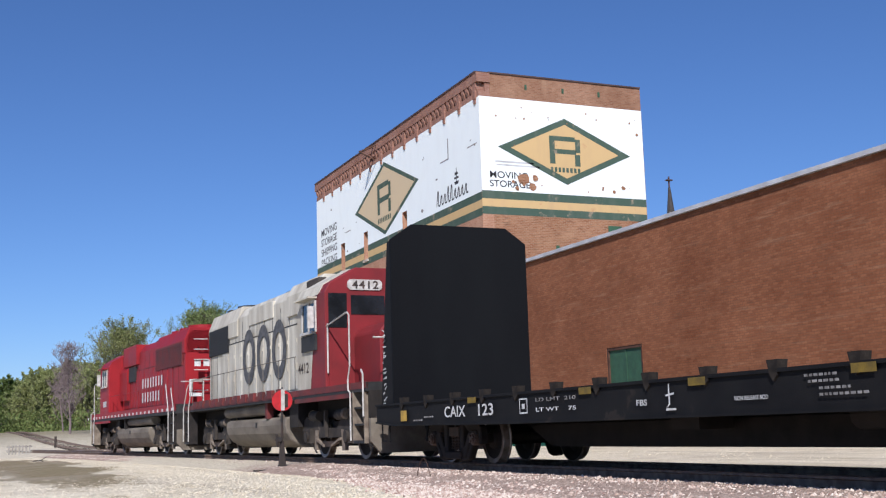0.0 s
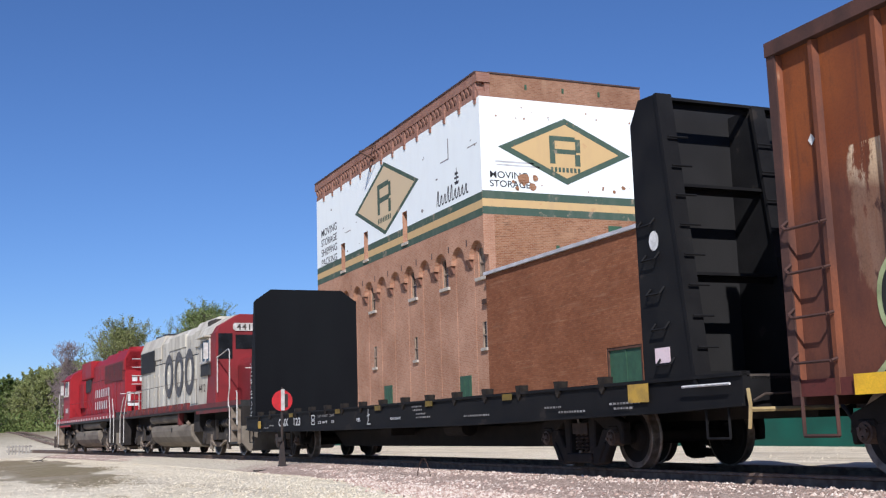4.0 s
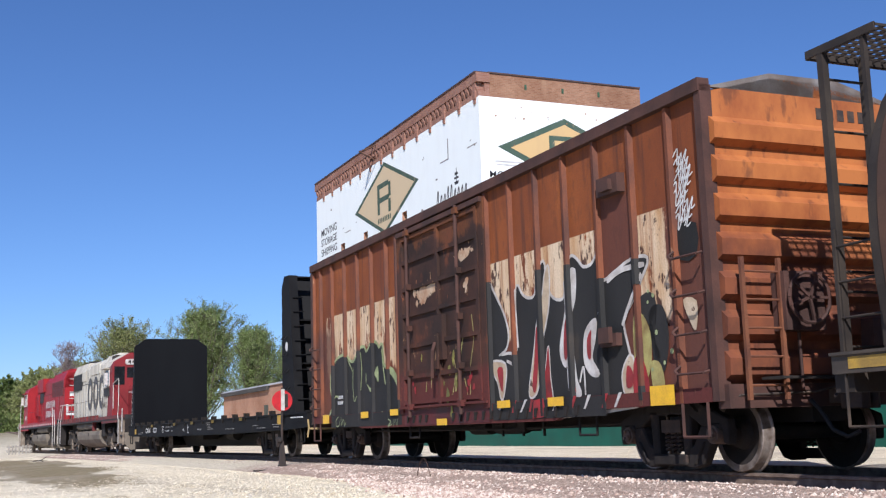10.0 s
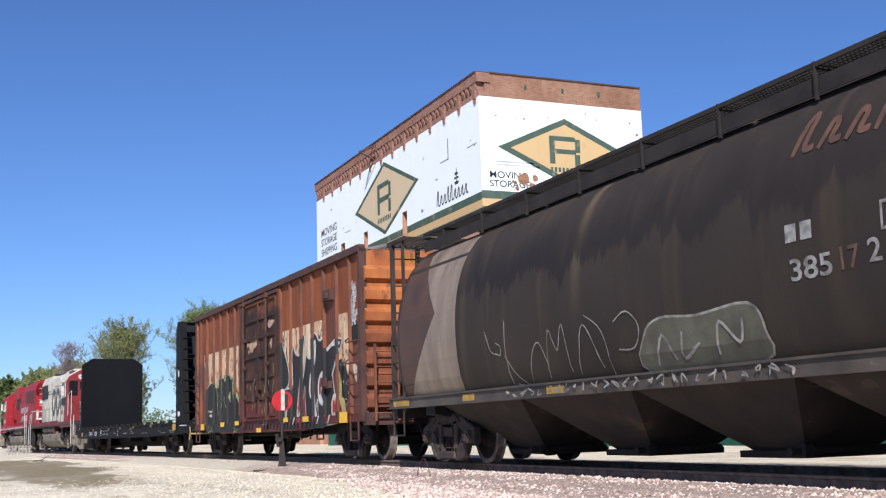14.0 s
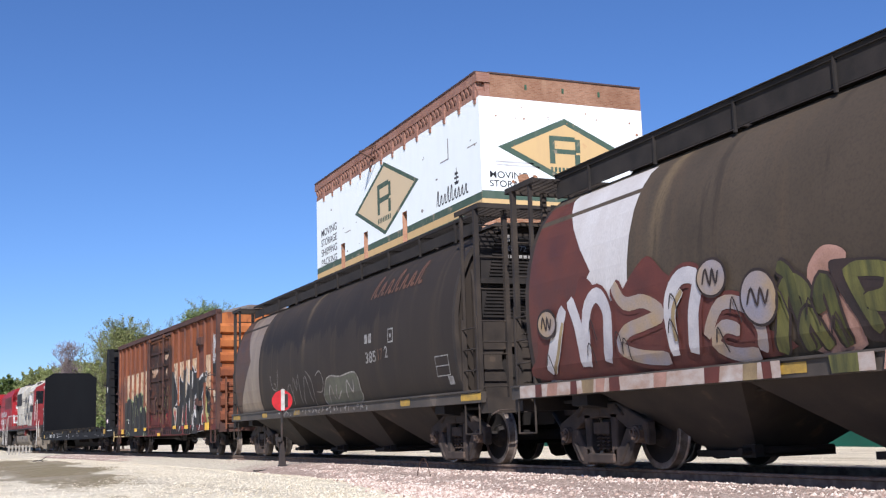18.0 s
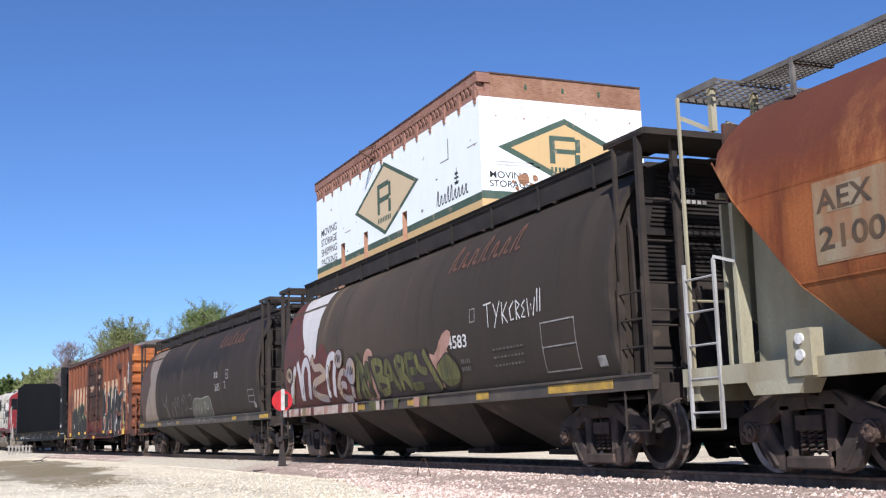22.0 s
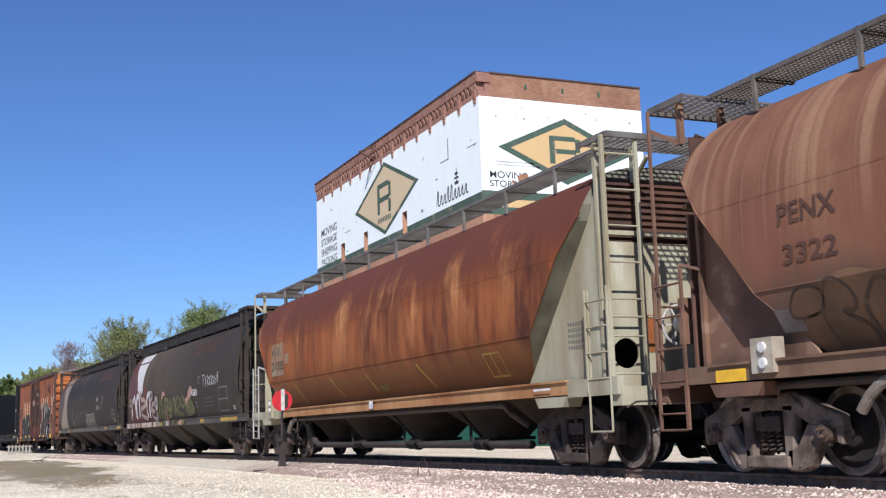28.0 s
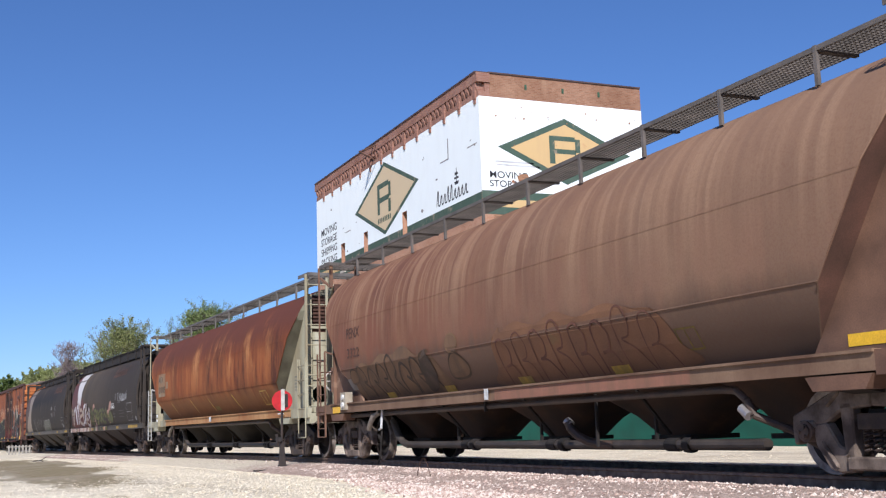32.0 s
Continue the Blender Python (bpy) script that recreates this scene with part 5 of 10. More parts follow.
    def piece(outline, edge, fill, rim, lift=0.0, n=5, posts=True):
        """A filled paint shape with its rim; the posts carry the same paint."""
        o = bend(P(outline), n, True) if n else P(outline)
        layers = [(o, fill, 0.003)]
        if edge:
            layers.insert(0, (grow(o, rim), edge, 0.0))
        for poly, m, up in layers:
            side_decal("paint_rim" if m is edge else "paint_fill", [poly], face, m, v, 0.004 + lift + up, step=0)
            for x in ribs if posts and m is not edge else ():
                xx, zs = q(x) + 0.0013, []
                for (ax, az), (bx, bz) in zip(poly, poly[1:] + poly[:1]):
                    if (ax - xx) * (bx - xx) < 0:
                        zs.append(az + (bz - az) * (xx - ax) / (bx - ax))
                zs.sort()
                for a, b in zip(zs[::2], zs[1::2]):
                    k = 0.003 + lift + up
                    s = Shape().loft([[(xx + u, -(w + k), z) for u, w in ((-0.052 - k, 1.44), (-0.028 - k, 1.505), (0.028 + k, 1.505), (0.052 + k, 1.44))] for z in (a, b)], closed=False, caps=False)
                    part("post_paint", s, m, v)

    # first piece: low dark letters in one mass, pale green outline
    piece([(2.62, 0.82), (2.66, 1.2), (2.47, 1.5), (2.50, 1.85), (2.8, 2.1), (3.22, 2.19), (3.58, 2.15), (3.80, 2.04), (4.02, 2.02), (4.2, 2.14), (4.45, 2.26), (4.68, 2.27), (4.78, 2.17), (4.92, 2.2), (5.1, 2.32), (5.4, 2.30), (5.55, 2.19), (5.73, 2.24), (5.77, 1.96), (5.88, 1.80), (6.26, 1.72), (6.5, 1.52), (6.62, 1.2), (6.64, 0.82)], LIME, BLK, 0.06)
    for o in ([(5.88, 1.80), (6.28, 1.76), (6.62, 1.5), (6.77, 1.2), (6.80, 0.82), (6.58, 0.82), (6.59, 1.2), (6.48, 1.45), (6.24, 1.63)], [(3.37, 1.52), (3.49, 1.63), (3.57, 1.56), (3.60, 1.41), (3.48, 1.41)], [(5.28, 1.72), (5.50, 1.86), (5.51, 1.55), (5.40, 1.63)], [(4.83, 1.54), (5.0, 1.46), (5.21, 1.41), (5.17, 1.31), (5.0, 1.39)],
              [(5.91, 1.52), (6.14, 1.51), (6.10, 1.41), (5.94, 1.42)], [(3.38, 0.83), (3.46, 0.97), (3.52, 0.83)], [(4.70, 0.83), (4.82, 1.0), (4.92, 0.86), (5.0, 0.96), (5.06, 0.83)], [(5.62, 0.83), (5.68, 0.98), (5.74, 0.83)]):
        piece(o, None, LIME, 0, 0.004, 3, False)
    for path, w in (([(4.02, 1.92), (3.98, 1.66), (4.0, 1.39), (4.07, 1.21), (4.2, 1.31), (4.26, 1.23)], 0.03), ([(4.49, 2.2), (4.55, 1.85), (4.50, 1.55), (4.47, 1.42)], 0.04), ([(3.66, 2.1), (3.82, 1.98), (3.96, 1.84)], 0.03), ([(6.0, 1.74), (5.91, 1.48)], 0.035), ([(5.74, 2.18), (5.80, 1.86), (5.90, 1.5)], 0.045), ([(2.62, 1.24), (2.8, 1.36), (3.05, 1.34)], 0.04), ([(4.80, 1.75), (4.80, 1.55)], 0.03)):
        side_decal("graffiti", stroke(bend(P(path), 4), w), face, LIME, v, 0.016, step=0)
    tags = stroke(bend(P([(3.2, 0.92), (3.05, 0.84), (3.08, 0.72), (3.25, 0.74), (3.28, 0.82)])), 0.02) + stroke(bend(P([(3.4, 0.9), (3.42, 0.74), (3.55, 0.86), (3.6, 0.72), (3.7, 0.8)])), 0.02)
    tags += stroke(bend(P([(6.2, 0.82), (6.35, 0.76), (6.2, 0.68), (6.45, 0.72)])), 0.018) + stroke(P([(6.5, 0.82), (6.5, 0.68), (6.6, 0.8), (6.68, 0.68), (6.72, 0.8)]), 0.018)
    side_decal("graffiti", tags, lambda z: 1.50, LIME, v, 0.034, step=0)
    side_decal("paint_fill", [rect(q(2.62), q(6.85), 0.70, 0.955)], lambda z: 1.50, BLK, v, 0.004, step=0)
    # second piece: one tall dark mass edged in silver, with narrow red and white gaps
    piece([(10.55, 0.82), (10.46, 1.9), (10.47, 2.88), (10.60, 2.86), (10.76, 2.66), (11.08, 2.28), (11.2, 1.98), (11.12, 1.78), (10.86, 1.68), (11.2, 1.67), (11.50, 1.70), (11.52, 2.3), (11.56, 2.66), (11.72, 2.50), (11.93, 2.42), (12.12, 2.46), (12.22, 2.72), (12.40, 2.90), (12.47, 2.62), (12.57, 2.40), (12.76, 2.30), (12.96, 2.32), (13.05, 2.6), (13.18, 2.84),
           (13.33, 2.80), (13.5, 2.66), (13.72, 2.66), (13.9, 2.76), (13.98, 2.42), (14.28, 2.48), (14.66, 2.58), (15.02, 2.56), (14.86, 2.34), (14.65, 2.11), (14.42, 1.86), (14.5, 1.5), (14.6, 1.2), (14.62, 0.82)], SILV, BLK, 0.045, 0.0, 4)
    RAW = mat("scuffed_red_gap_paint", (0.34, 0.035, 0.040), (0.20, 0.03, 0.03), rough=0.7, scale=5)
    BONE = mat("flaking_cream_gap_paint", (0.60, 0.50, 0.36), (0.40, 0.30, 0.19), rough=0.75, scale=4, third=(0.12, 0.07, 0.05), third_at=0.60, amount=0.5)
    leaves = [([(12.45, 2.72), (12.56, 2.80), (12.52, 2.28), (12.27, 1.74), (12.12, 1.17), (11.94, 1.02), (11.84, 1.10), (12.03, 1.64), (12.17, 2.1), (12.35, 2.42)], 0.04, BONE, [(12.14, 2.0), (12.24, 1.8), (12.16, 1.5), (12.06, 1.1), (11.95, 1.15), (12.06, 1.6)]),
              ([(13.06, 2.58), (13.28, 2.66), (13.24, 2.27), (13.05, 1.98), (13.02, 1.54), (12.92, 1.40), (12.81, 1.57), (12.85, 1.78), (13.0, 2.14)], 0.04, SILV, [(12.99, 2.02), (13.04, 1.9), (13.0, 1.52), (12.92, 1.5), (12.92, 1.75)]),
              ([(13.76, 1.94), (13.50, 1.80), (13.44, 1.45), (13.58, 1.26), (13.78, 1.24), (13.62, 1.45), (13.72, 1.70)], 0.035, SILV, [(13.66, 1.82), (13.54, 1.70), (13.54, 1.48), (13.62, 1.45), (13.64, 1.66)]),
              ([(12.46, 1.70), (12.48, 1.26), (12.52, 0.86), (12.22, 0.86), (12.24, 1.16), (12.36, 1.40)], 0.03, REDP, None), ([(13.12, 1.62), (13.20, 1.2), (13.30, 1.0), (13.10, 0.98), (13.0, 1.10), (13.0, 1.4)], 0.035, SILV, [(13.08, 1.45), (13.12, 1.2), (13.2, 1.04), (13.08, 1.08)]),
              ([(10.53, 1.57), (10.80, 1.30), (10.92, 1.02), (11.03, 1.18), (11.08, 1.53)], 0.045, BONE, [(10.82, 1.46), (11.02, 1.48), (11.0, 1.2), (10.94, 1.14)]), ([(14.56, 1.42), (14.36, 1.22), (14.40, 0.96), (14.64, 0.96), (14.66, 1.2)], 0.04, BONE, [(14.48, 1.3), (14.44, 1.05), (14.58, 1.05), (14.6, 1.22)])]
    for o, rim, m, slit in leaves:
        piece(o, SILV, m, rim * 0.8, 0.005, 4, False)
        if slit:
            piece(slit, None, RAW, 0, 0.013, 3, False)
    white = stroke(bend(P([(11.50, 2.62), (11.52, 2.2), (11.55, 1.75)])), 0.045) + stroke(bend(P([(11.15, 1.58), (11.38, 1.48), (11.42, 1.2), (11.36, 0.86)])), 0.05) + stroke(bend(P([(13.0, 2.55), (13.02, 2.1), (12.96, 1.8)])), 0.05) + stroke(bend(P([(13.92, 2.72), (13.9, 2.2), (13.86, 2.0)])), 0.05) + stroke(bend(P([(13.3, 1.15), (13.42, 1.35), (13.44, 0.98)])), 0.04)
    white += stroke(bend(P([(10.45, 2.45), (10.43, 2.05)])), 0.04) + stroke(bend(P([(10.44, 2.0), (10.44, 1.8)])), 0.05) + stroke(bend(P([(14.1, 2.4), (14.45, 2.5), (14.98, 2.5)])), 0.07) + stroke(bend(P([(14.9, 2.4), (14.6, 2.05), (14.42, 1.80)])), 0.06)
    side_decal("graffiti", white, face, SILV, v, 0.014, step=0)
    piece([(14.66, 1.86), (14.84, 1.92), (15.02, 1.66), (15.0, 1.28), (14.84, 1.02), (14.72, 0.84), (14.64, 1.2)], None, YELP, 0, 0.004, 4, False)
    piece([(14.62, 1.3), (14.78, 1.42), (14.92, 1.16), (14.94, 0.84), (14.62, 0.82)], None, REDP, 0, 0.010, 4, False)
    piece([(15.0, 1.3), (15.2, 1.28), (15.26, 1.0), (15.04, 0.96)], None, YELP, 0, 0.008, 4, False)
    piece([(14.72, 2.02), (15.02, 2.16), (15.18, 1.98), (15.10, 1.6), (15.2, 1.38), (15.06, 1.3), (15.0, 1.75)], None, BLK, 0, 0.002, 4, False)
    piece([(15.70, 2.84), (16.06, 2.82), (16.04, 2.46), (15.72, 2.44)], None, BLK, 0, 0.002, 2, False)
    piece([(15.72, 1.98), (15.98, 1.94), (15.94, 1.62), (15.84, 1.70)], None, BONE, 0, 0.003, 3, False)
    piece([(15.0, 1.9), (15.3, 1.96), (15.4, 1.6), (15.28, 1.2), (15.12, 1.3)], None, BLK, 0, 0.002, 3, False)
    random.seed(8)
    bits = [[(q(x) + r * math.cos(2 * math.pi * k / 8), z + r * math.sin(2 * math.pi * k / 8)) for k in range(8)] for x, z, r in [(random.uniform(14.9, 15.45), random.uniform(1.2, 2.2), random.uniform(0.02, 0.045)) for _ in range(7)]]
    side_decal("graffiti", bits, face, LIME, v, 0.016, step=0)
    # slanted flashes along the lower edge
    flash = []
    for x in (10.9, 11.35, 11.62, 11.9, 12.6, 13.1, 13.45, 13.9, 14.2):
        w = random.uniform(0.06, 0.16)
        flash.append(P([(x, 0.80), (x + 0.05, 0.80), (x + 0.08 + w, 0.98), (x + w, 0.98)]))
    side_decal("graffiti", flash[::2], lambda z: 1.50, SILV, v, 0.012, step=0)
    side_decal("graffiti", [P([(12.0, 0.70), (12.4, 0.72), (12.35, 0.98), (12.05, 0.96)])] + flash[1::2], lambda z: 1.50, REDP, v, 0.010, step=0)
    side_decal("paint_fill", [rect(q(10.7), q(14.0), 0.70, 0.955)], lambda z: 1.50, BLK, v, 0.004, step=0)
    # scrawls
    tag = []
    for k in range(9):
        x, z = 15.66 + random.uniform(0, 0.14), 3.62 - 0.095 * k
        tag += stroke(bend(P([(x - 0.04, z + 0.04), (x + 0.06, z + 0.12), (x + 0.04, z - 0.07), (x + 0.14, z + 0.06), (x + 0.12, z - 0.08), (x + 0.24, z + 0.08), (x + 0.20, z - 0.05), (x + 0.28, z - 0.02)], ), 5), 0.020)
    side_decal("scrawl", tag, face, WHITE_MARK, v, 0.008, step=0)
    random.seed(5)
    door_marks = [P([(9.30, 1.2), (9.36, 1.2), (9.44, 1.6), (9.38, 1.62)]), P([(7.7, 2.98), (8.2, 3.08), (8.66, 3.13), (8.6, 3.02), (8.3, 2.92), (8.05, 2.84), (7.9, 2.95)]), P([(9.5, 3.45), (10.1, 3.5), (10.0, 3.36), (9.7, 3.30)]), P([(7.85, 2.85), (8.2, 2.88), (8.1, 2.78)])]
    for pts in ([(9.2, 1.15), (9.35, 1.5), (9.3, 1.75)], [(9.5, 1.3), (9.55, 1.7), (9.7, 2.1)], [(9.9, 1.1), (9.95, 1.6), (10.1, 2.0), (10.05, 2.4)], [(8.3, 1.3), (8.32, 1.55)], [(8.05, 1.25), (8.1, 1.42)], [(9.6, 0.95), (9.8, 1.1), (9.7, 1.4)]):
        side_decal("graffiti", stroke(bend(P(pts)), 0.024), lambda z: 1.50, YELP, v, 0.007, step=0)
    side_decal("graffiti", door_marks[:1], lambda z: 1.50, YELP, v, 0.006, step=0)
    flakes = []
    for cx, cz, w, h, m in ((8.2, 2.99, 0.62, 0.10, 16), (9.75, 3.42, 0.35, 0.08, 8), (7.95, 2.84, 0.2, 0.06, 5), (8.1, 3.02, 0.4, 0.02, 6), (9.9, 2.95, 0.12, 0.14, 5), (8.75, 1.85, 0.05, 0.3, 4)):
        for _ in range(m):
            x, z, r = random.gauss(cx, w * 0.5), random.gauss(cz, h * 0.5), random.uniform(0.03, 0.09)
            flakes.append([(q(x) + r * random.uniform(0.5, 1.3) * math.cos(k), z + r * random.uniform(0.4, 1.2) * math.sin(k)) for k in [2 * math.pi * i / 9 for i in range(9)]])
    door_marks += flakes
    side_decal("graffiti", [[(q(a) + r * random.uniform(0.6, 1.3) * math.cos(2 * math.pi * i / 7), b + 1.3 * r * random.uniform(0.6, 1.3) * math.sin(2 * math.pi * i / 7)) for i in range(7)] for a, b, r in ((7.55, 1.30, 0.06), (7.46, 1.42, 0.04), (9.86, 1.33, 0.06), (9.98, 1.44, 0.04), (10.05, 1.24, 0.05), (7.3, 1.24, 0.04), (9.93, 1.40, 0.05), (9.8, 1.22, 0.04))], lambda z: 1.50, REDP, v, 0.008, step=0)
    side_decal("graffiti", [[(q(a) + r * random.uniform(0.4, 1.3) * math.cos(2 * math.pi * i / 7), b + 2.2 * r * random.uniform(0.4, 1.3) * math.sin(2 * math.pi * i / 7)) for i in range(7)] for a, b, r in ((9.28, 1.78, 0.07), (9.10, 1.55, 0.06), (9.0, 1.16, 0.08), (9.36, 1.34, 0.05), (8.86, 1.36, 0.03), (9.55, 2.2, 0.04), (7.9, 1.86, 0.035), (8.1, 1.3, 0.025), (8.5, 1.62, 0.025), (9.15, 0.86, 0.06))], lambda z: 1.50, mat("olive_yellow_spray", (0.30, 0.28, 0.06), (0.12, 0.12, 0.04), rough=0.75, scale=6), v, 0.009, step=0)
    side_decal("old_paint", door_marks[1:], lambda z: 1.50, mat("cream_undercoat", (0.56, 0.43, 0.30), (0.40, 0.22, 0.12), rough=0.8, scale=7), v, 0.006, step=0)
    side_decal("paint_fill", [rect(q(7.0), q(10.55), 0.68, 1.0)], lambda z: 1.50, MARO, v, 0.003, step=0)
    ylw = [(2.11, 2.57, 0.79, 0.98), (4.66, 5.11, 0.86, 0.985), (6.32, 6.75, 0.875, 0.99), (8.56, 9.0, 0.66, 0.77), (10.92, 11.36, 0.88, 0.99), (12.52, 12.97, 0.86, 0.98), (15.06, 15.56, 0.79, 1.02)]
    side_decal("reflector", [rect(q(a), q(b), c, d) for a, b, c, d in ylw], lambda z: 1.53, YELLOW, v, 0.008, step=0)
    side_decal("placard", [[(q(1.72) + a, 3.30 + b) for a, b in ((0, -0.06), (0.05, 0), (0, 0.06), (-0.05, 0))]], face, WHITE_MARK, v, 0.006, step=0)
    bars = [rect(q(2.95 + 0.075 * k), q(2.95 + 0.075 * k + 0.05), z, z + 0.07) for k in range(5) for z in (1.30, 1.18)]
    side_decal("stencil", bars, face, WHITE_MARK, v, 0.012, step=0)
    # bars for the end's number
    s = Shape()
    for k in range(6):
        y = 0.15 + 0.16 * k
        s.box(x1 + 0.001, x1 + 0.006, y, y + 0.1, 4.08, 4.22)
    part("number_mark", s, BLACK_MARK, v)
    return v


box_car()


# ---- covered hoppers ----
def hopper_body(v, sec, xl, xr, material, parent_name="body", end_material=None):
    """Body sheet from a half section of (y, z, left inset, right inset), bottom to top, mirrored."""
    n = len(sec)
    xs = 18
    s = Shape()
    rings = []
    for side in (-1, 1):
        base = len(s.v)
        vs = []
        for i in range(xs + 1):
            for y, z, a, b in sec:
                u = i / xs
                vs.append((xl + a + (xr - b - xl - a) * u, side * y, z))
        s.add(vs, [(i * n + j, (i + 1) * n + j, (i + 1) * n + j + 1, i * n + j + 1) for i in range(xs) for j in range(n - 1)])
    m = (xs + 1) * n
    # ends and roof crown close the two halves
    for i in (0, xs):
        quads = [(i * n + j, i * n + j + 1, m + i * n + j + 1, m + i * n + j) for j in range(n - 1)]
        if end_material:
            used = sorted({k for f in quads for k in f})
            at = {k: j for j, k in enumerate(used)}
            part("slope_sheet", Shape().add([s.v[k] for k in used], [tuple(at[k] for k in f) for f in quads]), end_material, v)
        else:
            s.f += quads
    s.f += [(i * n + n - 1, (i + 1) * n + n - 1, m + (i + 1) * n + n - 1, m + i * n + n - 1) for i in range(xs)]
    s.f += [(i * n, (i + 1) * n, m + (i + 1) * n, m + i * n) for i in range(xs)]
    return part(parent_name, s, material, v, smooth=True)


def sec_surf(sec):
    def surf(z):
        for (y0, z0, *_), (y1, z1, *_) in zip(sec, sec[1:]):
            if z0 <= z <= z1:
                return y0 + (y1 - y0) * (z - z0) / (z1 - z0)
        return sec[0][0] if z < sec[0][1] else sec[-1][0]
    return surf


def running_boards(v, x0, x1, y0, y1, z, roof_z, material, posts, thick=0.045):
    b = part("running_board", grating(grating(Shape(), x0, x1, -y1, -y0, z, 0.06, 9), x0, x1, y0, y1, z, 0.10, 6), material, v, "open steel grating walkway")
    part("board_edge", Shape().box(x0, x1, -y1 - 0.012, -y1 + 0.004, z - 0.05, z + 0.005).box(x0, x1, y1 - 0.004, y1 + 0.012, z - 0.05, z + 0.005), material, b)
    for x in posts:
        for g in (-1, 1):
            part("bracket", Shape().box(x - thick, x + thick, g * (y1 - 0.02), g * (y1 + 0.02), roof_z - 0.04, z + 0.01).box(x - 0.03, x + 0.03, g * y0, g * y1, z - 0.06, z - 0.032), material, b)
    return b


def hatches(v, x0, x1, z, material):
    part("hatch_coaming", Shape().box(x0, x1, -0.30, 0.30, z - 0.25, z + 0.10), material, v)
    n = 5
    for i in range(n):
        a = x0 + (x1 - x0) * i / n
        part("hatch_cover", Shape().prism([(-0.36, z + 0.10), (-0.30, z + 0.17), (0.30, z + 0.17), (0.36, z + 0.10)], 0, a + 0.05, a + (x1 - x0) / n - 0.05), material, v)


def end_platform(v, xe, d, z, material, depth=0.75, width=1.45):
    """Grating platform at the roof's end with its rim."""
    a, b = sorted((xe, xe + d * depth))
    p = part("end_platform", grating(Shape(), a, b, -width, width, z, 0.085, 26), material, v)
    part("platform_rim", Shape().box(a, b, -width - 0.02, -width, z - 0.07, z + 0.01).box(a, b, width, width + 0.02, z - 0.07, z + 0.01).box(xe + d * depth - 0.02, xe + d * depth + 0.02, -width, width, z - 0.07, z + 0.01), material, p)
    return p


def end_set(v, x_sill, x_lad, d, top, material, bolster_x, rail=0.05, dark=None, low=None, rungs=9, short=False):
    """Corner ladders, grab rails, end sill, stirrups and handbrake gear at one end."""
    dark = dark or material
    if low:
        part("corner_post", Shape().bar((x_lad, -1.44, 0.98), (x_lad, -1.44, top), rail), material, v)
        ladder("ladder", v, low, "y", min(x_lad, x_lad - d * 0.55), max(x_lad, x_lad - d * 0.55), 0.50, 2.36, -1.50, 5, rail)
        part("ladder_arm", Shape().bar((x_lad - d * 0.55, -1.50, 2.38), (x_lad - d * 0.75, -1.36, 2.30), rail), low, v)
    else:
        ladder("ladder", v, material, "x", -1.46, -0.94, 0.98, top, x_lad, rungs, rail * (1.5 if rungs < 9 else 1.0))
        ladder("ladder", v, material, "y", min(x_lad, x_lad - d * 0.55), max(x_lad, x_lad - d * 0.55), 1.0, 2.35, -1.50, 4, rail * 0.8)
    if not low:
        part("corner_post", Shape().bar((x_lad - d * 0.55, -1.46, 1.0), (x_lad - d * 0.55, -1.46, 2.35 if short else top), rail), material, v)
    part("end_sill", Shape().box(min(x_sill, x_sill - d * 0.25), max(x_sill, x_sill - d * 0.25), -1.45, 1.45, 0.82, 1.06), material, v)
    part("stirrup", Shape().tube([(x_lad - d * 0.52, -1.50, 1.0), (x_lad - d * 0.52, -1.50, 0.50), (x_lad, -1.50, 0.50), (x_lad, -1.50, 1.0)], 0.016, 6), material, v)
    part("grab_rail", Shape().tube([(x_lad, -1.44, 1.95), (x_lad, 1.30, 1.95)], 0.016, 6), material, v)
    ladder("far_ladder", v, dark, "x", 0.95, 1.40, 0.98, top * 0.75, x_lad, 6, rail * 0.8)
    part("draft_sill", Shape().box(min(bolster_x, x_sill), max(bolster_x, x_sill), -0.28, 0.28, 0.62, 1.02), UNDER, v)
    part("bolster", Shape().prism([(-1.45, 1.0), (1.45, 1.0), (1.45, 0.85), (0.4, 0.70), (-0.4, 0.70), (-1.45, 0.85)], 0, bolster_x - 0.2, bolster_x + 0.2), UNDER, v)


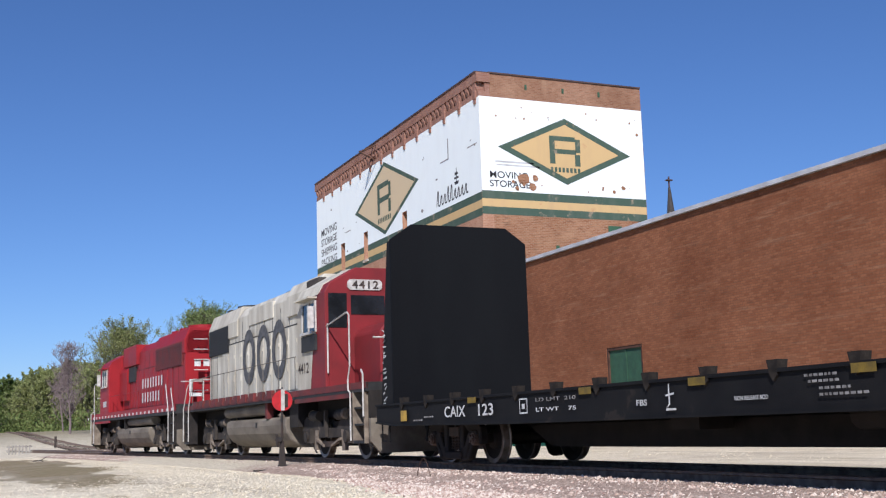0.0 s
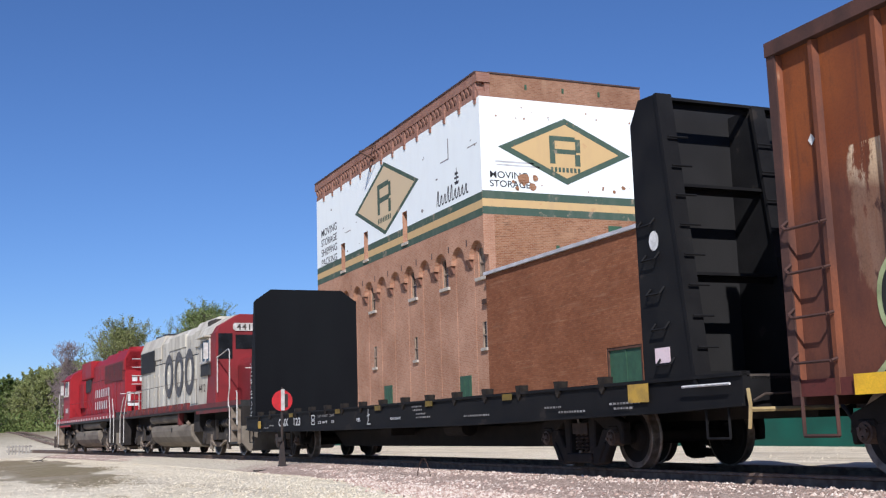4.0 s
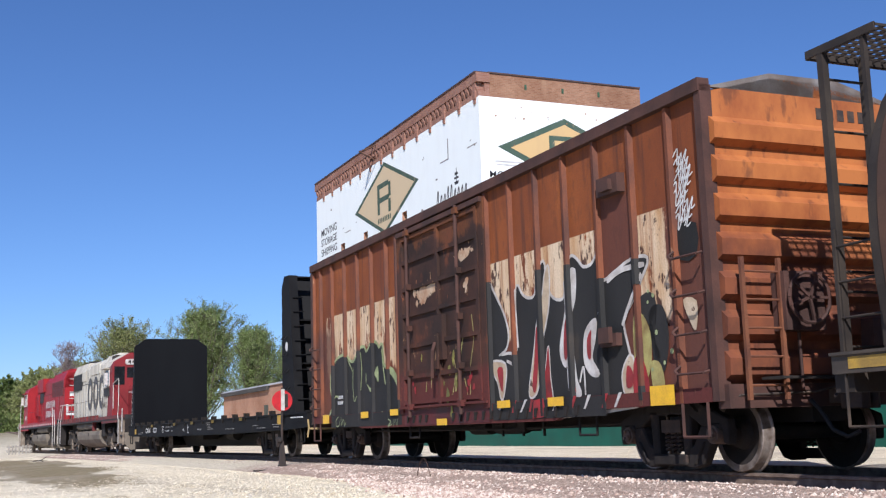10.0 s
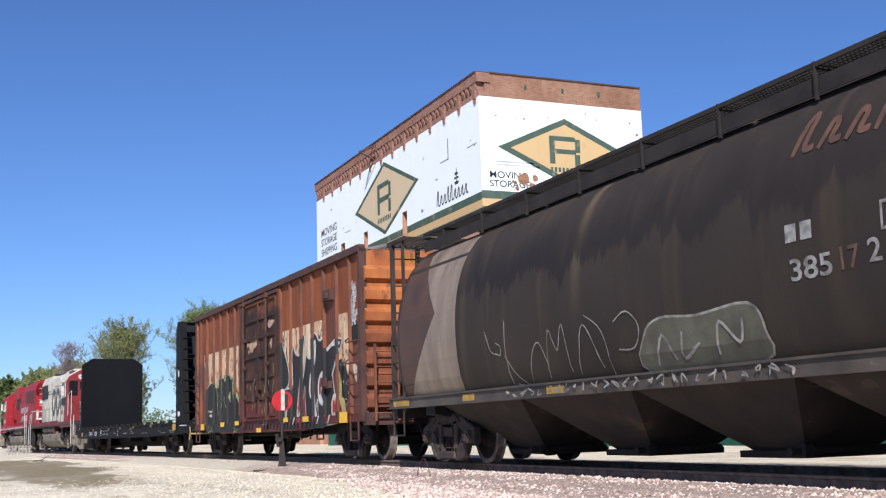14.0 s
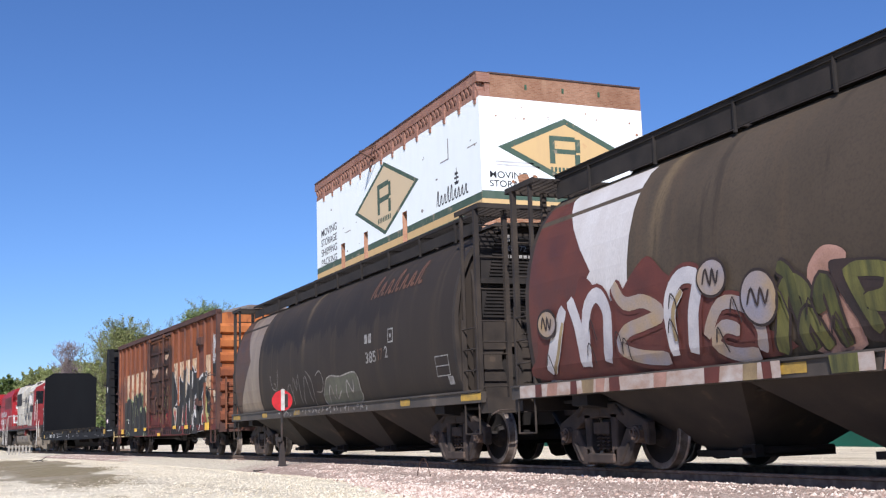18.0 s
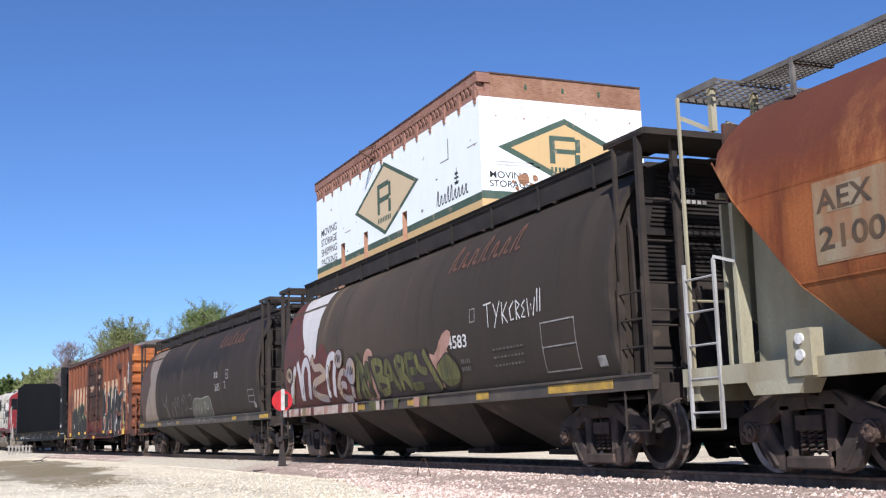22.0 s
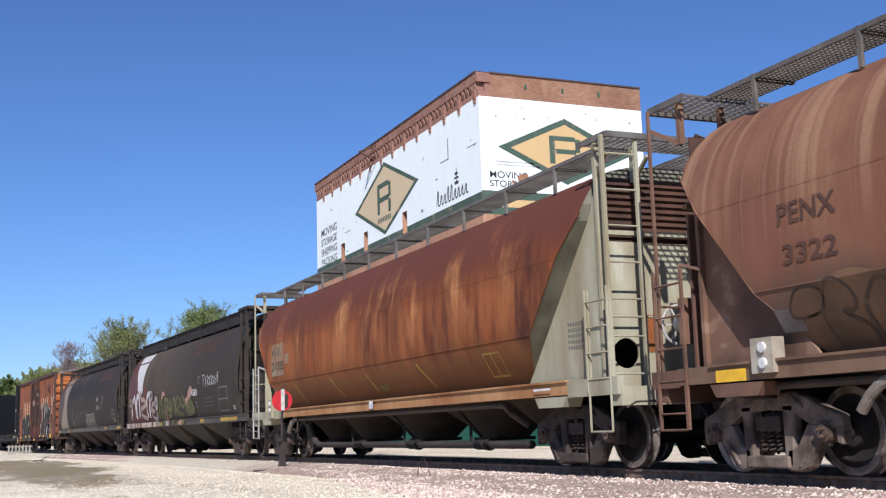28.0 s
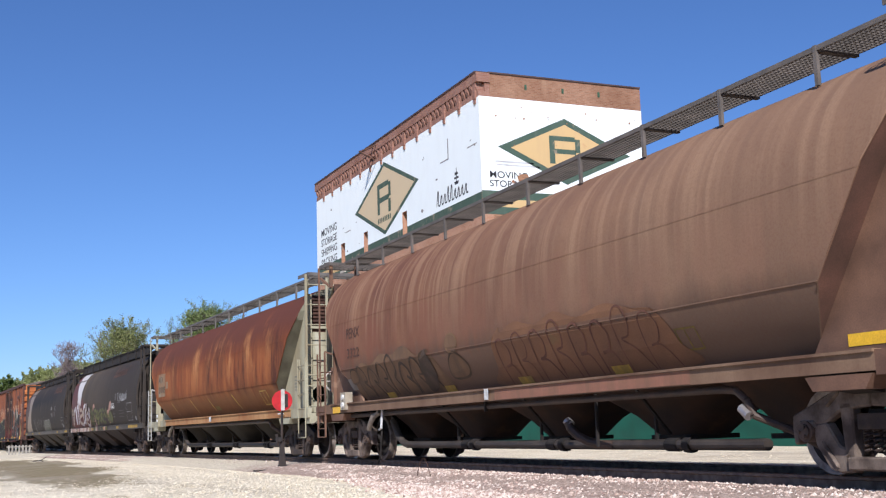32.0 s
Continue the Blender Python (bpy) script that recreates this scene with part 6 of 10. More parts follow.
def black_hopper(X0, x_left, x_right, word_rust, k):
    label = ("sooty black cylindrical covered hopper with a dull white end panel" if k == 0 else "black cylindrical covered hopper with white end panel and bright graffiti")
    v = vehicle("covered_hopper", label, X0, 6.42)
    q = lambda x: x - X0
    xl, xr = q(x_left), q(x_right)

    g = Graph("sooty_hopper_paint" if k == 0 else "black_hopper_paint", 0.72, 0.22)
    big, drip = g.noise(0.7, 6), g.noise(1.3, 7, (1.6, 1, 0.12))
    col = g.mix(g.step(big, 0.3, 0.7), (0.028, 0.022, 0.017) if k == 0 else (0.054, 0.042, 0.030), (0.044, 0.034, 0.025) if k == 0 else (0.090, 0.069, 0.048))
    col = g.mix(g.math("MULTIPLY", g.step(drip, 0.53, 0.72), 0.62), col, (0.085, 0.060, 0.036) if k == 0 else (0.098, 0.068, 0.041))
    soot = g.math("MULTIPLY", g.step(g.noise(0.9, 7, (1, 1, 0.35), (7, 0, 2)), 0.5, 0.7), g.step(g.z, 3.0, 1.4))
    col = g.mix(g.math("MULTIPLY", soot, 0.7), col, (0.060, 0.045, 0.028) if k == 0 else (0.075, 0.056, 0.034))
    streak = g.math("MULTIPLY", g.step(g.noise(1.0, 5, (1.5, 0.05, 0.07), (3 + 5 * k, 0, 0), 0.5), 0.60, 0.74), g.step(g.z, 1.9, 3.3))
    col = g.mix(g.math("MULTIPLY", streak, 0.55), col, (0.185, 0.135, 0.075))
    scuff = g.noise(1.0, 8, (3.0, 0.4, 0.35), (8, 0, 1 + k), 0.68)
    col = g.mix(g.math("MULTIPLY", g.step(scuff, 0.58, 0.66), 0.45), col, (0.022, 0.018, 0.015))
    col = g.mix(g.math("MULTIPLY", g.step(g.noise(30, 3), 0.45, 0.7), 0.3), col, (0.025, 0.022, 0.02))
    if k == 0:
        hang = g.math("ADD", g.z, g.math("MULTIPLY", g.noise(2.4, 6, (1, 0.01, 0.03), (2, 0, 0), 0.68), 1.7))
        tar = g.math("MULTIPLY", g.step(hang, 3.52, 3.60), g.step(hang, 4.35, 3.80))
        tar = g.math("MULTIPLY", tar, g.math("MULTIPLY", g.step(g.x, -5.2, -4.2), g.step(g.x, 5.5, 4.0)))
        col = g.mix(g.math("MULTIPLY", tar, 0.75), col, (0.014, 0.012, 0.012))
    side = g.step(g.math("ADD", g.x, g.math("MULTIPLY", g.math("SUBTRACT", big, 0.5), 6.0)), -2.5, 3.5)
    col = g.mix(g.math("MULTIPLY", side, 0.45 if k == 0 else 0.72), col, (0.028, 0.022, 0.018))
    g.bump(g.noise(9, 4), 0.12, 0.01)
    PAINT = g.done(col)
    END = mat("sooty_end_sheet", (0.048, 0.037, 0.028), (0.024, 0.019, 0.016), rough=0.75, scale=2.5, third=(0.075, 0.055, 0.040))
    SILLM = mat("sooty_side_sill", (0.098, 0.080, 0.062), (0.050, 0.041, 0.033), rough=0.6, scale=2.2, third=(0.15, 0.12, 0.092))
    sec = [(1.46, 1.18, 0, 0), (1.545, 1.40, 0, 0), (1.60, 1.75, 0, 0), (1.625, 2.15, 0, 0), (1.615, 2.50, 0, 0), (1.565, 2.85, 0, 0), (1.47, 3.18, 0, 0), (1.34, 3.46, 0, 0), (1.17, 3.68, 0, 0), (0.95, 3.86, 0, 0), (0.62, 3.99, 0, 0), (0.30, 4.04, 0, 0)]
    surf = sec_surf(sec)
    hopper_body(v, sec, xl, xr, PAINT)
    # end rims and recessed sheets
    for xe, d in ((xl, -1), (xr, 1)):
        rim = [(y, z) for y, z, *_ in sec]
        loop = [(-y, z) for y, z in rim] + [(y, z) for y, z in reversed(rim)]
        inner = [(a * 0.955, 1.18 + (c - 1.18) * 0.965 + 0.03) for a, c in loop]
        s = Shape()
        n = len(loop)
        for e in (xe, xe + d * 0.10):
            s.v += [(e, *p) for p in loop] + [(e, *p) for p in inner]
        for i in range(n):
            j = (i + 1) % n
            s.f += [(i, j, 2 * n + j, 2 * n + i), (n + i, n + j, 3 * n + j, 3 * n + i), (2 * n + i, 2 * n + j, 3 * n + j, 3 * n + i)]
        part("end_rim", s, END, v)
        # end cavity: lower wall with its drop-shaped opening, ribbed upper sheet, slanted gussets
        for pts in ([(-1.25, 1.08), (-0.63, 1.08), (-0.63, 1.14), (-0.81, 1.6), (-0.81, 1.78), (-0.74, 1.88), (-0.62, 1.92), (-0.62, 2.38), (-1.25, 2.38)],
                    [(1.25, 1.08), (-0.628, 1.08), (-0.628, 1.14), (-0.45, 1.6), (-0.43, 1.78), (-0.50, 1.88), (-0.618, 1.92), (-0.618, 2.38), (1.25, 2.38)]):
            part("slope_sheet", Shape().prism(pts, 0, xe + d * 0.14, xe + d * 0.17), END, v)
        # dark plate behind the opening stands in for the cavity's shade
        part("cavity_shade", Shape().box(xe + d * 0.01, xe + d * 0.03, -1.25, 1.25, 1.1, 2.4), UNDER, v)
        part("upper_sheet", Shape().box(xe + d * 0.11, xe + d * 0.13, -1.12, 1.12, 2.38, 3.80), UNDER, v)
        for i in range(24):
            z = 2.40 + 0.058 * i
            part("end_slat", Shape().box(xe + d * 0.13, xe + d * 0.155, -1.12 + 0.012 * i, 1.12 - 0.012 * i, z, z + 0.026), UNDER, v)
        part("cross_beam", Shape().box(xe + d * 0.13, xe + d * 0.22, -1.2, 1.2, 2.96, 3.04), UNDER, v)
        for g2 in (-1, 1):
            part("gusset", Shape().prism([(0.10, 2.36), (0.30, 2.30), (0.02, 1.06), (-0.18, 1.06)] if g2 < 0 else [(0.80, 2.30), (0.98, 2.36), (1.16, 1.06), (0.98, 1.06)], 0, xe + d * 0.19, xe + d * 0.215), SILLM, v)
            part("web_plate", Shape().prism([(xe + d * 0.1, 1.1), (xe + d * 0.1, 3.2), (xe + d * 0.16, 3.0), (xe + d * 0.24, 1.1)], 1, g2 * 1.28 - 0.02, g2 * 1.28 + 0.02), END, v)
            part("stay", Shape().bar((xe + d * 0.70, g2 * 0.30, 1.05), (xe + d * 0.2, g2 * 0.34, 2.3), 0.07), END, v)
        if d > 0:
            text_part("end_number", "385172" if k == 0 else "34583", lambda u, h, xe=xe: (xe + 0.19, -0.70 + u, 3.52 + h), GREY_MARK, v, 0.13, 0.42)
            for i in range(7):
                part("end_stencil", Shape().box(xe + 0.186, xe + 0.192, -0.68 + 0.085 * i, -0.62 + 0.085 * i, 3.40, 3.45), GREY_MARK, v)
            for i in range(2):
                part("end_initial", Shape().box(xe + 0.186, xe + 0.192, -0.68 + 0.12 * i, -0.59 + 0.12 * i, 3.68, 3.79), GREY_MARK, v)
        end_set(v, xe + d * 0.88, xe + d * 0.68, d, 4.10, END, d * 6.42, rungs=6)
        end_platform(v, xe - d * 0.05, d, 4.16, END, 0.92, 1.48)
    if k == 1:
        part("roof_wing", Shape().box(xr - 0.02, xr + 0.80, -1.50, 1.50, 4.10, 4.13), END, v)
    running_boards(v, xl - 0.05, xr + 0.05, 0.50, 1.06, 4.22, 3.86, UNDER, [xl + 0.9 + 1.62 * i for i in range(9)], 0.014)
    part("board_skirt", Shape().box(xl - 0.05, xr + 0.05, -1.045, -1.03, 3.88, 4.19 if k else 4.07), UNDER, v)
    if k == 1:
        part("roof_fascia", Shape().box(xl - 0.05, xr + 0.05, -1.10, -0.5, 4.226, 4.235), END, v)
    hatches(v, xl + 0.8, xr - 0.8, 4.04, END)
    # side sill
    part("side_sill", Shape().box(xl - 0.82, xr + 0.82, -1.53, -1.44, 0.99, 1.19).box(xl - 0.82, xr + 0.82, -1.56, -1.44, 1.16, 1.19), SILLM, v)
    part("side_sill", Shape().box(xl - 0.82, xr + 0.82, 1.44, 1.53, 0.99, 1.19), SILLM, v)
    # four hoppers with slope sheets and gates
    span = (12.0) / 4
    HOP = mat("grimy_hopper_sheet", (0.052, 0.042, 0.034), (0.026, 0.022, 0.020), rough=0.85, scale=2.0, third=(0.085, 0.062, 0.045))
    for i in range(4):
        c = -6.0 + span * (i + 0.5)
        rings = [[(c - 1.45, -1.42, 1.0), (c + 1.45, -1.42, 1.0), (c + 1.45, 1.42, 1.0), (c - 1.45, 1.42, 1.0)],
                 [(c - 0.45, -0.48, 0.24), (c + 0.45, -0.48, 0.24), (c + 0.45, 0.48, 0.24), (c - 0.45, 0.48, 0.24)]]
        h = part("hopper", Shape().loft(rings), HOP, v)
        part("gate", Shape().box(c - 0.55, c + 0.55, -0.60, 0.60, 0.16, 0.24).tube([(c + 0.62, -0.85, 0.24), (c + 0.62, 0.5, 0.24)], 0.045, 8).box(c + 0.5, c + 0.72, -0.72, -0.6, 0.17, 0.31), UNDER, h)
    part("centre_sill", Shape().box(xl, xr, -0.2, 0.2, 0.80, 1.05), UNDER, v)
    part("train_line", Shape().tube([(xl, -1.1, 0.92), (xr, -1.1, 0.92)], 0.028, 6), UNDER, v)
    coupler(v, xl - 0.88, -1)
    coupler(v, xr + 0.88, 1)
    for x in (-6.42, 6.42):
        truck(v, x, 0.457, 1.78, TRUCK_CAST)
    # emblem at the left end: tinted end field and pale panel with a notch
    MAROON = mat("maroon_emblem_paint" if k else "sooty_maroon_paint", (0.098, 0.052, 0.031) if k == 0 else (0.118, 0.038, 0.025), (0.060, 0.034, 0.022) if k == 0 else (0.08, 0.03, 0.022), rough=0.6, scale=2)
    PALE = mat("dull_white_emblem_paint" if k == 0 else "white_emblem_paint", (0.33, 0.27, 0.195) if k == 0 else (0.62, 0.60, 0.58), (0.13, 0.082, 0.055) if k == 0 else (0.50, 0.46, 0.43), rough=0.5, scale=1.8, stretch=(1.6, 1, 0.25), amount=0.8)
    w = 2.55 if k == 0 else 2.6
    tip = (xl + w * 0.66, 2.55)
    side_decal("end_field", [[(xl + 0.02, 1.20), (xl + 0.30, 1.20), tip, (xl + 0.62, 3.72), (xl + 0.02, 3.72)]], surf, MAROON, v, 0.006)
    side_decal("emblem_panel", [[(xl + 0.62, 3.72), tip, (xl + w, 2.55), (xl + w, 3.78), (xl + 0.62, 3.78)], [tip, (xl + 0.30, 1.20), (xl + w, 1.20), (xl + w, 2.55)]], surf, PALE, v, 0.007)
    # numbers, panels, stencils
    if k == 0:
        side_text("car_number", "385", q(29.60), 1.92, 0.30, surf, GREY_MARK, v, 0.60)
        side_text("car_number", "17", q(30.26), 1.94, 0.30, surf, mat("rusted_numerals", (0.15, 0.085, 0.055), (0.08, 0.05, 0.035), rough=0.8, scale=6), v, 0.30)
        side_text("car_number", "2", q(30.66), 1.96, 0.30, surf, GREY_MARK, v, 0.17)
        side_decal("initial_mark", [rect(q(29.58), q(29.74), 2.30, 2.48), rect(q(29.80), q(29.96), 2.30, 2.48)], surf, GREY_MARK, v, 0.008)
        frame = [(33.0, 33.55, 1.47, 1.80)]
        side_decal("route_mark", [rect(q(30.85), q(31.12), 2.46, 2.49), rect(q(30.85), q(31.12), 2.22, 2.25), rect(q(30.85), q(30.88), 2.25, 2.46), rect(q(31.09), q(31.12), 2.25, 2.46), rect(q(30.95), q(31.03), 2.32, 2.39)], surf, GREY_MARK, v, 0.008)
    else:
        side_text("car_number", "34583", q(46.28), 1.90, 0.29, surf, WHITE_MARK, v, 0.95, slant=-0.02)
        frame = [(49.70, 50.65, 1.32, 2.0)]
        bars = []
        random.seed(6)
        for z in (1.50, 1.62, 1.74):
            x = 48.15
            while x < 49.1:
                d = random.uniform(0.04, 0.1)
                bars.append(rect(q(x), q(x + d), z, z + 0.032))
                x += d + 0.04
        bars += [rect(q(46.95 + 0.075 * i), q(47.0 + 0.075 * i), z, z + 0.07) for i in range(5) for z in (1.62, 1.50)]
        side_decal("stencil", bars, surf, mat("dim_stencil", (0.15, 0.14, 0.125), (0.07, 0.06, 0.05), rough=0.8, scale=10), v, 0.008)
        side_decal("route_mark", [rect(q(47.38), q(47.58), 2.44, 2.46), rect(q(47.38), q(47.58), 2.24, 2.26), rect(q(47.38), q(47.40), 2.26, 2.44), rect(q(47.56), q(47.58), 2.26, 2.44)], surf, GREY_MARK, v, 0.008)
    for a, b, c, d in frame:
        m = (c + d) / 2
        side_decal("consolidated_frame", [rect(q(a), q(b), d, d + 0.02), rect(q(a), q(b), c, c + 0.02), rect(q(a), q(a) + 0.02, c, d), rect(q(b) - 0.02, q(b), c, d), rect(q(a), q(b), m, m + 0.02)], surf, GREY_MARK, v, 0.008)
    # faded word near the roof: plain rust-coloured bars
    z0 = 3.18
    bars = []
    for i in range(7):
        u, tall = word_rust + 0.38 * i, 0.40 if i in (0, 3, 6) else 0.26
        bars += stroke(bend([(q(u), z0), (q(u + 0.13), z0 + tall), (q(u + 0.21), z0 + tall * 0.85), (q(u + 0.16), z0 + 0.06), (q(u + 0.30), z0 + 0.05)], 4), 0.075 if k == 0 else 0.06)
    side_decal("faded_word", bars, surf, mat("rusted_lettering", (0.175, 0.082, 0.052), (0.055, 0.036, 0.027), rough=0.8, scale=5, amount=1.0), v, 0.007)
    ys = [(18.35, 19.15), (21.5, 21.95), (24.35, 24.85), (31.2, 31.65), (33.85, 34.6)] if k == 0 else [(36.0, 36.85), (41.6, 42.1), (44.4, 44.9), (47.35, 47.8), (49.7, 51.4)]
    side_decal("reflector", [rect(q(a), q(b), 1.03, 1.14) for a, b in ys], lambda z: 1.53, YELLOW_OLD, v, 0.006, step=0)
    side_decal("placard", [rect(q(x_right - 0.35), q(x_right - 0.15), 1.32, 1.46)], surf, GREY_MARK, v, 0.008)
    return v, q, surf


def spray(v, q, surf, shapes, lift=0.010):
    for pts, m, rim_m, rim in shapes:
        o = bend([(q(a), b) for a, b in pts], 4, True)
        if rim_m:
            side_decal("paint_rim", [grow(o, rim)], surf, rim_m, v, lift, step=0.2)
        side_decal("paint_fill", [o], surf, m, v, lift + 0.004, step=0.2)


v1, q1, s1 = black_hopper(26.36, 18.95, 33.78, 29.6, 0)
CHALK = mat("chalky_white_spray", (0.40, 0.38, 0.34), (0.15, 0.13, 0.11), rough=0.75, scale=6)
tag = []
for path in ([(22.60, 2.05), (22.75, 1.75), (22.95, 1.68)], [(22.95, 1.85), (23.1, 1.78), (23.05, 1.66), (22.92, 1.7)], [(23.3, 2.15), (23.25, 1.7), (23.3, 1.15)], [(23.2, 1.65), (23.55, 1.3), (23.9, 1.15)], [(23.9, 1.2), (24.05, 1.6), (24.3, 1.75), (24.5, 1.4)],
             [(24.45, 1.25), (24.6, 1.9), (24.8, 1.6), (25.0, 1.95), (25.1, 1.3)], [(25.3, 1.25), (25.5, 1.85), (25.7, 1.75), (25.9, 1.3)], [(25.6, 2.0), (26.0, 1.75), (26.1, 1.2)], [(26.3, 1.85), (26.6, 1.95), (26.85, 1.75), (26.7, 1.5), (26.35, 1.5)], [(23.4, 1.22), (24.2, 1.12), (25.2, 1.15), (26.2, 1.1)]):
    tag += stroke(bend([(q1(a), b) for a, b in path], 4), 0.018)
side_decal("scrawl", tag, s1, CHALK, v1, 0.010, step=0.2)
TARP = mat("grey_green_spray", (0.13, 0.13, 0.09), (0.08, 0.075, 0.055), rough=0.7, scale=3)
spray(v1, q1, s1, [([(26.9, 1.2), (26.95, 1.62), (27.3, 1.78), (28.0, 1.74), (28.9, 1.78), (29.1, 1.5), (28.95, 1.2)], TARP, CHALK, 0.03)])
tag = []
for path in ([(27.1, 1.25), (27.3, 1.6), (27.5, 1.3)], [(27.7, 1.6), (27.65, 1.3), (28.0, 1.45)], [(28.3, 1.3), (28.4, 1.65), (28.7, 1.4), (28.8, 1.65)]):
    tag += stroke(bend([(q1(a), b) for a, b in path], 4), 0.04)
side_decal("scrawl", tag, s1, CHALK, v1, 0.018, step=0.2)
sill_tag = []
random.seed(21)
for i in range(26):
    x = 23.2 + 0.25 * i
    sill_tag += stroke(bend([(q1(x + random.uniform(-0.1, 0.1)), 1.02 + random.uniform(0, 0.13)) for _ in range(4)], 3), 0.022)
side_decal("scrawl", sill_tag, lambda z: 1.53, CHALK, v1, 0.035, step=0)

v2, q2, s2 = black_hopper(43.98, 36.55, 51.45, 46.3, 1)
PINKISH = mat("salmon_spray", (0.44, 0.26, 0.20), (0.30, 0.17, 0.12), rough=0.7, scale=4)
LILAC = mat("pale_grey_spray", (0.56, 0.54, 0.53), (0.26, 0.26, 0.33), rough=0.65, scale=2.0, third=(0.38, 0.27, 0.14), third_at=0.60, amount=0.8)
OCHRE = mat("ochre_spray", (0.34, 0.26, 0.13), (0.20, 0.14, 0.08), rough=0.7, scale=3)
MOSS = mat("moss_green_spray", (0.120, 0.120, 0.032), (0.034, 0.037, 0.018), rough=0.7, scale=3.0, amount=0.6, stretch=(3, 1, 0.5))
DUSK = mat("dark_brown_spray", (0.045, 0.030, 0.026), (0.03, 0.022, 0.02), rough=0.7, scale=3)
BURG = mat("maroon_brown_spray", (0.130, 0.038, 0.028), (0.085, 0.028, 0.022), rough=0.7, scale=2.5)
SILVER = mat("worn_silver_spray", (0.66, 0.64, 0.62), (0.36, 0.34, 0.37), rough=0.6, scale=2.2, third=(0.42, 0.28, 0.10), third_at=0.68, amount=0.8)
SILLPAINT = mat("mottled_sill_spray", (0.78, 0.77, 0.74), (0.55, 0.51, 0.47), rough=0.65, scale=2.6, third=(0.34, 0.22, 0.15), third_at=0.66, stretch=(1.6, 1, 2.5), amount=0.9)
GREEN = mat("olive_green_spray", (0.175, 0.165, 0.045), (0.050, 0.054, 0.024), rough=0.7, scale=3.0, amount=0.6, stretch=(3, 1, 0.5))


def ribbon(paths, w, m, edge, rim, lift, to=None):
    """Fat painted strokes: the edge colour first, then the fill."""
    v, q, surf = to or (v2, q2, s2)
    for k, path in enumerate(paths):
        c = bend([(q(a), b) for a, b in path], 4)
        side_decal("paint_rim", stroke(c, w + 2 * rim), surf, edge, v, lift + 0.0016 * k, step=0.2)
        side_decal("paint_fill", stroke(c, w), surf, m, v, lift + 0.003 + 0.0016 * k, step=0.2)


spray(v2, q2, s2, [([(36.75, 1.22), (36.72, 1.6), (36.84, 1.95), (37.1, 2.12), (37.35, 2.02), (37.55, 2.3), (37.8, 2.14), (38.02, 2.5), (38.3, 2.40), (38.5, 2.16), (38.9, 2.12), (39.2, 2.34), (39.6, 2.55), (39.95, 2.30), (40.2, 2.18), (40.6, 2.0), (41.0, 1.9), (41.4, 1.6), (41.7, 1.22)], BURG, None, 0),
                   ([(42.2, 1.24), (42.3, 1.9), (42.38, 2.08), (42.59, 2.2), (42.86, 2.09), (42.74, 1.8), (42.9, 1.24)], PINKISH, None, 0)])
bare = [(45.72, 1.30), (45.66, 1.72), (45.7, 1.88), (45.88, 1.84), (46.04, 1.94), (46.14, 2.06), (46.32, 2.18), (46.5, 2.22), (46.64, 2.16), (46.58, 2.0), (46.44, 1.90), (46.5, 1.80), (46.36, 1.74), (46.42, 1.58), (46.2, 1.42), (46.1, 1.28)]
side_decal("old_paint", [[(q2(a), b) for a, b in bare]], s2, PINKISH, v2, 0.012, step=0.2)
oval = lambda x, z, a, b: [(x + a * math.cos(2 * math.pi * i / 10), z + b * math.sin(2 * math.pi * i / 10)) for i in range(10)]


def wild(x0, x1, n, top, fills, edge, w, seed, lift):
    """Tangled fat strokes side by side, leaning and hooked, with dark rims."""
    r = random.Random(seed)
    for i in range(n):
        x = x0 + (x1 - x0) * (i + 0.5) / n
        h = top * r.uniform(0.8, 1.1)
        s = r.choice((-1, 1))
        k = r.uniform(0.10, 0.24)
        path = [(x - s * k * 0.6, 1.24), (x, 1.24 + 0.45 * (h - 1.24)), (x + s * k * 0.3, h - 0.12), (x + s * k, h), (x + s * k * 1.9, h - 0.16), (x + s * k * 1.7, h - 0.16 - r.uniform(0.1, 0.3))]
        if i % 3 == 1:
            path = path[:4]
        ribbon([path], w * r.uniform(0.75, 1.15), fills[i % len(fills)], edge, 0.035, lift + 0.0024 * (i % 9))


ribbon([[(36.95, 1.32), (37.25, 1.75), (37.58, 2.14)], [(37.74, 2.24), (37.92, 1.85), (37.94, 1.34)], [(38.02, 1.34), (38.16, 2.02), (38.44, 2.22), (38.66, 1.95), (38.52, 1.36)]], 0.20, SILVER, BURG, 0.05, 0.014)
ribbon([[(38.84, 2.30), (39.08, 2.04), (39.50, 2.02), (39.84, 1.84), (39.45, 1.76), (39.06, 1.70), (38.88, 1.52), (39.28, 1.38), (39.85, 1.32)]], 0.17, LILAC, BURG, 0.05, 0.020)
ribbon([[(39.98, 1.34), (40.0, 1.92), (40.26, 2.20), (40.58, 2.14), (40.46, 1.80), (40.34, 1.34)]], 0.19, SILVER, BURG, 0.05, 0.023)
ribbon([[(40.62, 1.50), (40.94, 1.82), (41.34, 1.76), (41.54, 1.50), (41.48, 1.28)], [(41.20, 1.52), (40.95, 1.58), (40.76, 1.42), (41.05, 1.28), (41.42, 1.26)]], 0.15, LILAC, BURG, 0.045, 0.026)
ribbon([[(37.1, 1.30), (37.32, 1.55), (37.55, 1.95)], [(40.06, 1.5), (40.1, 1.85), (40.3, 2.05)]], 0.07, OCHRE, SILVER, 0.01, 0.036)
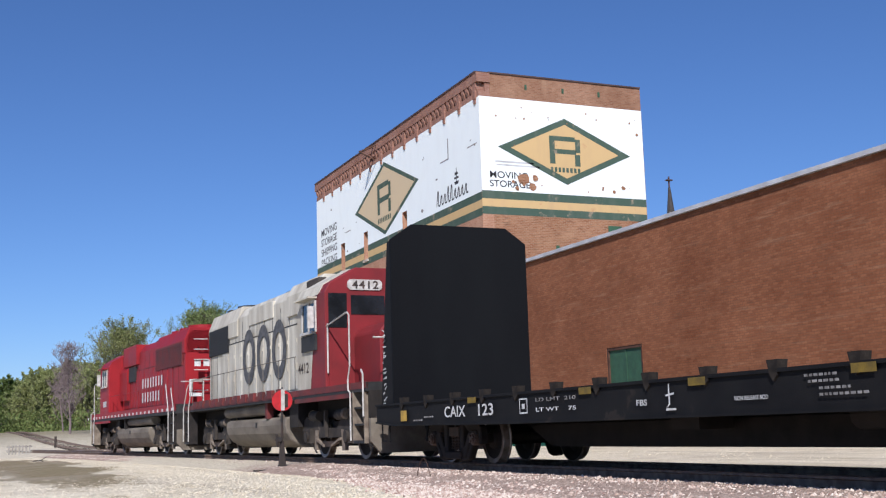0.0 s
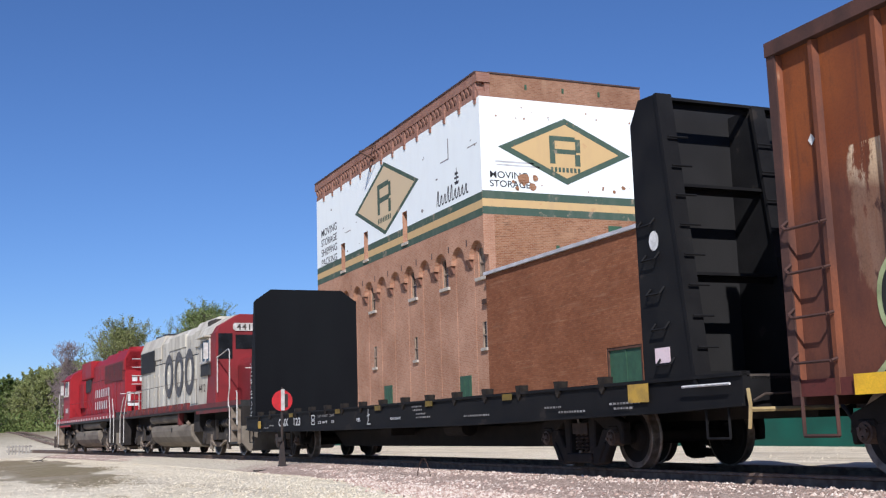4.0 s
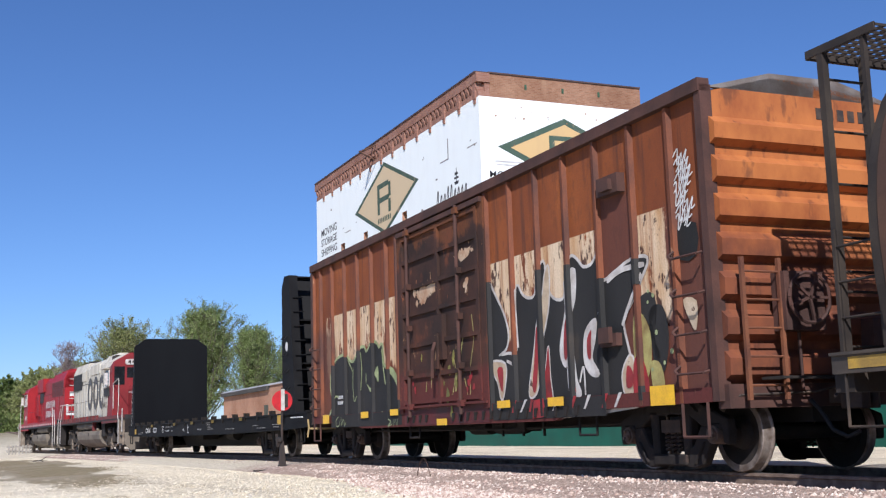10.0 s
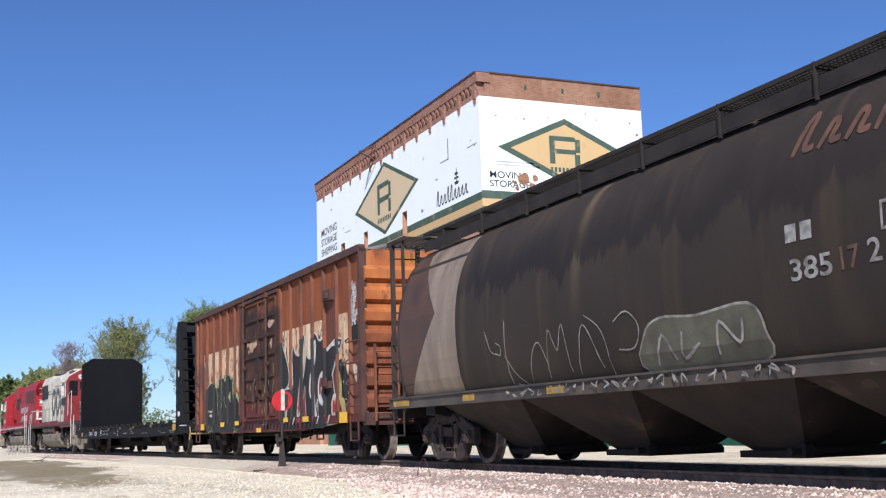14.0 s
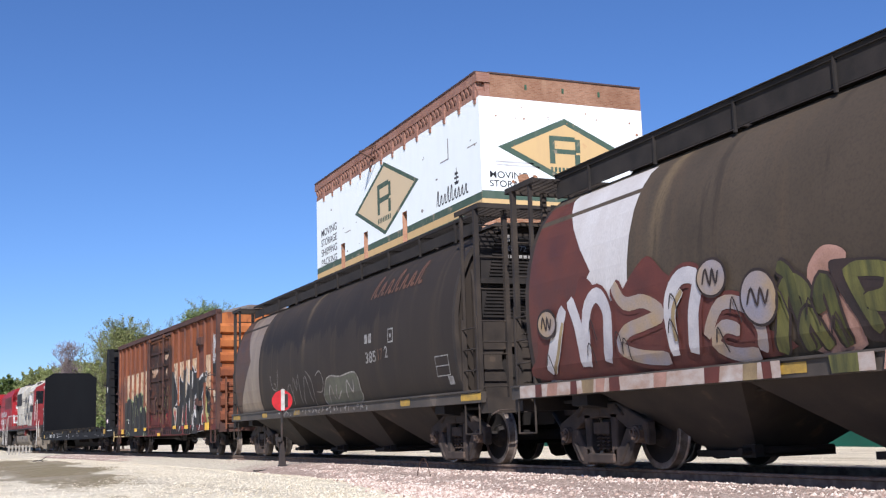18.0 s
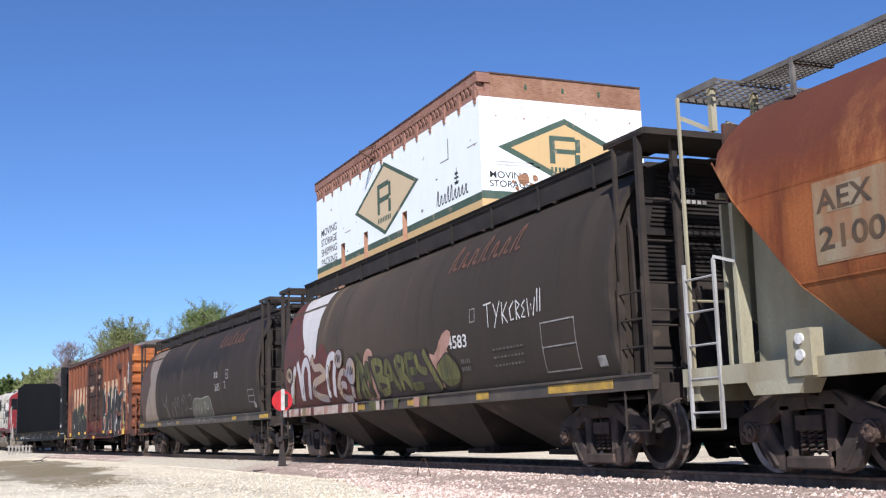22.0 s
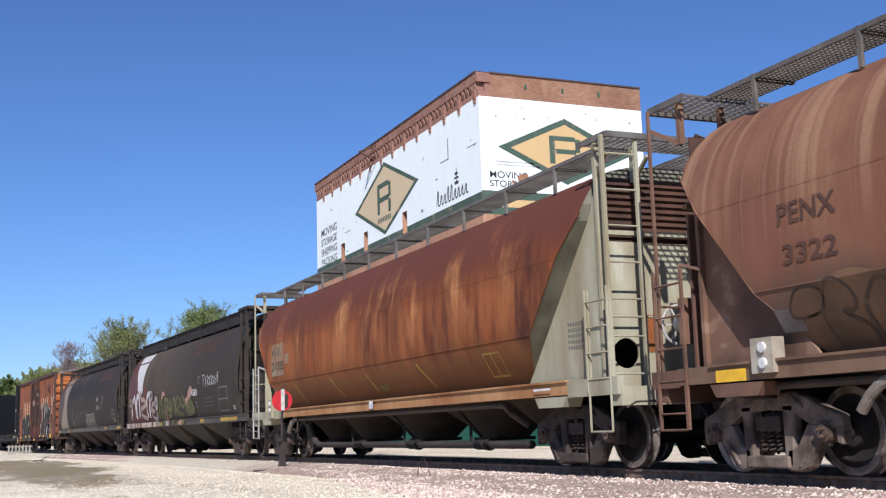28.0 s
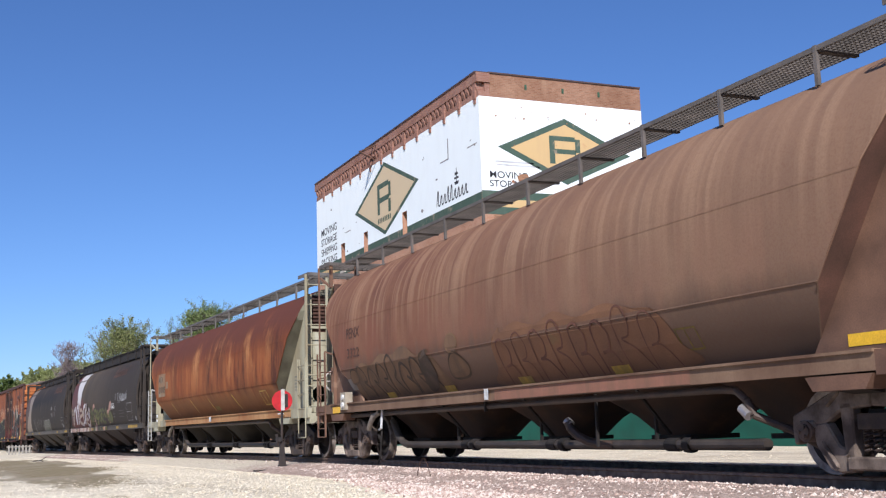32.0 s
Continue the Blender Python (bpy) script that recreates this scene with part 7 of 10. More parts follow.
spray(v2, q2, s2, [(oval(37.12, 1.97, 0.24, 0.17), LILAC, DUSK, 0.04), (oval(40.86, 2.12, 0.24, 0.19), LILAC, DUSK, 0.03), (oval(41.60, 1.82, 0.27, 0.27), LILAC, DUSK, 0.03)], 0.044)
for cx, cz, a in ((37.12, 1.97, 0.15), (40.86, 2.12, 0.15), (41.60, 1.82, 0.18)):
    side_decal("graffiti", stroke(bend([(q2(cx - a), cz - 0.06), (q2(cx - a * 0.5), cz + 0.10), (q2(cx - a * 0.1), cz - 0.08), (q2(cx + a * 0.3), cz + 0.09), (q2(cx + a * 0.6), cz - 0.07), (q2(cx + a), cz + 0.06)], 4), 0.03), s2, DUSK, v2, 0.056, step=0.2)
wild(41.75, 42.75, 4, 1.95, (GREEN, MOSS), DUSK, 0.16, 5, 0.016)
spray(v2, q2, s2, [([(42.62, 1.98), (42.8, 2.04), (43.34, 1.96), (43.84, 1.99), (44.42, 2.01), (44.9, 1.98), (45.46, 1.97), (45.8, 1.72), (46.05, 1.26), (45.28, 1.23), (43.16, 1.23), (42.88, 1.47)], DUSK, None, 0)], 0.018)
letters = [[[(42.85, 1.96), (42.98, 1.65), (43.14, 1.34)], [(42.89, 1.93), (43.33, 1.86), (43.30, 1.66), (43.02, 1.62)], [(43.05, 1.60), (43.55, 1.52), (43.58, 1.36), (43.19, 1.30)]],
           [[(43.52, 1.30), (43.52, 1.62), (43.62, 1.92)], [(43.64, 1.92), (43.90, 1.62), (44.16, 1.32)], [(43.58, 1.58), (43.86, 1.56)]],
           [[(44.06, 1.90), (44.22, 1.60), (44.33, 1.32)], [(44.10, 1.91), (44.40, 1.86), (44.44, 1.70), (44.23, 1.63)], [(44.28, 1.61), (44.55, 1.50), (44.74, 1.32)]],
           [[(44.58, 1.92), (44.68, 1.62), (44.76, 1.34)], [(44.58, 1.91), (45.00, 1.90)], [(44.70, 1.63), (45.08, 1.63)], [(44.78, 1.35), (45.28, 1.36)]],
           [[(45.05, 1.90), (45.20, 1.66), (45.54, 1.58)], [(45.43, 1.95), (45.74, 1.62), (46.02, 1.27)]]]
for i, strokes in enumerate(letters):
    ribbon(strokes, 0.145, (GREEN, MOSS)[i % 2], DUSK, 0.025, 0.024)
spray(v2, q2, s2, [([(45.97, 1.60), (46.2, 1.74), (46.42, 1.82), (46.6, 1.74), (46.80, 1.60), (46.82, 1.38), (46.5, 1.30), (46.2, 1.34)], GREEN, DUSK, 0.035)], 0.022)
lines = []
random.seed(31)
for i in range(14):
    x = random.uniform(36.9, 42.6)
    z = random.uniform(1.35, 1.9)
    lines += stroke(bend([(q2(x), z), (q2(x + 0.06), z + 0.16), (q2(x + 0.14), z + random.uniform(-0.06, 0.1)), (q2(x + 0.16), z - 0.12)], 3), 0.022)
side_decal("graffiti", lines, s2, DUSK, v2, 0.042, step=0.2)
word = []
x = 47.9
for path in ([(0, 0.22), (0.32, 0.24)], [(0.15, 0.24), (0.2, -0.1)], [(0.4, 0.22), (0.52, 0.05)], [(0.66, 0.24), (0.45, -0.12)], [(0.74, 0.22), (0.78, -0.08)], [(0.95, 0.2), (0.78, 0.05), (0.98, -0.08)], [(1.2, 0.2), (1.05, 0.1), (1.1, -0.05), (1.22, -0.04)],
             [(1.28, 0.2), (1.32, -0.06)], [(1.28, 0.2), (1.42, 0.14), (1.3, 0.06), (1.44, -0.05)], [(1.62, 0.18), (1.5, 0.12), (1.6, 0.06), (1.5, -0.03), (1.64, -0.04)], [(1.7, 0.2), (1.76, -0.04), (1.84, 0.12), (1.92, -0.04), (1.98, 0.2)], [(2.06, 0.3), (2.06, 0.0)], [(2.16, 0.3), (2.16, 0.0)]):
    word += stroke([(q2(x + a * 0.86), 2.22 + b * 1.1 - 0.02 * a) for a, b in path], 0.034)
side_decal("scrawl", word, s2, WHITE_MARK, v2, 0.010, step=0.2)
sill = []
for i in range(30):
    x, w = 36.2 + 0.33 * i, random.uniform(0.16, 0.36)
    sill.append([(q2(x), 1.0), (q2(x + w), 1.0), (q2(x + w + random.uniform(-0.03, 0.05)), 1.17), (q2(x + random.uniform(-0.03, 0.05)), 1.17)])
side_decal("paint_fill", [rect(q2(36.05), q2(41.75), 1.0, 1.17)] + sill[20:24:3], lambda z: 1.53, SILLPAINT, v2, 0.034, step=0)
side_decal("paint_fill", [[(a - 0.15 * (a - p[0][0]), b) for a, b in p] for p in sill[1:17:3]], lambda z: 1.53, BURG, v2, 0.036, step=0)
side_decal("paint_fill", sill[5:17:5], lambda z: 1.53, OCHRE, v2, 0.037, step=0)
side_decal("paint_fill", sill[19:30:4], lambda z: 1.53, GREEN, v2, 0.036, step=0)
side_decal("paint_fill", sill[21:30:5] + sill[2:12:4], lambda z: 1.53, PINKISH, v2, 0.038, step=0)


def rust_mat(name, base, deep, light, low, z_low, streak=0.55, spots=0.35, crown=None, ripple=0.35, dust=None, belly=None):
    """Rust that runs down in uneven tongues, darker at the crown and below the waist."""
    g = Graph(name, 0.78, 0.22)
    big, mid = g.noise(0.55, 6), g.noise(1.1, 8, (1, 1, 0.55), (2, 0, 4), 0.62)
    drip = g.noise(1.0, 8, (1.05, 1, 0.34), rough=0.66)
    drip2 = g.noise(1.0, 7, (4.5, 1, 0.35), (3, 0, 1), 0.62)
    col = g.mix(g.step(mid, 0.38, 0.62), deep, base)
    col = g.mix(g.math("MULTIPLY", g.step(big, 0.55, 0.7), 0.5), col, deep)
    tongue = g.math("MULTIPLY", g.step(drip, 0.53, 0.68), g.math("MULTIPLY", g.step(g.z, 1.7, 2.6), g.step(g.z, 3.95, 3.2)))
    col = g.mix(g.math("MULTIPLY", tongue, streak), col, light)
    col = g.mix(g.math("MULTIPLY", g.step(drip2, 0.54, 0.74), 0.38), col, deep)
    if belly:
        zone = g.math("MULTIPLY", g.step(g.math("ADD", g.z, g.math("MULTIPLY", g.math("SUBTRACT", drip, 0.5), 1.2)), 3.05, 2.6), g.step(g.noise(1.0, 7, (2.6, 1, 0.4), (5, 0, 9), 0.65), 0.38, 0.62))
        col = g.mix(g.math("MULTIPLY", zone, 0.8), col, belly)
    # sheet ripples: their light and shade painted as upright pale and dark bands
    wave = g.noise(1.0, 4, (5.5, 0.05, 0.10), (7, 0, 0), 0.55)
    col = g.mix(g.math("MULTIPLY", g.math("MULTIPLY", g.step(wave, 0.46, 0.60), g.step(g.z, 2.2, 3.0)), ripple), col, g.mix(0.55, col, light))
    groove = g.noise(1.0, 4, (4.2, 0.05, 0.10), (1, 0, 4), 0.55)
    col = g.mix(g.math("MULTIPLY", g.math("MULTIPLY", g.step(groove, 0.54, 0.66), g.step(g.z, 2.2, 3.0)), ripple), col, deep)
    if dust:
        col = g.mix(g.math("MULTIPLY", g.step(g.math("ADD", g.x, g.math("MULTIPLY", g.math("SUBTRACT", drip, 0.5), 7.0)), -4.0, 5.5), 0.5), col, dust)
    if crown:
        col = g.mix(g.math("MULTIPLY", g.step(g.math("ADD", g.z, g.math("MULTIPLY", g.math("SUBTRACT", mid, 0.5), 1.5)), 2.85, 3.4), g.math("SUBTRACT", 0.9, g.math("MULTIPLY", tongue, 0.75))), col, crown)
    col = g.mix(g.math("MULTIPLY", g.step(g.math("ADD", g.z, g.math("MULTIPLY", g.math("SUBTRACT", drip2, 0.5), 0.9)), z_low + 0.15, z_low - 0.2), 0.85), col, low)
    col = g.mix(g.math("MULTIPLY", g.step(g.noise(38, 4), 0.42, 0.72), spots), col, deep)
    g.bump(g.noise(16, 5), 0.25, 0.008)
    return g.done(col)


def flow_hopper(X0, x_left, x_right, k, slope_l, slope_r):
    label = ("orange-rusted covered hopper with pale beige end frames" if k == 0 else "faded brown covered hopper with rust streaks and old graffiti")
    v = vehicle("covered_hopper", label, X0, 7.55)
    q = lambda x: x - X0
    xl, xr = q(x_left), q(x_right)
    if k == 0:
        PAINT = rust_mat("orange_rust", (0.225, 0.060, 0.017), (0.078, 0.025, 0.013), (0.50, 0.235, 0.085), (0.20, 0.088, 0.030), 1.85, 0.95, 0.35, (0.100, 0.034, 0.021), 0.12, None, (0.335, 0.118, 0.035))
        FRAME = mat("weathered_beige_paint", (0.40, 0.385, 0.275), (0.28, 0.24, 0.15), rough=0.7, scale=1.6, third=(0.46, 0.44, 0.335), stretch=(1.5, 1.5, 0.4))
        # darker copy of the frame beige: slope sheets painted as shaded
        SHADE = mat("beige_slope_shade", (0.20, 0.19, 0.135), (0.11, 0.10, 0.07), rough=0.8, scale=2.0)
        SILLM = rust_mat("rusty_beige_sill", (0.44, 0.27, 0.12), (0.25, 0.105, 0.04), (0.50, 0.36, 0.20), (0.36, 0.18, 0.075), 1.02)
    else:
        PAINT = rust_mat("faded_brown_rust", (0.205, 0.102, 0.056), (0.128, 0.056, 0.034), (0.36, 0.220, 0.130), (0.135, 0.088, 0.060), 2.0, 0.35, 0.3, None, 0.85, (0.255, 0.175, 0.112), (0.195, 0.080, 0.048))
        FRAME = mat("faded_brown_frame", (0.19, 0.105, 0.065), (0.10, 0.055, 0.036), rough=0.75, scale=2.0, third=(0.25, 0.155, 0.10))
        # darker copy of the frame brown: shade on slope sheets and cross wall
        SHADE = mat("brown_end_shade", (0.16, 0.08, 0.055), (0.09, 0.05, 0.035), rough=0.8, scale=2.0)
        SILLM = rust_mat("dusty_brown_sill", (0.235, 0.155, 0.098), (0.125, 0.072, 0.045), (0.36, 0.28, 0.19), (0.19, 0.12, 0.075), 1.0, 0.8)
    GRATE = mat("grey_grating" if k == 0 else "brown_grating", (0.17, 0.16, 0.145) if k == 0 else (0.15, 0.13, 0.115), (0.09, 0.08, 0.07), rough=0.7)
    ins = lambda z: max(0.0, (3.42 - z)) * slope_l
    insr = lambda z: max(0.0, (3.42 - z)) * slope_r
    prof = [(1.16, 1.16), (1.385, 1.50), (1.59, 1.88), (1.61, 2.15), (1.61, 2.50), (1.60, 2.85), (1.565, 3.10), (1.50, 3.32), (1.40, 3.54), (1.26, 3.74), (1.08, 3.92), (0.85, 4.06), (0.55, 4.13), (0.25, 4.15)]
    sec = [(y, z, ins(z) + max(0, z - 3.42) * 0.25, insr(z) + max(0, z - 3.42) * 0.25) for y, z in prof]
    surf = sec_surf(sec)
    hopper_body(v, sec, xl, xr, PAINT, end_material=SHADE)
    # horizontal seams
    for z in (2.86, 1.885):
        y = surf(z)
        part("seam", Shape().bar((xl + ins(z) + 0.02, -y - 0.001, z), (xr - insr(z) - 0.02, -y - 0.001, z), 0.006 if z > 2 else 0.014, 0.016), PAINT, v)
    # trimmed edge of the side sheet along the end slope
    for xe, d, ins in ((xl, 1, ins), (xr, -1, insr)):
        part("edge_strip", Shape().bar((xe + d * ins(1.3), -surf(1.3) - 0.003, 1.3), (xe + d * ins(1.88), -1.595, 1.88), 0.014).bar((xe + d * ins(1.88), -1.595, 1.88), (xe + d * ins(2.9), -1.605, 2.9), 0.014).bar((xe + d * ins(2.9), -1.605, 2.9), (xe + d * 0.0, -1.47, 3.42), 0.014), PAINT, v)
    # rust brown darkened for the shade inside the end cavity
    SLAT = mat("shaded_rust_slat", (0.115, 0.055, 0.034), (0.06, 0.032, 0.024), rough=0.8, scale=2.5)
    for xe, d in ((xl, -1), (xr, 1)):
        # webs carrying the end: plates in the line of the side, a cross wall and the shear plate
        for g in (-1, 1):
            sl = slope_l if d < 0 else slope_r
            wo, wt = (-0.16, 2.95) if d < 0 else (0.20, 3.92)
            web = [(xe - d * 2.32 * sl, 1.10), (xe - d * 1.9 * sl, 1.52), (xe - d * max(0.02, (3.42 - wt) * sl), min(wt, 3.42)), (xe + d * wo, wt), (xe + d * (wo + 0.04), 1.10)]
            deep = 0.20 if k == 0 and d < 0 else 0.0
            part("end_web", Shape().prism(web, 1, g * (1.26 - deep), g * (1.30 - deep)), FRAME, v)
            part("web_flange", Shape().box(min(xe + d * wo, xe + d * (wo + 0.06)), max(xe + d * wo, xe + d * (wo + 0.06)), g * 1.20, g * 1.36, 1.10, wt), FRAME, v)
        wall = Shape()
        hy, hz, hr = -0.98, 1.51, 0.20
        wall_grid(wall, -1.26, 1.26, 1.08, 3.0, [(hy - hr, hy + hr, hz - hr, hz + hr)], lambda sh, a, b, c, e: sh.box(xe + d * 0.16, xe + d * 0.20, a, b, c, e))
        for a, b in ((1, 1), (1, -1), (-1, 1), (-1, -1)):
            arc = [(hy + a * hr * math.cos(math.pi * i / 12), hz + b * hr * math.sin(math.pi * i / 12)) for i in range(7)]
            for p, r in zip(arc, arc[1:]):
                wall.prism([p, r, (hy + a * hr, hz + b * hr)], 0, xe + d * 0.161, xe + d * 0.199)
        part("upper_sheet", Shape().box(xe + d * 0.02, xe + d * 0.06, -1.26, 1.26, 3.0, 3.9), SLAT, v)
        for i in range(9):
            part("end_slat", Shape().box(xe + d * 0.07, xe + d * 0.10, -1.2, 1.2, 3.08 + 0.09 * i, 3.12 + 0.09 * i), SLAT, v)
        if k == 0 and d > 0:
            part("rust_patch", Shape().box(xe + 0.201, xe + 0.204, -0.66, -0.40, 1.52, 2.02), PAINT, v, "orange rust patch")
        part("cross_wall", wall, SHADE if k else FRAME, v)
        part("stiffener", Shape().box(xe + d * 0.20, xe + d * 0.28, -1.24, 1.24, 3.08, 3.14), FRAME, v)
        x_lad = xe + d * 0.60
        part("shear_plate", Shape().box(min(xe - d * 2.0, xe + d * 0.75), max(xe - d * 2.0, xe + d * 0.75), -1.40, 1.40, 1.02, 1.06), UNDER, v)
        end_set(v, xe + d * 0.76, x_lad, d, 4.34, FRAME, d * 7.55, 0.034, low=None if d > 0 else FRAME if k else mat("silver_ladder_paint", (0.42, 0.42, 0.40), (0.30, 0.29, 0.27), rough=0.5), rungs=7, short=True)
        end_platform(v, xe - d * 0.10, d, 4.38, GRATE, 0.74, 1.40)
        for y in (-1.40, -0.75, 0.75, 1.40):
            part("platform_post", Shape().bar((xe + d * 0.16, y * 0.92, 3.84), (xe + d * 0.16, y * 0.92, 4.34), 0.07).bar((xe + d * 0.16, y * 0.92, 3.84), (x_lad, y, 4.10), 0.045), FRAME, v)
    running_boards(v, xl + 0.05, xr - 0.05, 0.46, 1.02, 4.40, 4.02, GRATE, [xl + 0.9 + 1.62 * i for i in range(10) if xl + 0.9 + 1.62 * i < xr], 0.026)
    part("trough_hatch", Shape().box(xl + 1, xr - 1, -0.28, 0.28, 4.12, 4.24), GRATE, v)
    # side sill with reflectors
    s = Shape()
    for g in (-1, 1):
        s = Shape().box(xl - 0.2 if k else -6.0, xr - 0.5, g * 1.42, g * 1.50, 1.00, 1.19).box(xl + 0.4 if k else -6.0, xr - 0.5, g * 1.40, g * 1.53, 1.17, 1.20)
        part("side_sill", s, SILLM, v)
        part("end_side_sill", Shape().box(xl - 0.75, -6.0 if k == 0 else xl - 0.2, g * 1.40, g * 1.50, 0.98, 1.18), FRAME, v)
        part("end_side_sill", Shape().box(xr - 0.5, xr + 0.75, g * 1.40, g * 1.50, 0.96, 1.19), FRAME, v)
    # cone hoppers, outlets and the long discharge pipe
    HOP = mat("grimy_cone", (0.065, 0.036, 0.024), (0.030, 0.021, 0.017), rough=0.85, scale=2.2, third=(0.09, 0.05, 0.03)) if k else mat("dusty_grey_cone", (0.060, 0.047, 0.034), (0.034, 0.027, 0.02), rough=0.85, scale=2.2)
    span = 3.12
    for c in (-5.6, -3.12, 0.0, 3.12, 5.6):
        c += 0.0 if k else -0.06
        end = abs(c) > 5
        rings = []
        for z, hx, hy, p in ((1.14, 1.12 if end else span / 2, 1.28, 1.0), (0.98, 0.86 if end else span / 2 - 0.14, 0.82, 1.0), (0.68, 0.62 if end else 0.84, 0.52, 0.85), (0.42, 0.44 if end else 0.47, 0.36, 0.6)):
            ring = []
            for j in range(16):
                a = 2 * math.pi * (j + 0.5) / 16
                cx, cy = math.cos(a), math.sin(a)
                m = max(abs(cx), abs(cy))
                ring.append((c + hx * (cx / m * p + cx * (1 - p)), hy * (cy / m * p + cy * (1 - p)), z))
            rings.append(ring)
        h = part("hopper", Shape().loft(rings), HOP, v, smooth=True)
        part("outlet", Shape().box(c - 0.46, c + 0.46, -0.38, 0.38, 0.37, 0.43), UNDER, h)
        if not end:
            part("valve", Shape().cyl((c + 0.55, -0.80, 0.315), (c + 0.80, -0.80, 0.315), 0.085, 12).cyl((c + 0.5, -0.4, 0.37), (c + 0.68, -0.80, 0.33), 0.05, 8), UNDER, h)
            part("pipe_collar", Shape().cyl((c + 0.95, -0.80, 0.315), (c + 1.08, -0.80, 0.315), 0.10, 12), UNDER, h)
            part("strut", Shape().bar((c + 0.5, -1.2, 1.0), (c + 0.35, -0.62, 0.44), 0.035), UNDER, h)
            part("pipe_post", Shape().bar((c + 0.3, -0.80, 0.66), (c + 0.3, -0.80, 0.30), 0.04), UNDER, h)
    part("discharge_pipe", Shape().tube([(-5.95, -0.85, 0.80), (-5.75, -0.82, 0.50), (-5.55, -0.80, 0.36), (-5.3, -0.80, 0.315), (5.6, -0.80, 0.315)], 0.068, 12), mat("pipe_grey", (0.068, 0.056, 0.047), (0.035, 0.029, 0.025), rough=0.6), v)
    PIPE = mat("dusty_pipe", (0.085, 0.056, 0.04), (0.04, 0.028, 0.022), rough=0.6)
    if k == 0:
        part("side_pipe", Shape().tube([(-5.5, -1.32, 0.93), (xr - 3.0, -1.32, 0.93), (xr - 2.75, -1.32, 0.91), (xr - 2.58, -1.32, 0.80), (xr - 2.4, -1.1, 0.6)], 0.045, 10), PIPE, v)
    else:
        part("side_pipe", Shape().tube([(xl + 1.2, -1.32, 0.93), (xr - 3.0, -1.32, 0.93), (xr - 2.75, -1.32, 0.91), (xr - 2.58, -1.32, 0.80), (xr - 2.50, -1.30, 0.64), (xr - 2.2, -1.0, 0.45), (xr - 2.0, -0.8, 0.27)], 0.045, 10), PIPE, v)
        part("pipe_cap", Shape().cyl((xr - 2.65, -1.34, 0.72), (xr - 2.52, -1.35, 0.63), 0.055, 10), mat("bright_cap", (0.55, 0.53, 0.50), (0.35, 0.32, 0.3), rough=0.35, metal=0.6), v)
        part("pipe_cap", Shape().cyl((xr - 6.9, -1.10, 0.66), (xr - 6.82, -1.07, 0.60), 0.06, 10), bpy.data.materials["bright_cap"], v)
        part("pipe_branch", Shape().tube([(xr - 6.86, -1.10, 0.64), (xr - 6.82, -1.08, 0.54), (xr - 6.72, -1.02, 0.44), (xr - 6.56, -0.95, 0.36), (xr - 6.35, -0.88, 0.32), (xr - 6.1, -0.82, 0.31)], 0.062, 10), PIPE, v)
        part("pipe_hanger", Shape().bar((xr - 5.9, -1.2, 1.0), (xr - 5.9, -1.2, 0.30), 0.035), UNDER, v)
        part("pipe_hanger", Shape().bar((xr - 9.0, -1.36, 1.05), (xr - 9.0, -1.36, 0.85), 0.05), UNDER, v)
    elbow = part("vent_pipe", Shape().tube([(-5.35, -1.36, 0.98), (-5.45, -1.38, 0.93), (-5.62, -1.40, 0.88), (-5.76, -1.40, 0.78), (-5.88, -1.40, 0.64)], 0.055, 10), mat("pale_elbow", (0.30, 0.27, 0.23), (0.15, 0.12, 0.09), rough=0.7), v)
    part("vent_clip", Shape().tube([(-5.10, -1.40, 1.0), (-5.12, -1.42, 0.66), (-5.28, -1.40, 0.62)], 0.024, 6), WHITE_MARK if k else PIPE, elbow)
    part("brake_hose", Shape().tube([(-5.18, -1.38, 0.66), (-5.2, -1.40, 0.35), (-5.3, -1.38, 0.1), (-5.5, -1.36, -0.02)], 0.02, 6), UNDER, elbow)
    # control box with two gauges near the left end
    gx = q(54.72 if k == 0 else 73.98)
    gb = part("gauge_box", Shape().box(gx, gx + 0.34, -1.56, -1.40, 1.0 if k == 0 else 1.06, 1.46 if k == 0 else 1.42), FRAME if k == 0 else mat("cream_box_paint", (0.46, 0.42, 0.33), (0.30, 0.25, 0.18), rough=0.7), v)
    for z in ((1.36, 1.20) if k == 0 else (1.32, 1.16)):
        part("gauge", Shape().cyl((gx + 0.20, -1.56, z), (gx + 0.20, -1.59, z), 0.055, 14), WHITE_MARK, gb)
    part("jack_pad", Shape().prism([(-0.45, 0.98), (-0.35, 0.84), (0.35, 0.84), (0.45, 0.98)], 1, -1.52, -1.25), FRAME, v).location.x = -7.55
    part("jack_pad", Shape().prism([(-0.45, 0.98), (-0.35, 0.84), (0.35, 0.84), (0.45, 0.98)], 1, -1.52, -1.25), FRAME, v).location.x = 7.55
    coupler(v, xl - 0.76, -1)
    coupler(v, xr + 0.76, 1)
    for x in (-7.55, 7.55):
        truck(v, x, 0.457, 1.78, TRUCK_RUST if k else TRUCK_CAST)
    if k:
        c = Vector((xl - 0.80, -1.03, 1.76))
        bw = Shape()
        pts = [c + Vector((0, 0.24 * math.cos(a), 0.24 * math.sin(a))) for a in [2 * math.pi * j / 18 for j in range(19)]]
        bw.tube(pts, 0.018, 6)
        for j in range(6):
            bw.bar(c, pts[3 * j], 0.025)
        bw.cyl(c, c + Vector((0.2, 0, 0)), 0.09)
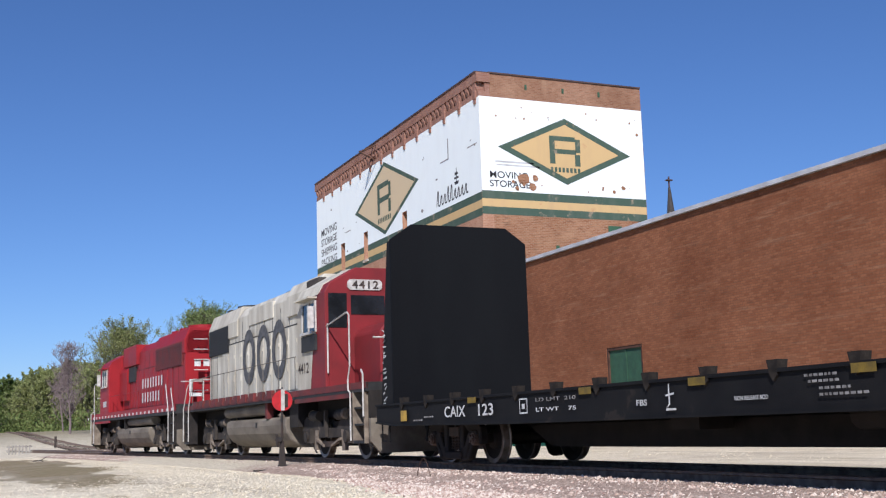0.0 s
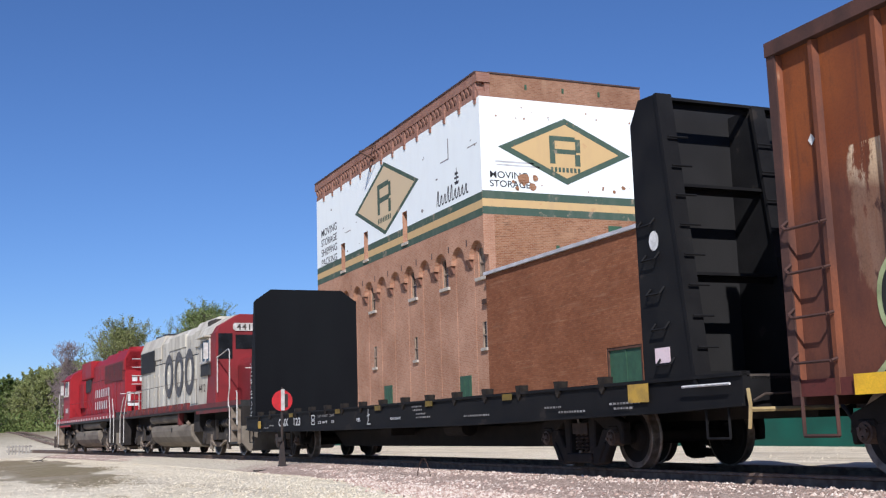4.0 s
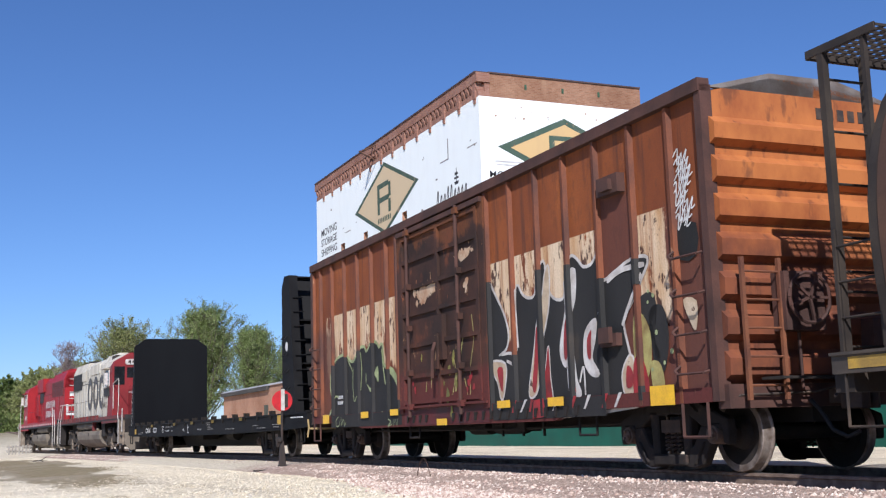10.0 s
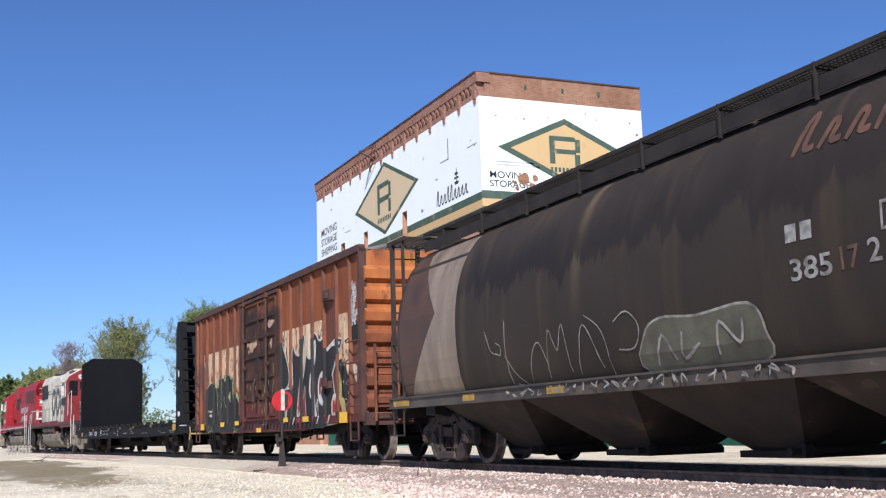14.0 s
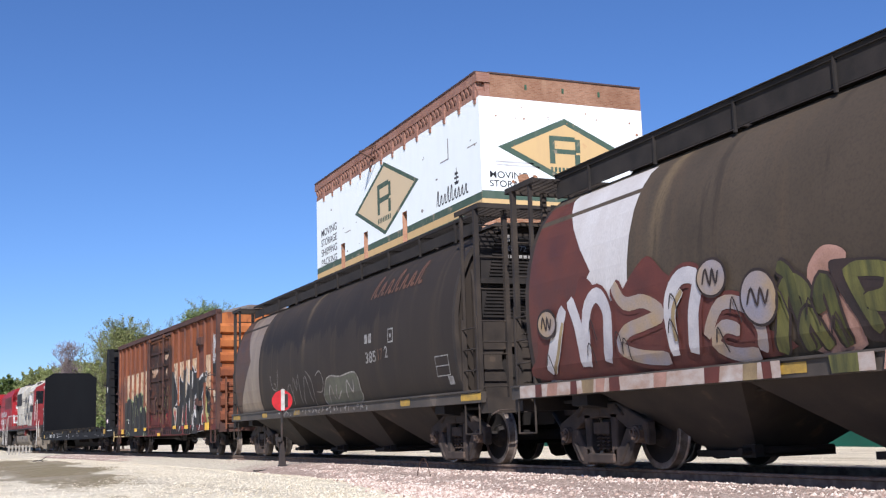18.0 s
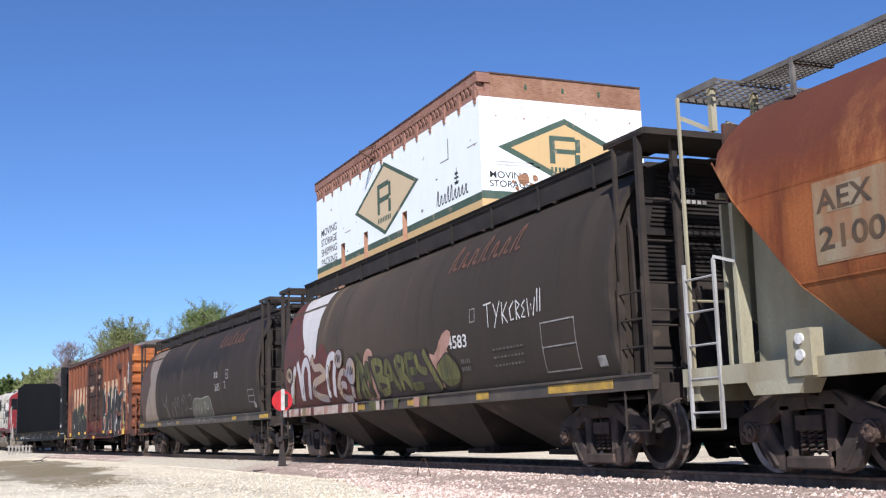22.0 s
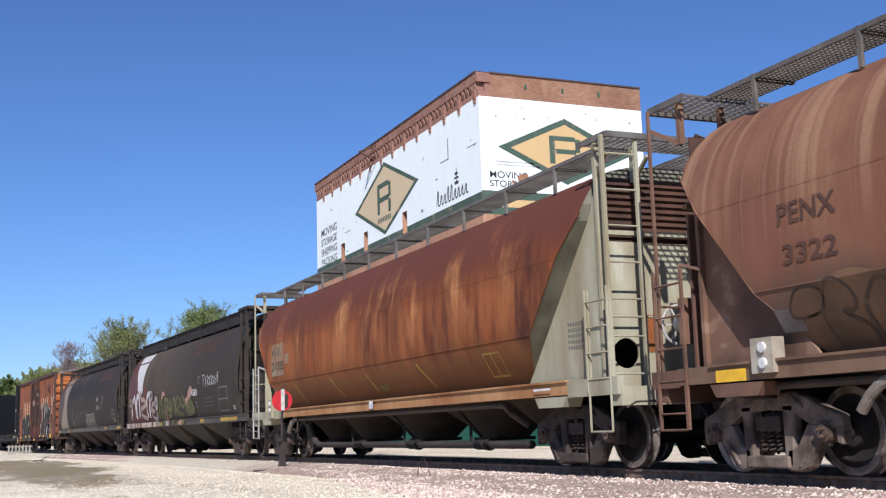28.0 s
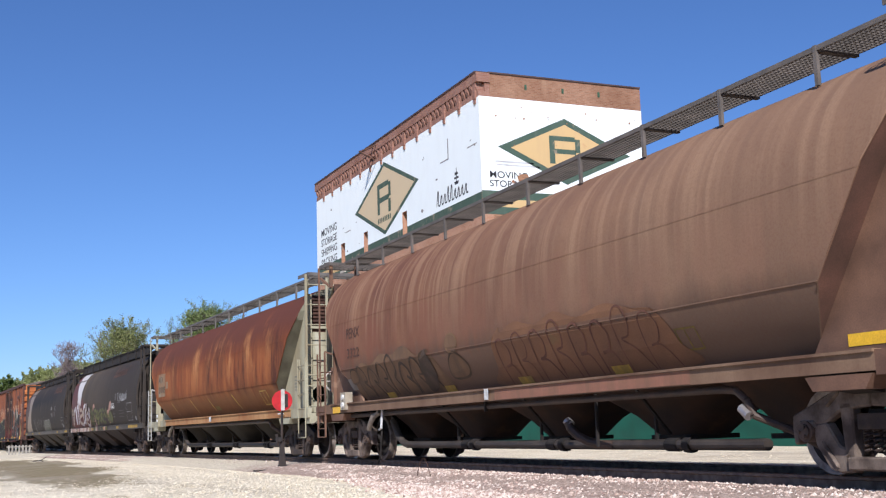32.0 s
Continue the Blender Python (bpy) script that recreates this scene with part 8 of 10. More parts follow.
        part("brake_wheel", bw, mat("galvanised_wheel", (0.50, 0.47, 0.43), (0.34, 0.31, 0.28), rough=0.5), v)
        part("brake_housing", Shape().box(xl - 0.56, xl - 0.44, -1.20, -0.85, 1.5, 2.05).box(xl - 0.6, xl - 0.3, -1.2, -0.2, 1.05, 1.12), FRAME, v)
        part("brake_chain", Shape().tube([(xl - 0.5, -1.03, 1.5), (xl - 0.5, -1.03, 1.0)], 0.018, 6), UNDER, v)
    # marks
    if k == 0:
        panel = mat("patched_primer", (0.25, 0.165, 0.088), (0.25, 0.10, 0.04), rough=0.8, scale=2.5, amount=0.9, stretch=(2.2, 1, 0.35), third=(0.28, 0.215, 0.13), third_at=0.62)
        faded = mat("faded_black_stencil", (0.045, 0.040, 0.034), (0.12, 0.075, 0.040), rough=0.8, scale=4)
        pale = mat("pale_patch", (0.31, 0.265, 0.18), (0.25, 0.14, 0.07), rough=0.8, scale=3, amount=0.7)
        side_decal("patch", [rect(q(55.30), q(56.42), 2.02, 2.82), rect(q(56.50), q(56.85), 2.28, 2.52)], surf, panel, v, 0.006)
        side_decal("patch", [rect(q(55.42), q(56.30), 2.04, 2.20), rect(q(55.5), q(55.95), 2.5, 2.75)], surf, pale, v, 0.008)
        side_text("reporting_mark", "AEX", q(55.36), 2.52, 0.30, surf, faded, v, 0.72, 0.011)
        side_text("car_number", "21005", q(55.36), 2.16, 0.30, surf, faded, v, 1.05, 0.011)
        yl = []
        for a, b, c, d in ((57.07, 57.35, 1.74, 1.34), (59.80, 60.10, 1.75, 1.34), (64.70, 65.05, 1.75, 1.32), (62.0, 62.25, 1.74, 1.36)):
            yl += stroke([(q(a), c), (q(b), d)], 0.075)
        fr = [(67.40, 67.98, 1.36, 1.74)]
        yl += [p for a, b, c, d in fr for p in (rect(q(a), q(b), d - 0.03, d), rect(q(a), q(b), c, c + 0.03), rect(q(a), q(a) + 0.03, c, d), rect(q(b) - 0.03, q(b), c, d), rect(q(a) + 0.26, q(a) + 0.29, c, d))]
        side_decal("yellow_mark", yl, surf, YELLOW_OLD, v, 0.008)
        side_decal("reflector", [rect(q(62.38), q(62.86), 1.36, 1.48)], surf, YELLOW_DIRTY, v, 0.009)
        side_decal("tag_plate", [rect(q(62.25), q(62.48), 1.03, 1.18), rect(q(69.1), q(69.6), 1.08, 1.11)], lambda z: 1.535, WHITE_MARK, v, 0.006, step=0)
        bars = [rect(q(69.75 + 0.07 * i), q(69.79 + 0.07 * i), z, z + 0.04) for i in range(6) for z in (1.95, 1.87, 1.79, 1.71, 1.63)]
        side_decal("stencil", bars, lambda z: 1.30, mat("grey_stencil", (0.18, 0.18, 0.17)), v, 0.006, step=0)
    else:
        WORN = mat("worn_dark_lettering", (0.060, 0.034, 0.028), (0.12, 0.055, 0.036), rough=0.8, scale=4, amount=0.8)
        side_text("reporting_mark", "PENX", q(74.60), 2.50, 0.30, surf, WORN, v, 0.84, 0.010)
        side_text("car_number", "3322", q(74.64), 2.10, 0.27, surf, WORN, v, 0.78, 0.010)
        OLIVE = mat("sooty_olive_spray", (0.165, 0.112, 0.060), (0.105, 0.066, 0.040), rough=0.8, scale=1.5, third=(0.20, 0.115, 0.060), amount=0.8, stretch=(2, 1, 0.7))
        GOLD = mat("dull_gold_spray", (0.20, 0.125, 0.062), (0.13, 0.075, 0.042), rough=0.8, scale=2, third=(0.21, 0.12, 0.06))
        DARK = mat("sooty_black_spray", (0.060, 0.042, 0.030), (0.105, 0.066, 0.042), rough=0.8, scale=3)
        TO = (v, q, surf)
        spray(v, q, surf, [([(74.9, 1.24), (75.0, 1.8), (75.5, 1.95), (76.0, 1.88), (76.6, 2.05), (77.2, 2.0), (77.8, 2.12), (78.4, 1.9), (78.9, 1.98), (79.2, 1.6), (79.0, 1.24)], OLIVE, None, 0)], 0.006)
        lines = []
        r = random.Random(9)
        for n in range(7):
            x, h, s = 75.0 + 0.58 * n, r.uniform(1.78, 2.02), r.choice((-1, 1))
            loop = [(q(x), 1.26), (q(x - 0.04), 1.55), (q(x + 0.08), h - 0.1), (q(x + 0.26), h), (q(x + 0.44), h - 0.12), (q(x + 0.42), h - 0.3), (q(x + 0.24), 1.58), (q(x + 0.42 + 0.06 * s), 1.42), (q(x + 0.50), 1.26)]
            lines += stroke(bend(loop, 4), r.uniform(0.035, 0.06))
        side_decal("graffiti", lines, surf, DARK, v, 0.012, step=0.2)
        spray(v, q, surf, [([(78.3, 1.3), (78.5, 1.85), (78.85, 1.95), (78.95, 1.6), (78.7, 1.3)], DARK, None, 0)], 0.022)
        spray(v, q, surf, [(oval(79.96, 1.98, 0.22, 0.15), OLIVE, GOLD, 0.03), ([(79.55, 1.46), (79.68, 1.72), (80.0, 1.82), (80.3, 1.62), (80.15, 1.46)], OLIVE, DARK, 0.035), ([(74.55, 1.6), (74.75, 1.82), (75.05, 1.8), (74.95, 1.62)], OLIVE, DARK, 0.03)], 0.010)
        MUD = mat("old_gold_brown_spray", (0.22, 0.135, 0.062), (0.16, 0.082, 0.045), rough=0.85, scale=1.6, third=(0.24, 0.12, 0.06), amount=0.8)
        spray(v, q, surf, [([(81.3, 1.22), (81.3, 1.5), (81.45, 1.85), (81.75, 2.08), (81.8, 2.0), (82.3, 2.12), (82.9, 2.02), (83.5, 2.14), (84.1, 2.0), (84.8, 2.1), (85.4, 1.98), (85.9, 1.9), (86.1, 1.5), (86.0, 1.22)], MUD, None, 0)], 0.007)
        lines = []
        r = random.Random(4)
        for n in range(8):
            x, h, s = 81.5 + 0.56 * n, r.uniform(1.84, 2.08), r.choice((-1, 1))
            loop = [(q(x), 1.24), (q(x + 0.02), 1.6), (q(x + 0.10), h - 0.06), (q(x + 0.28), h), (q(x + 0.42), h - 0.16), (q(x + 0.30), h - 0.36), (q(x + 0.12), h - 0.4), (q(x + 0.34), 1.5), (q(x + 0.46 + 0.05 * s), 1.24)]
            lines += stroke(bend(loop, 4), r.uniform(0.022, 0.04))
        side_decal("graffiti", lines, surf, mat("dark_red_outline", (0.095, 0.040, 0.028), (0.17, 0.075, 0.045), rough=0.8, scale=4, amount=0.8), v, 0.012, step=0.2)
        fr = [(86.1, 86.5, 1.40, 1.66)]
        yl = [p for a, b, c, d in fr for p in (rect(q(a), q(b), d - 0.02, d), rect(q(a), q(b), c, c + 0.02), rect(q(a), q(a) + 0.02, c, d), rect(q(b) - 0.02, q(b), c, d), rect(q(a) + 0.18, q(a) + 0.20, c, d))]
        side_decal("yellow_mark", yl, surf, YELLOW_DIRTY, v, 0.008)
        side_decal("reflector", [rect(q(a), q(a) + 0.42, 1.22, 1.33) for a in (76.1, 78.94, 81.75, 84.4)], surf, YELLOW_OLD, v, 0.020)
        side_decal("reflector", [rect(q(73.30), q(73.82), 1.00, 1.13)], lambda z: 1.50, YELLOW, v, 0.008, step=0)
        side_decal("reflector", [rect(q(88.7), q(89.8), 1.25, 1.37)], lambda z: 1.30, YELLOW, v, 0.006, step=0)
        side_decal("paint_fill", [rect(q(81.35), q(86.4), 1.01, 1.165)], lambda z: 1.50, mat("smeared_gold_sill_paint", (0.36, 0.25, 0.14), (0.22, 0.115, 0.07), rough=0.8, scale=2.2, third=(0.30, 0.14, 0.09), amount=0.7, stretch=(3, 1, 0.4)), v, 0.006, step=0)
        side_decal("tag_plate", [rect(q(81.05), q(81.2), 1.02, 1.19)], lambda z: 1.535, WHITE_MARK, v, 0.006, step=0)
        side_decal("patch", [rect(q(74.3), q(74.65), 1.45, 1.68)], surf, mat("grey_primer", (0.22, 0.20, 0.19), (0.15, 0.12, 0.1)), v, 0.006)
    return v


flow_hopper(62.0, 53.60, 70.50, 0, 0.92, 0.88)
flow_hopper(81.2, 72.80, 89.72, 1, 0.87, 0.68)

# ---- locomotives ----
SOO_WHITE = mat("grimy_off_white_paint", (0.66, 0.63, 0.53), (0.42, 0.38, 0.30), rough=0.6, scale=1.6, stretch=(1.6, 1, 0.3), third=(0.72, 0.69, 0.60))
SOO_RED = mat("dull_red_paint", (0.225, 0.018, 0.022), (0.15, 0.017, 0.019), rough=0.6, scale=1.5)
CP_RED = mat("bright_red_paint", (0.31, 0.010, 0.015), (0.22, 0.009, 0.013), rough=0.55, scale=1.2, bump=0.05)
SILL_RED = mat("oily_red_sill", (0.17, 0.030, 0.028), (0.08, 0.022, 0.02), rough=0.65, scale=2)
DARK_GREY = mat("dark_grille", (0.035, 0.035, 0.036), (0.018, 0.018, 0.018), rough=0.7, scale=4)
TANK_GREY = mat("grimy_tank_grey", (0.235, 0.205, 0.16), (0.12, 0.10, 0.078), rough=0.75, scale=1.8, stretch=(0.5, 1, 1))
DUSTY = mat("dust_caked_casting", (0.27, 0.225, 0.17), (0.14, 0.11, 0.085), rough=0.9, scale=5)
LOCO_TRUCK = mat("grimy_loco_truck", (0.060, 0.050, 0.041), (0.024, 0.020, 0.017), rough=0.85, scale=3, third=(0.12, 0.098, 0.078))
RAIL_WHITE = mat("white_handrail_paint", (0.62, 0.60, 0.56), (0.42, 0.40, 0.36), rough=0.5, scale=8)


def loco_truck(v, x):
    """Two-axle power truck with its frame, springs and traction gear."""
    base, r = 2.74, 0.508
    t = part("truck", Shape().box(-0.5, 0.5, -0.9, 0.9, 0.5, 0.85), UNDER, v)
    t.location.x = x
    for g in (-1, 1):
        prof = [(-2.0, 0.62), (-2.0, 0.86), (-1.7, 0.98), (-0.7, 0.90), (-0.45, 0.70), (0.45, 0.70), (0.7, 0.90), (1.7, 0.98), (2.0, 0.86), (2.0, 0.62), (1.6, 0.66), (1.1, 0.66), (0.75, 0.48), (-0.75, 0.48), (-1.1, 0.66), (-1.6, 0.66)]
        part("side_frame", Shape().prism(prof, 1, g * 1.02, g * 1.16), LOCO_TRUCK, t, bevel=0.012)
        for d in (-1, 1):
            part("journal_box", Shape().box(d * base / 2 - 0.2, d * base / 2 + 0.2, g * 1.05, g * 1.25, 0.36, 0.70).cyl((d * base / 2, g * 1.25, 0.51), (d * base / 2, g * 1.30, 0.51), 0.13, 14), LOCO_TRUCK, t)
            for e in (-0.33, 0.33):
                coil = [(d * base / 2 + e + 0.065 * math.cos(j * math.pi / 4), g * 1.1 + 0.065 * math.sin(j * math.pi / 4), 0.42 + 0.006 * j) for j in range(41)]
                part("spring", Shape().tube(coil, 0.016, 5), SPRING, t)
            bc = part("brake_cylinder", Shape().cyl((d * 0.62, g * 1.18, 0.98), (d * 1.12, g * 1.18, 1.0), 0.115, 12), LOCO_TRUCK, t)
            part("cylinder_cap", Shape().cyl((d * 1.12, g * 1.18, 1.0), (d * 1.20, g * 1.18, 1.0), 0.13, 12, 0.10), DUSTY, bc, "dust-covered end cap")
            part("pedestal_leg", Shape().prism([(d * 0.80, 0.66), (d * 0.98, 0.66), (d * 1.06, 0.20), (d * 0.86, 0.20)], 1, g * 1.10, g * 1.18), DUSTY, t)
            part("brake_lever", Shape().bar((d * 0.25, g * 1.20, 0.30), (d * 0.85, g * 1.20, 0.46), 0.07, 0.05), DUSTY, t)
            part("sand_pipe", Shape().tube([(d * 1.95, g * 1.10, 1.15), (d * 1.98, g * 1.05, 0.6), (d * 1.86, g * 0.85, 0.12)], 0.022, 5), DUSTY, t)
        part("leaf_spring", Shape().box(-0.42, 0.42, g * 1.05, g * 1.2, 0.34, 0.40).box(-0.3, 0.3, g * 1.05, g * 1.2, 0.28, 0.34), SPRING, t)
        part("damper", Shape().bar((-0.1, g * 1.22, 0.5), (-0.1, g * 1.22, 1.1), 0.08), LOCO_TRUCK, t)
    for d in (-1, 1):
        ws = part("wheelset", wheelset_mesh(r), None, t)
        ws.location = (d * base / 2, 0, r)
        ROLLING.append((ws, d * base / 2, r))


def locomotive(name, label, X0, cab_d, k):
    """A four-axle hood unit; cab_d is the way its cab end points along x."""
    v = vehicle(name, label, X0, 5.2, "locomotive")
    d = cab_d
    HOOD = SOO_WHITE if k == 0 else CP_RED
    NOSE = SOO_RED if k == 0 else CP_RED
    bx = lambda s, a, b, *r: s.box(min(d * a, d * b), max(d * a, d * b), *r)
    half = 8.45 if k == 0 else 7.85
    part("frame", bx(Shape(), -half, half, -0.8, 0.8, 0.95, 1.40), UNDER, v)
    wz = 1.60 if k == 0 else 1.74
    part("walkway", bx(Shape(), -half, half, -1.52, 1.52, 1.40, wz - 0.01), DARK_GREY, v)
    for g in (-1, 1):
        part("side_sill", bx(Shape(), -half, half, g * 1.47, g * 1.53, 1.46 if k == 0 else 1.50, wz), SILL_RED if k == 0 else CP_RED, v)
        part("cab_skirt", bx(Shape(), 3.7, 7.6, g * 1.46, g * 1.515, 1.30, 1.50), SILL_RED if k == 0 else CP_RED, v)
        if k == 0:
            for i in range(12):
                part("step_tab", bx(Shape(), -half + 1.5 + 0.84 * i, -half + 1.95 + 0.84 * i, g * 1.47, g * 1.56, wz - 0.10, wz + 0.10), SILL_RED, v)
        if k:
            for i in range(24):
                part("sill_stripe", bx(Shape(), -half + 0.3 + 0.70 * i, -half + 0.5 + 0.70 * i, g * 1.53, g * 1.536, 1.51, 1.61), WHITE_MARK, v)
    # long hood: narrow doors below, wider roof housing above
    half_hood = 7.35 if k == 0 else 6.9
    h0, h1, top = -half_hood, 3.95, 4.38
    roof = [(-0.92, 1.46), (-0.92, 4.10), (-0.72, top), (0.72, top), (0.92, 4.10), (0.92, 1.46)]
    part("hood", Shape().prism(roof, 0, min(d * h0, d * h1), max(d * h0, d * h1)), HOOD, v, bevel=0.02)
    for i in range(14):
        a = h0 + 0.25 + 0.78 * i
        if a + 0.7 > h1:
            break
        if i >= 2:
            dr = part("hood_door", bx(Shape(), a, a + 0.70, -0.945, -0.92, wz + 0.12, 3.35), HOOD, v)
            part("latch", bx(Shape(), a + 0.6, a + 0.66, -0.965, -0.945, 2.9, 3.0), HOOD, dr)
            part("latch", bx(Shape(), a + 0.6, a + 0.66, -0.965, -0.945, 2.2, 2.4), HOOD, dr)
    for i in range(15):
        a = h0 + 0.21 + 0.78 * i
        if a < h1:
            part("door_seam", bx(Shape(), a, a + 0.025, -0.926, -0.918, wz + 0.12, 3.95), DARK_GREY if k == 0 else SILL_RED, v)
    part("door_seam", bx(Shape(), h0 + 0.2, h1, -0.950, -0.918, 3.36, 3.385), DARK_GREY if k == 0 else SILL_RED, v)
    part("radiator_grille", bx(Shape(), h0 + (0.08 if k == 0 else 0.35), h0 + (2.55 if k == 0 else 4.4), -0.965, -0.90, 3.15, 3.98), DARK_GREY if k == 0 else SILL_RED, v)
    for i in range(10):
        part("grille_slat", bx(Shape(), h0 + (0.08 if k == 0 else 0.35), h0 + (2.55 if k == 0 else 4.4), -0.98, -0.95, 3.18 + 0.08 * i, 3.205 + 0.08 * i), DARK_GREY if k == 0 else SILL_RED, v)
    part("radiator_housing", Shape().prism([(-0.96, 3.55), (-0.96, 4.02), (-0.78, top + 0.09), (0.78, top + 0.09), (0.96, 4.02), (0.96, 3.55)], 0, min(d * h0, d * (h0 + (3.6 if k == 0 else 4.6))), max(d * h0, d * (h0 + (3.6 if k == 0 else 4.6)))), HOOD, v, bevel=0.02)
    for i in range(2 if k == 0 else 3):
        part("roof_fan", Shape().cyl((d * (h0 + 1.0 + 1.25 * i), 0, top + 0.09), (d * (h0 + 1.0 + 1.25 * i), 0, top + 0.24), 0.56, 20), DARK_GREY if k == 0 else CP_RED, v)
    part("exhaust_stack", bx(Shape(), 0.2, 0.7, -0.2, 0.2, top, top + 0.22).box(min(d * -1.2, d * -0.7), max(d * -1.2, d * -0.7), -0.2, 0.2, top, top + 0.22), DARK_GREY, v)
    if k == 0:
        part("air_filter_box", Shape().prism([(-0.98, 3.6), (-0.98, 4.14), (-0.8, top + 0.06), (0.8, top + 0.06), (0.98, 4.14), (0.98, 3.6)], 0, min(d * 1.4, d * 3.9), max(d * 1.4, d * 3.9)), SOO_WHITE, v, bevel=0.02)
        part("exhaust_housing", bx(Shape(), 3.0, 3.94, -0.96, 0.96, top - 0.62, top - 0.03), mat("sooty_rusted_hood", (0.085, 0.068, 0.055), (0.035, 0.030, 0.027), rough=0.85, scale=3, third=(0.20, 0.16, 0.12)), v, "sooty rust-brown exhaust housing", bevel=0.03)
        part("dynamic_brake_housing", bx(Shape(), -2.4, 0.0, -0.95, 0.95, 3.75, 4.2), SOO_WHITE, v)
    else:
        part("blower_duct", Shape().prism([(-1.08, 2.2), (-1.08, 3.4), (-0.9, 3.75), (-0.9, 2.2)], 0, min(d * 2.3, d * 3.8), max(d * 2.3, d * 3.8)), CP_RED, v)
        part("intake_grille", bx(Shape(), 1.0, 2.9, -1.0, -0.9, 2.95, 3.55), DARK_GREY, v)
        part("roof_block", bx(Shape(), 0.6, 3.2, -1.05, 1.05, 3.6, 4.44), CP_RED, v, bevel=0.03)
    # cab
    c0, c1 = 3.95, 5.95
    cab = [(-1.50, 1.46), (-1.50, 3.72), (-1.38, 3.94), (-0.75, 4.30), (0.75, 4.30), (1.38, 3.94), (1.50, 3.72), (1.50, 1.46)]
    cb = part("cab", Shape().prism(cab, 0, min(d * c0, d * c1), max(d * c0, d * c1)), NOSE, v, bevel=0.02)
    if k == 0:
        rear = [(d * c0, 1.47), (d * (c0 + 0.95), 1.47), (d * (c1 - 0.62), 3.73), (d * c0, 3.73)]
        part("rear_cab_panel", Shape().add([(a, -1.508, z) for a, z in rear], [(0, 1, 2, 3)]), SOO_WHITE, cb)
        part("cab_roof", Shape().prism([(-1.52, 3.71), (-1.40, 3.96), (-0.76, 4.32), (0.76, 4.32), (1.40, 3.96), (1.52, 3.71), (1.40, 3.86), (0.75, 4.27), (-0.75, 4.27), (-1.40, 3.86)], 0, min(d * (c0 - 0.05), d * (c1 - 0.42)), max(d * (c0 - 0.05), d * (c1 - 0.42))), SOO_WHITE, cb)
    w0, w1 = c0 + 0.45, c0 + 1.35
    win = part("side_window", bx(Shape(), w0, w1, -1.515, -1.500, 2.92, 3.56), GLASS, cb)
    part("window_frame", bx(Shape(), w0 - 0.06, w0, -1.54, -1.50, 2.88, 3.60).box(min(d * w1, d * (w1 + 0.06)), max(d * w1, d * (w1 + 0.06)), -1.54, -1.50, 2.88, 3.60).box(min(d * w0, d * w1), max(d * w0, d * w1), -1.54, -1.50, 3.56, 3.61).box(min(d * w0, d * w1), max(d * w0, d * w1), -1.60, -1.50, 2.84, 2.90), RAIL_WHITE, win)
    part("window_bar", bx(Shape(), (w0 + w1) / 2 - 0.03, (w0 + w1) / 2 + 0.03, -1.535, -1.515, 2.92, 3.56), RAIL_WHITE, win)
    part("sun_visor", bx(Shape(), w0 - 0.1, w1 + 0.1, -1.72, -1.50, 3.64, 3.68), SOO_WHITE if k == 0 else CP_RED, cb)
    part("mirror", bx(Shape(), w1 + 0.10, w1 + 0.16, -1.74, -1.60, 2.95, 3.45), RAIL_WHITE, cb)
    part("arm_rest", bx(Shape(), w0, w1 + 0.1, -1.56, -1.50, 2.46, 2.82), DARK_GREY, cb) if k == 0 else None
    xf = d * c1
    part("windshield", Shape().box(xf, xf + d * 0.012, -0.88, -0.06, 3.22, 3.66).box(xf, xf + d * 0.012, 0.06, 0.88, 3.22, 3.66), GLASS, cb)
    part("cab_door_window", Shape().box(xf, xf + d * 0.012, -1.42, -0.98, 2.92, 3.70), GLASS, cb)
    part("cab_door", Shape().box(xf, xf + d * 0.02, -1.42, -0.80, 1.50, 2.62), NOSE, cb)
    part("number_board", Shape().prism([(-0.90, 3.78), (-0.96, 3.84), (-0.96, 3.96), (-0.90, 4.02), (-0.18, 4.02), (-0.12, 3.96), (-0.12, 3.84), (-0.18, 3.78)], 0, xf, xf + d * 0.03), RAIL_WHITE, cb, "white number board") if k == 0 else None
    # short nose
    part("nose", Shape().prism([(-0.82, 1.46), (-0.82, 2.72), (-0.66, 2.92), (0.66, 2.92), (0.82, 2.72), (0.82, 1.46)], 0, min(d * c1, d * 7.55), max(d * c1, d * 7.55)), NOSE, v, bevel=0.03)
    part("nose_door", Shape().box(d * 7.55, d * 7.57, -0.3, 0.3, 1.5, 2.7), NOSE, v)
    part("headlight", Shape().box(d * 7.55, d * 7.60, -0.25, 0.25, 2.5, 2.72).cyl((d * 7.55, -0.1, 2.61), (d * 7.62, -0.1, 2.61), 0.08, 10).cyl((d * 7.55, 0.1, 2.61), (d * 7.62, 0.1, 2.61), 0.08, 10), RAIL_WHITE, v)
    # fuel tank and air reservoirs
    half_tank = [(1.28, 1.02), (1.38, 0.98), (1.40, 0.82), (1.36, 0.62), (1.24, 0.44), (1.04, 0.31), (0.80, 0.25)]
    sec = [(-a, c) for a, c in half_tank] + [(a, c) for a, c in reversed(half_tank)]
    tank = part("fuel_tank", Shape().prism(sec, 0, min(d * -3.3, d * 2.55), max(d * -3.3, d * 2.55)), TANK_GREY, v, "dusty grey fuel tank with rounded lower edge", bevel=0.03)
    part("tank_bracket", bx(Shape(), 0.85, 1.05, -1.42, -1.25, 1.0, 1.46), SILL_RED if k == 0 else UNDER, tank)
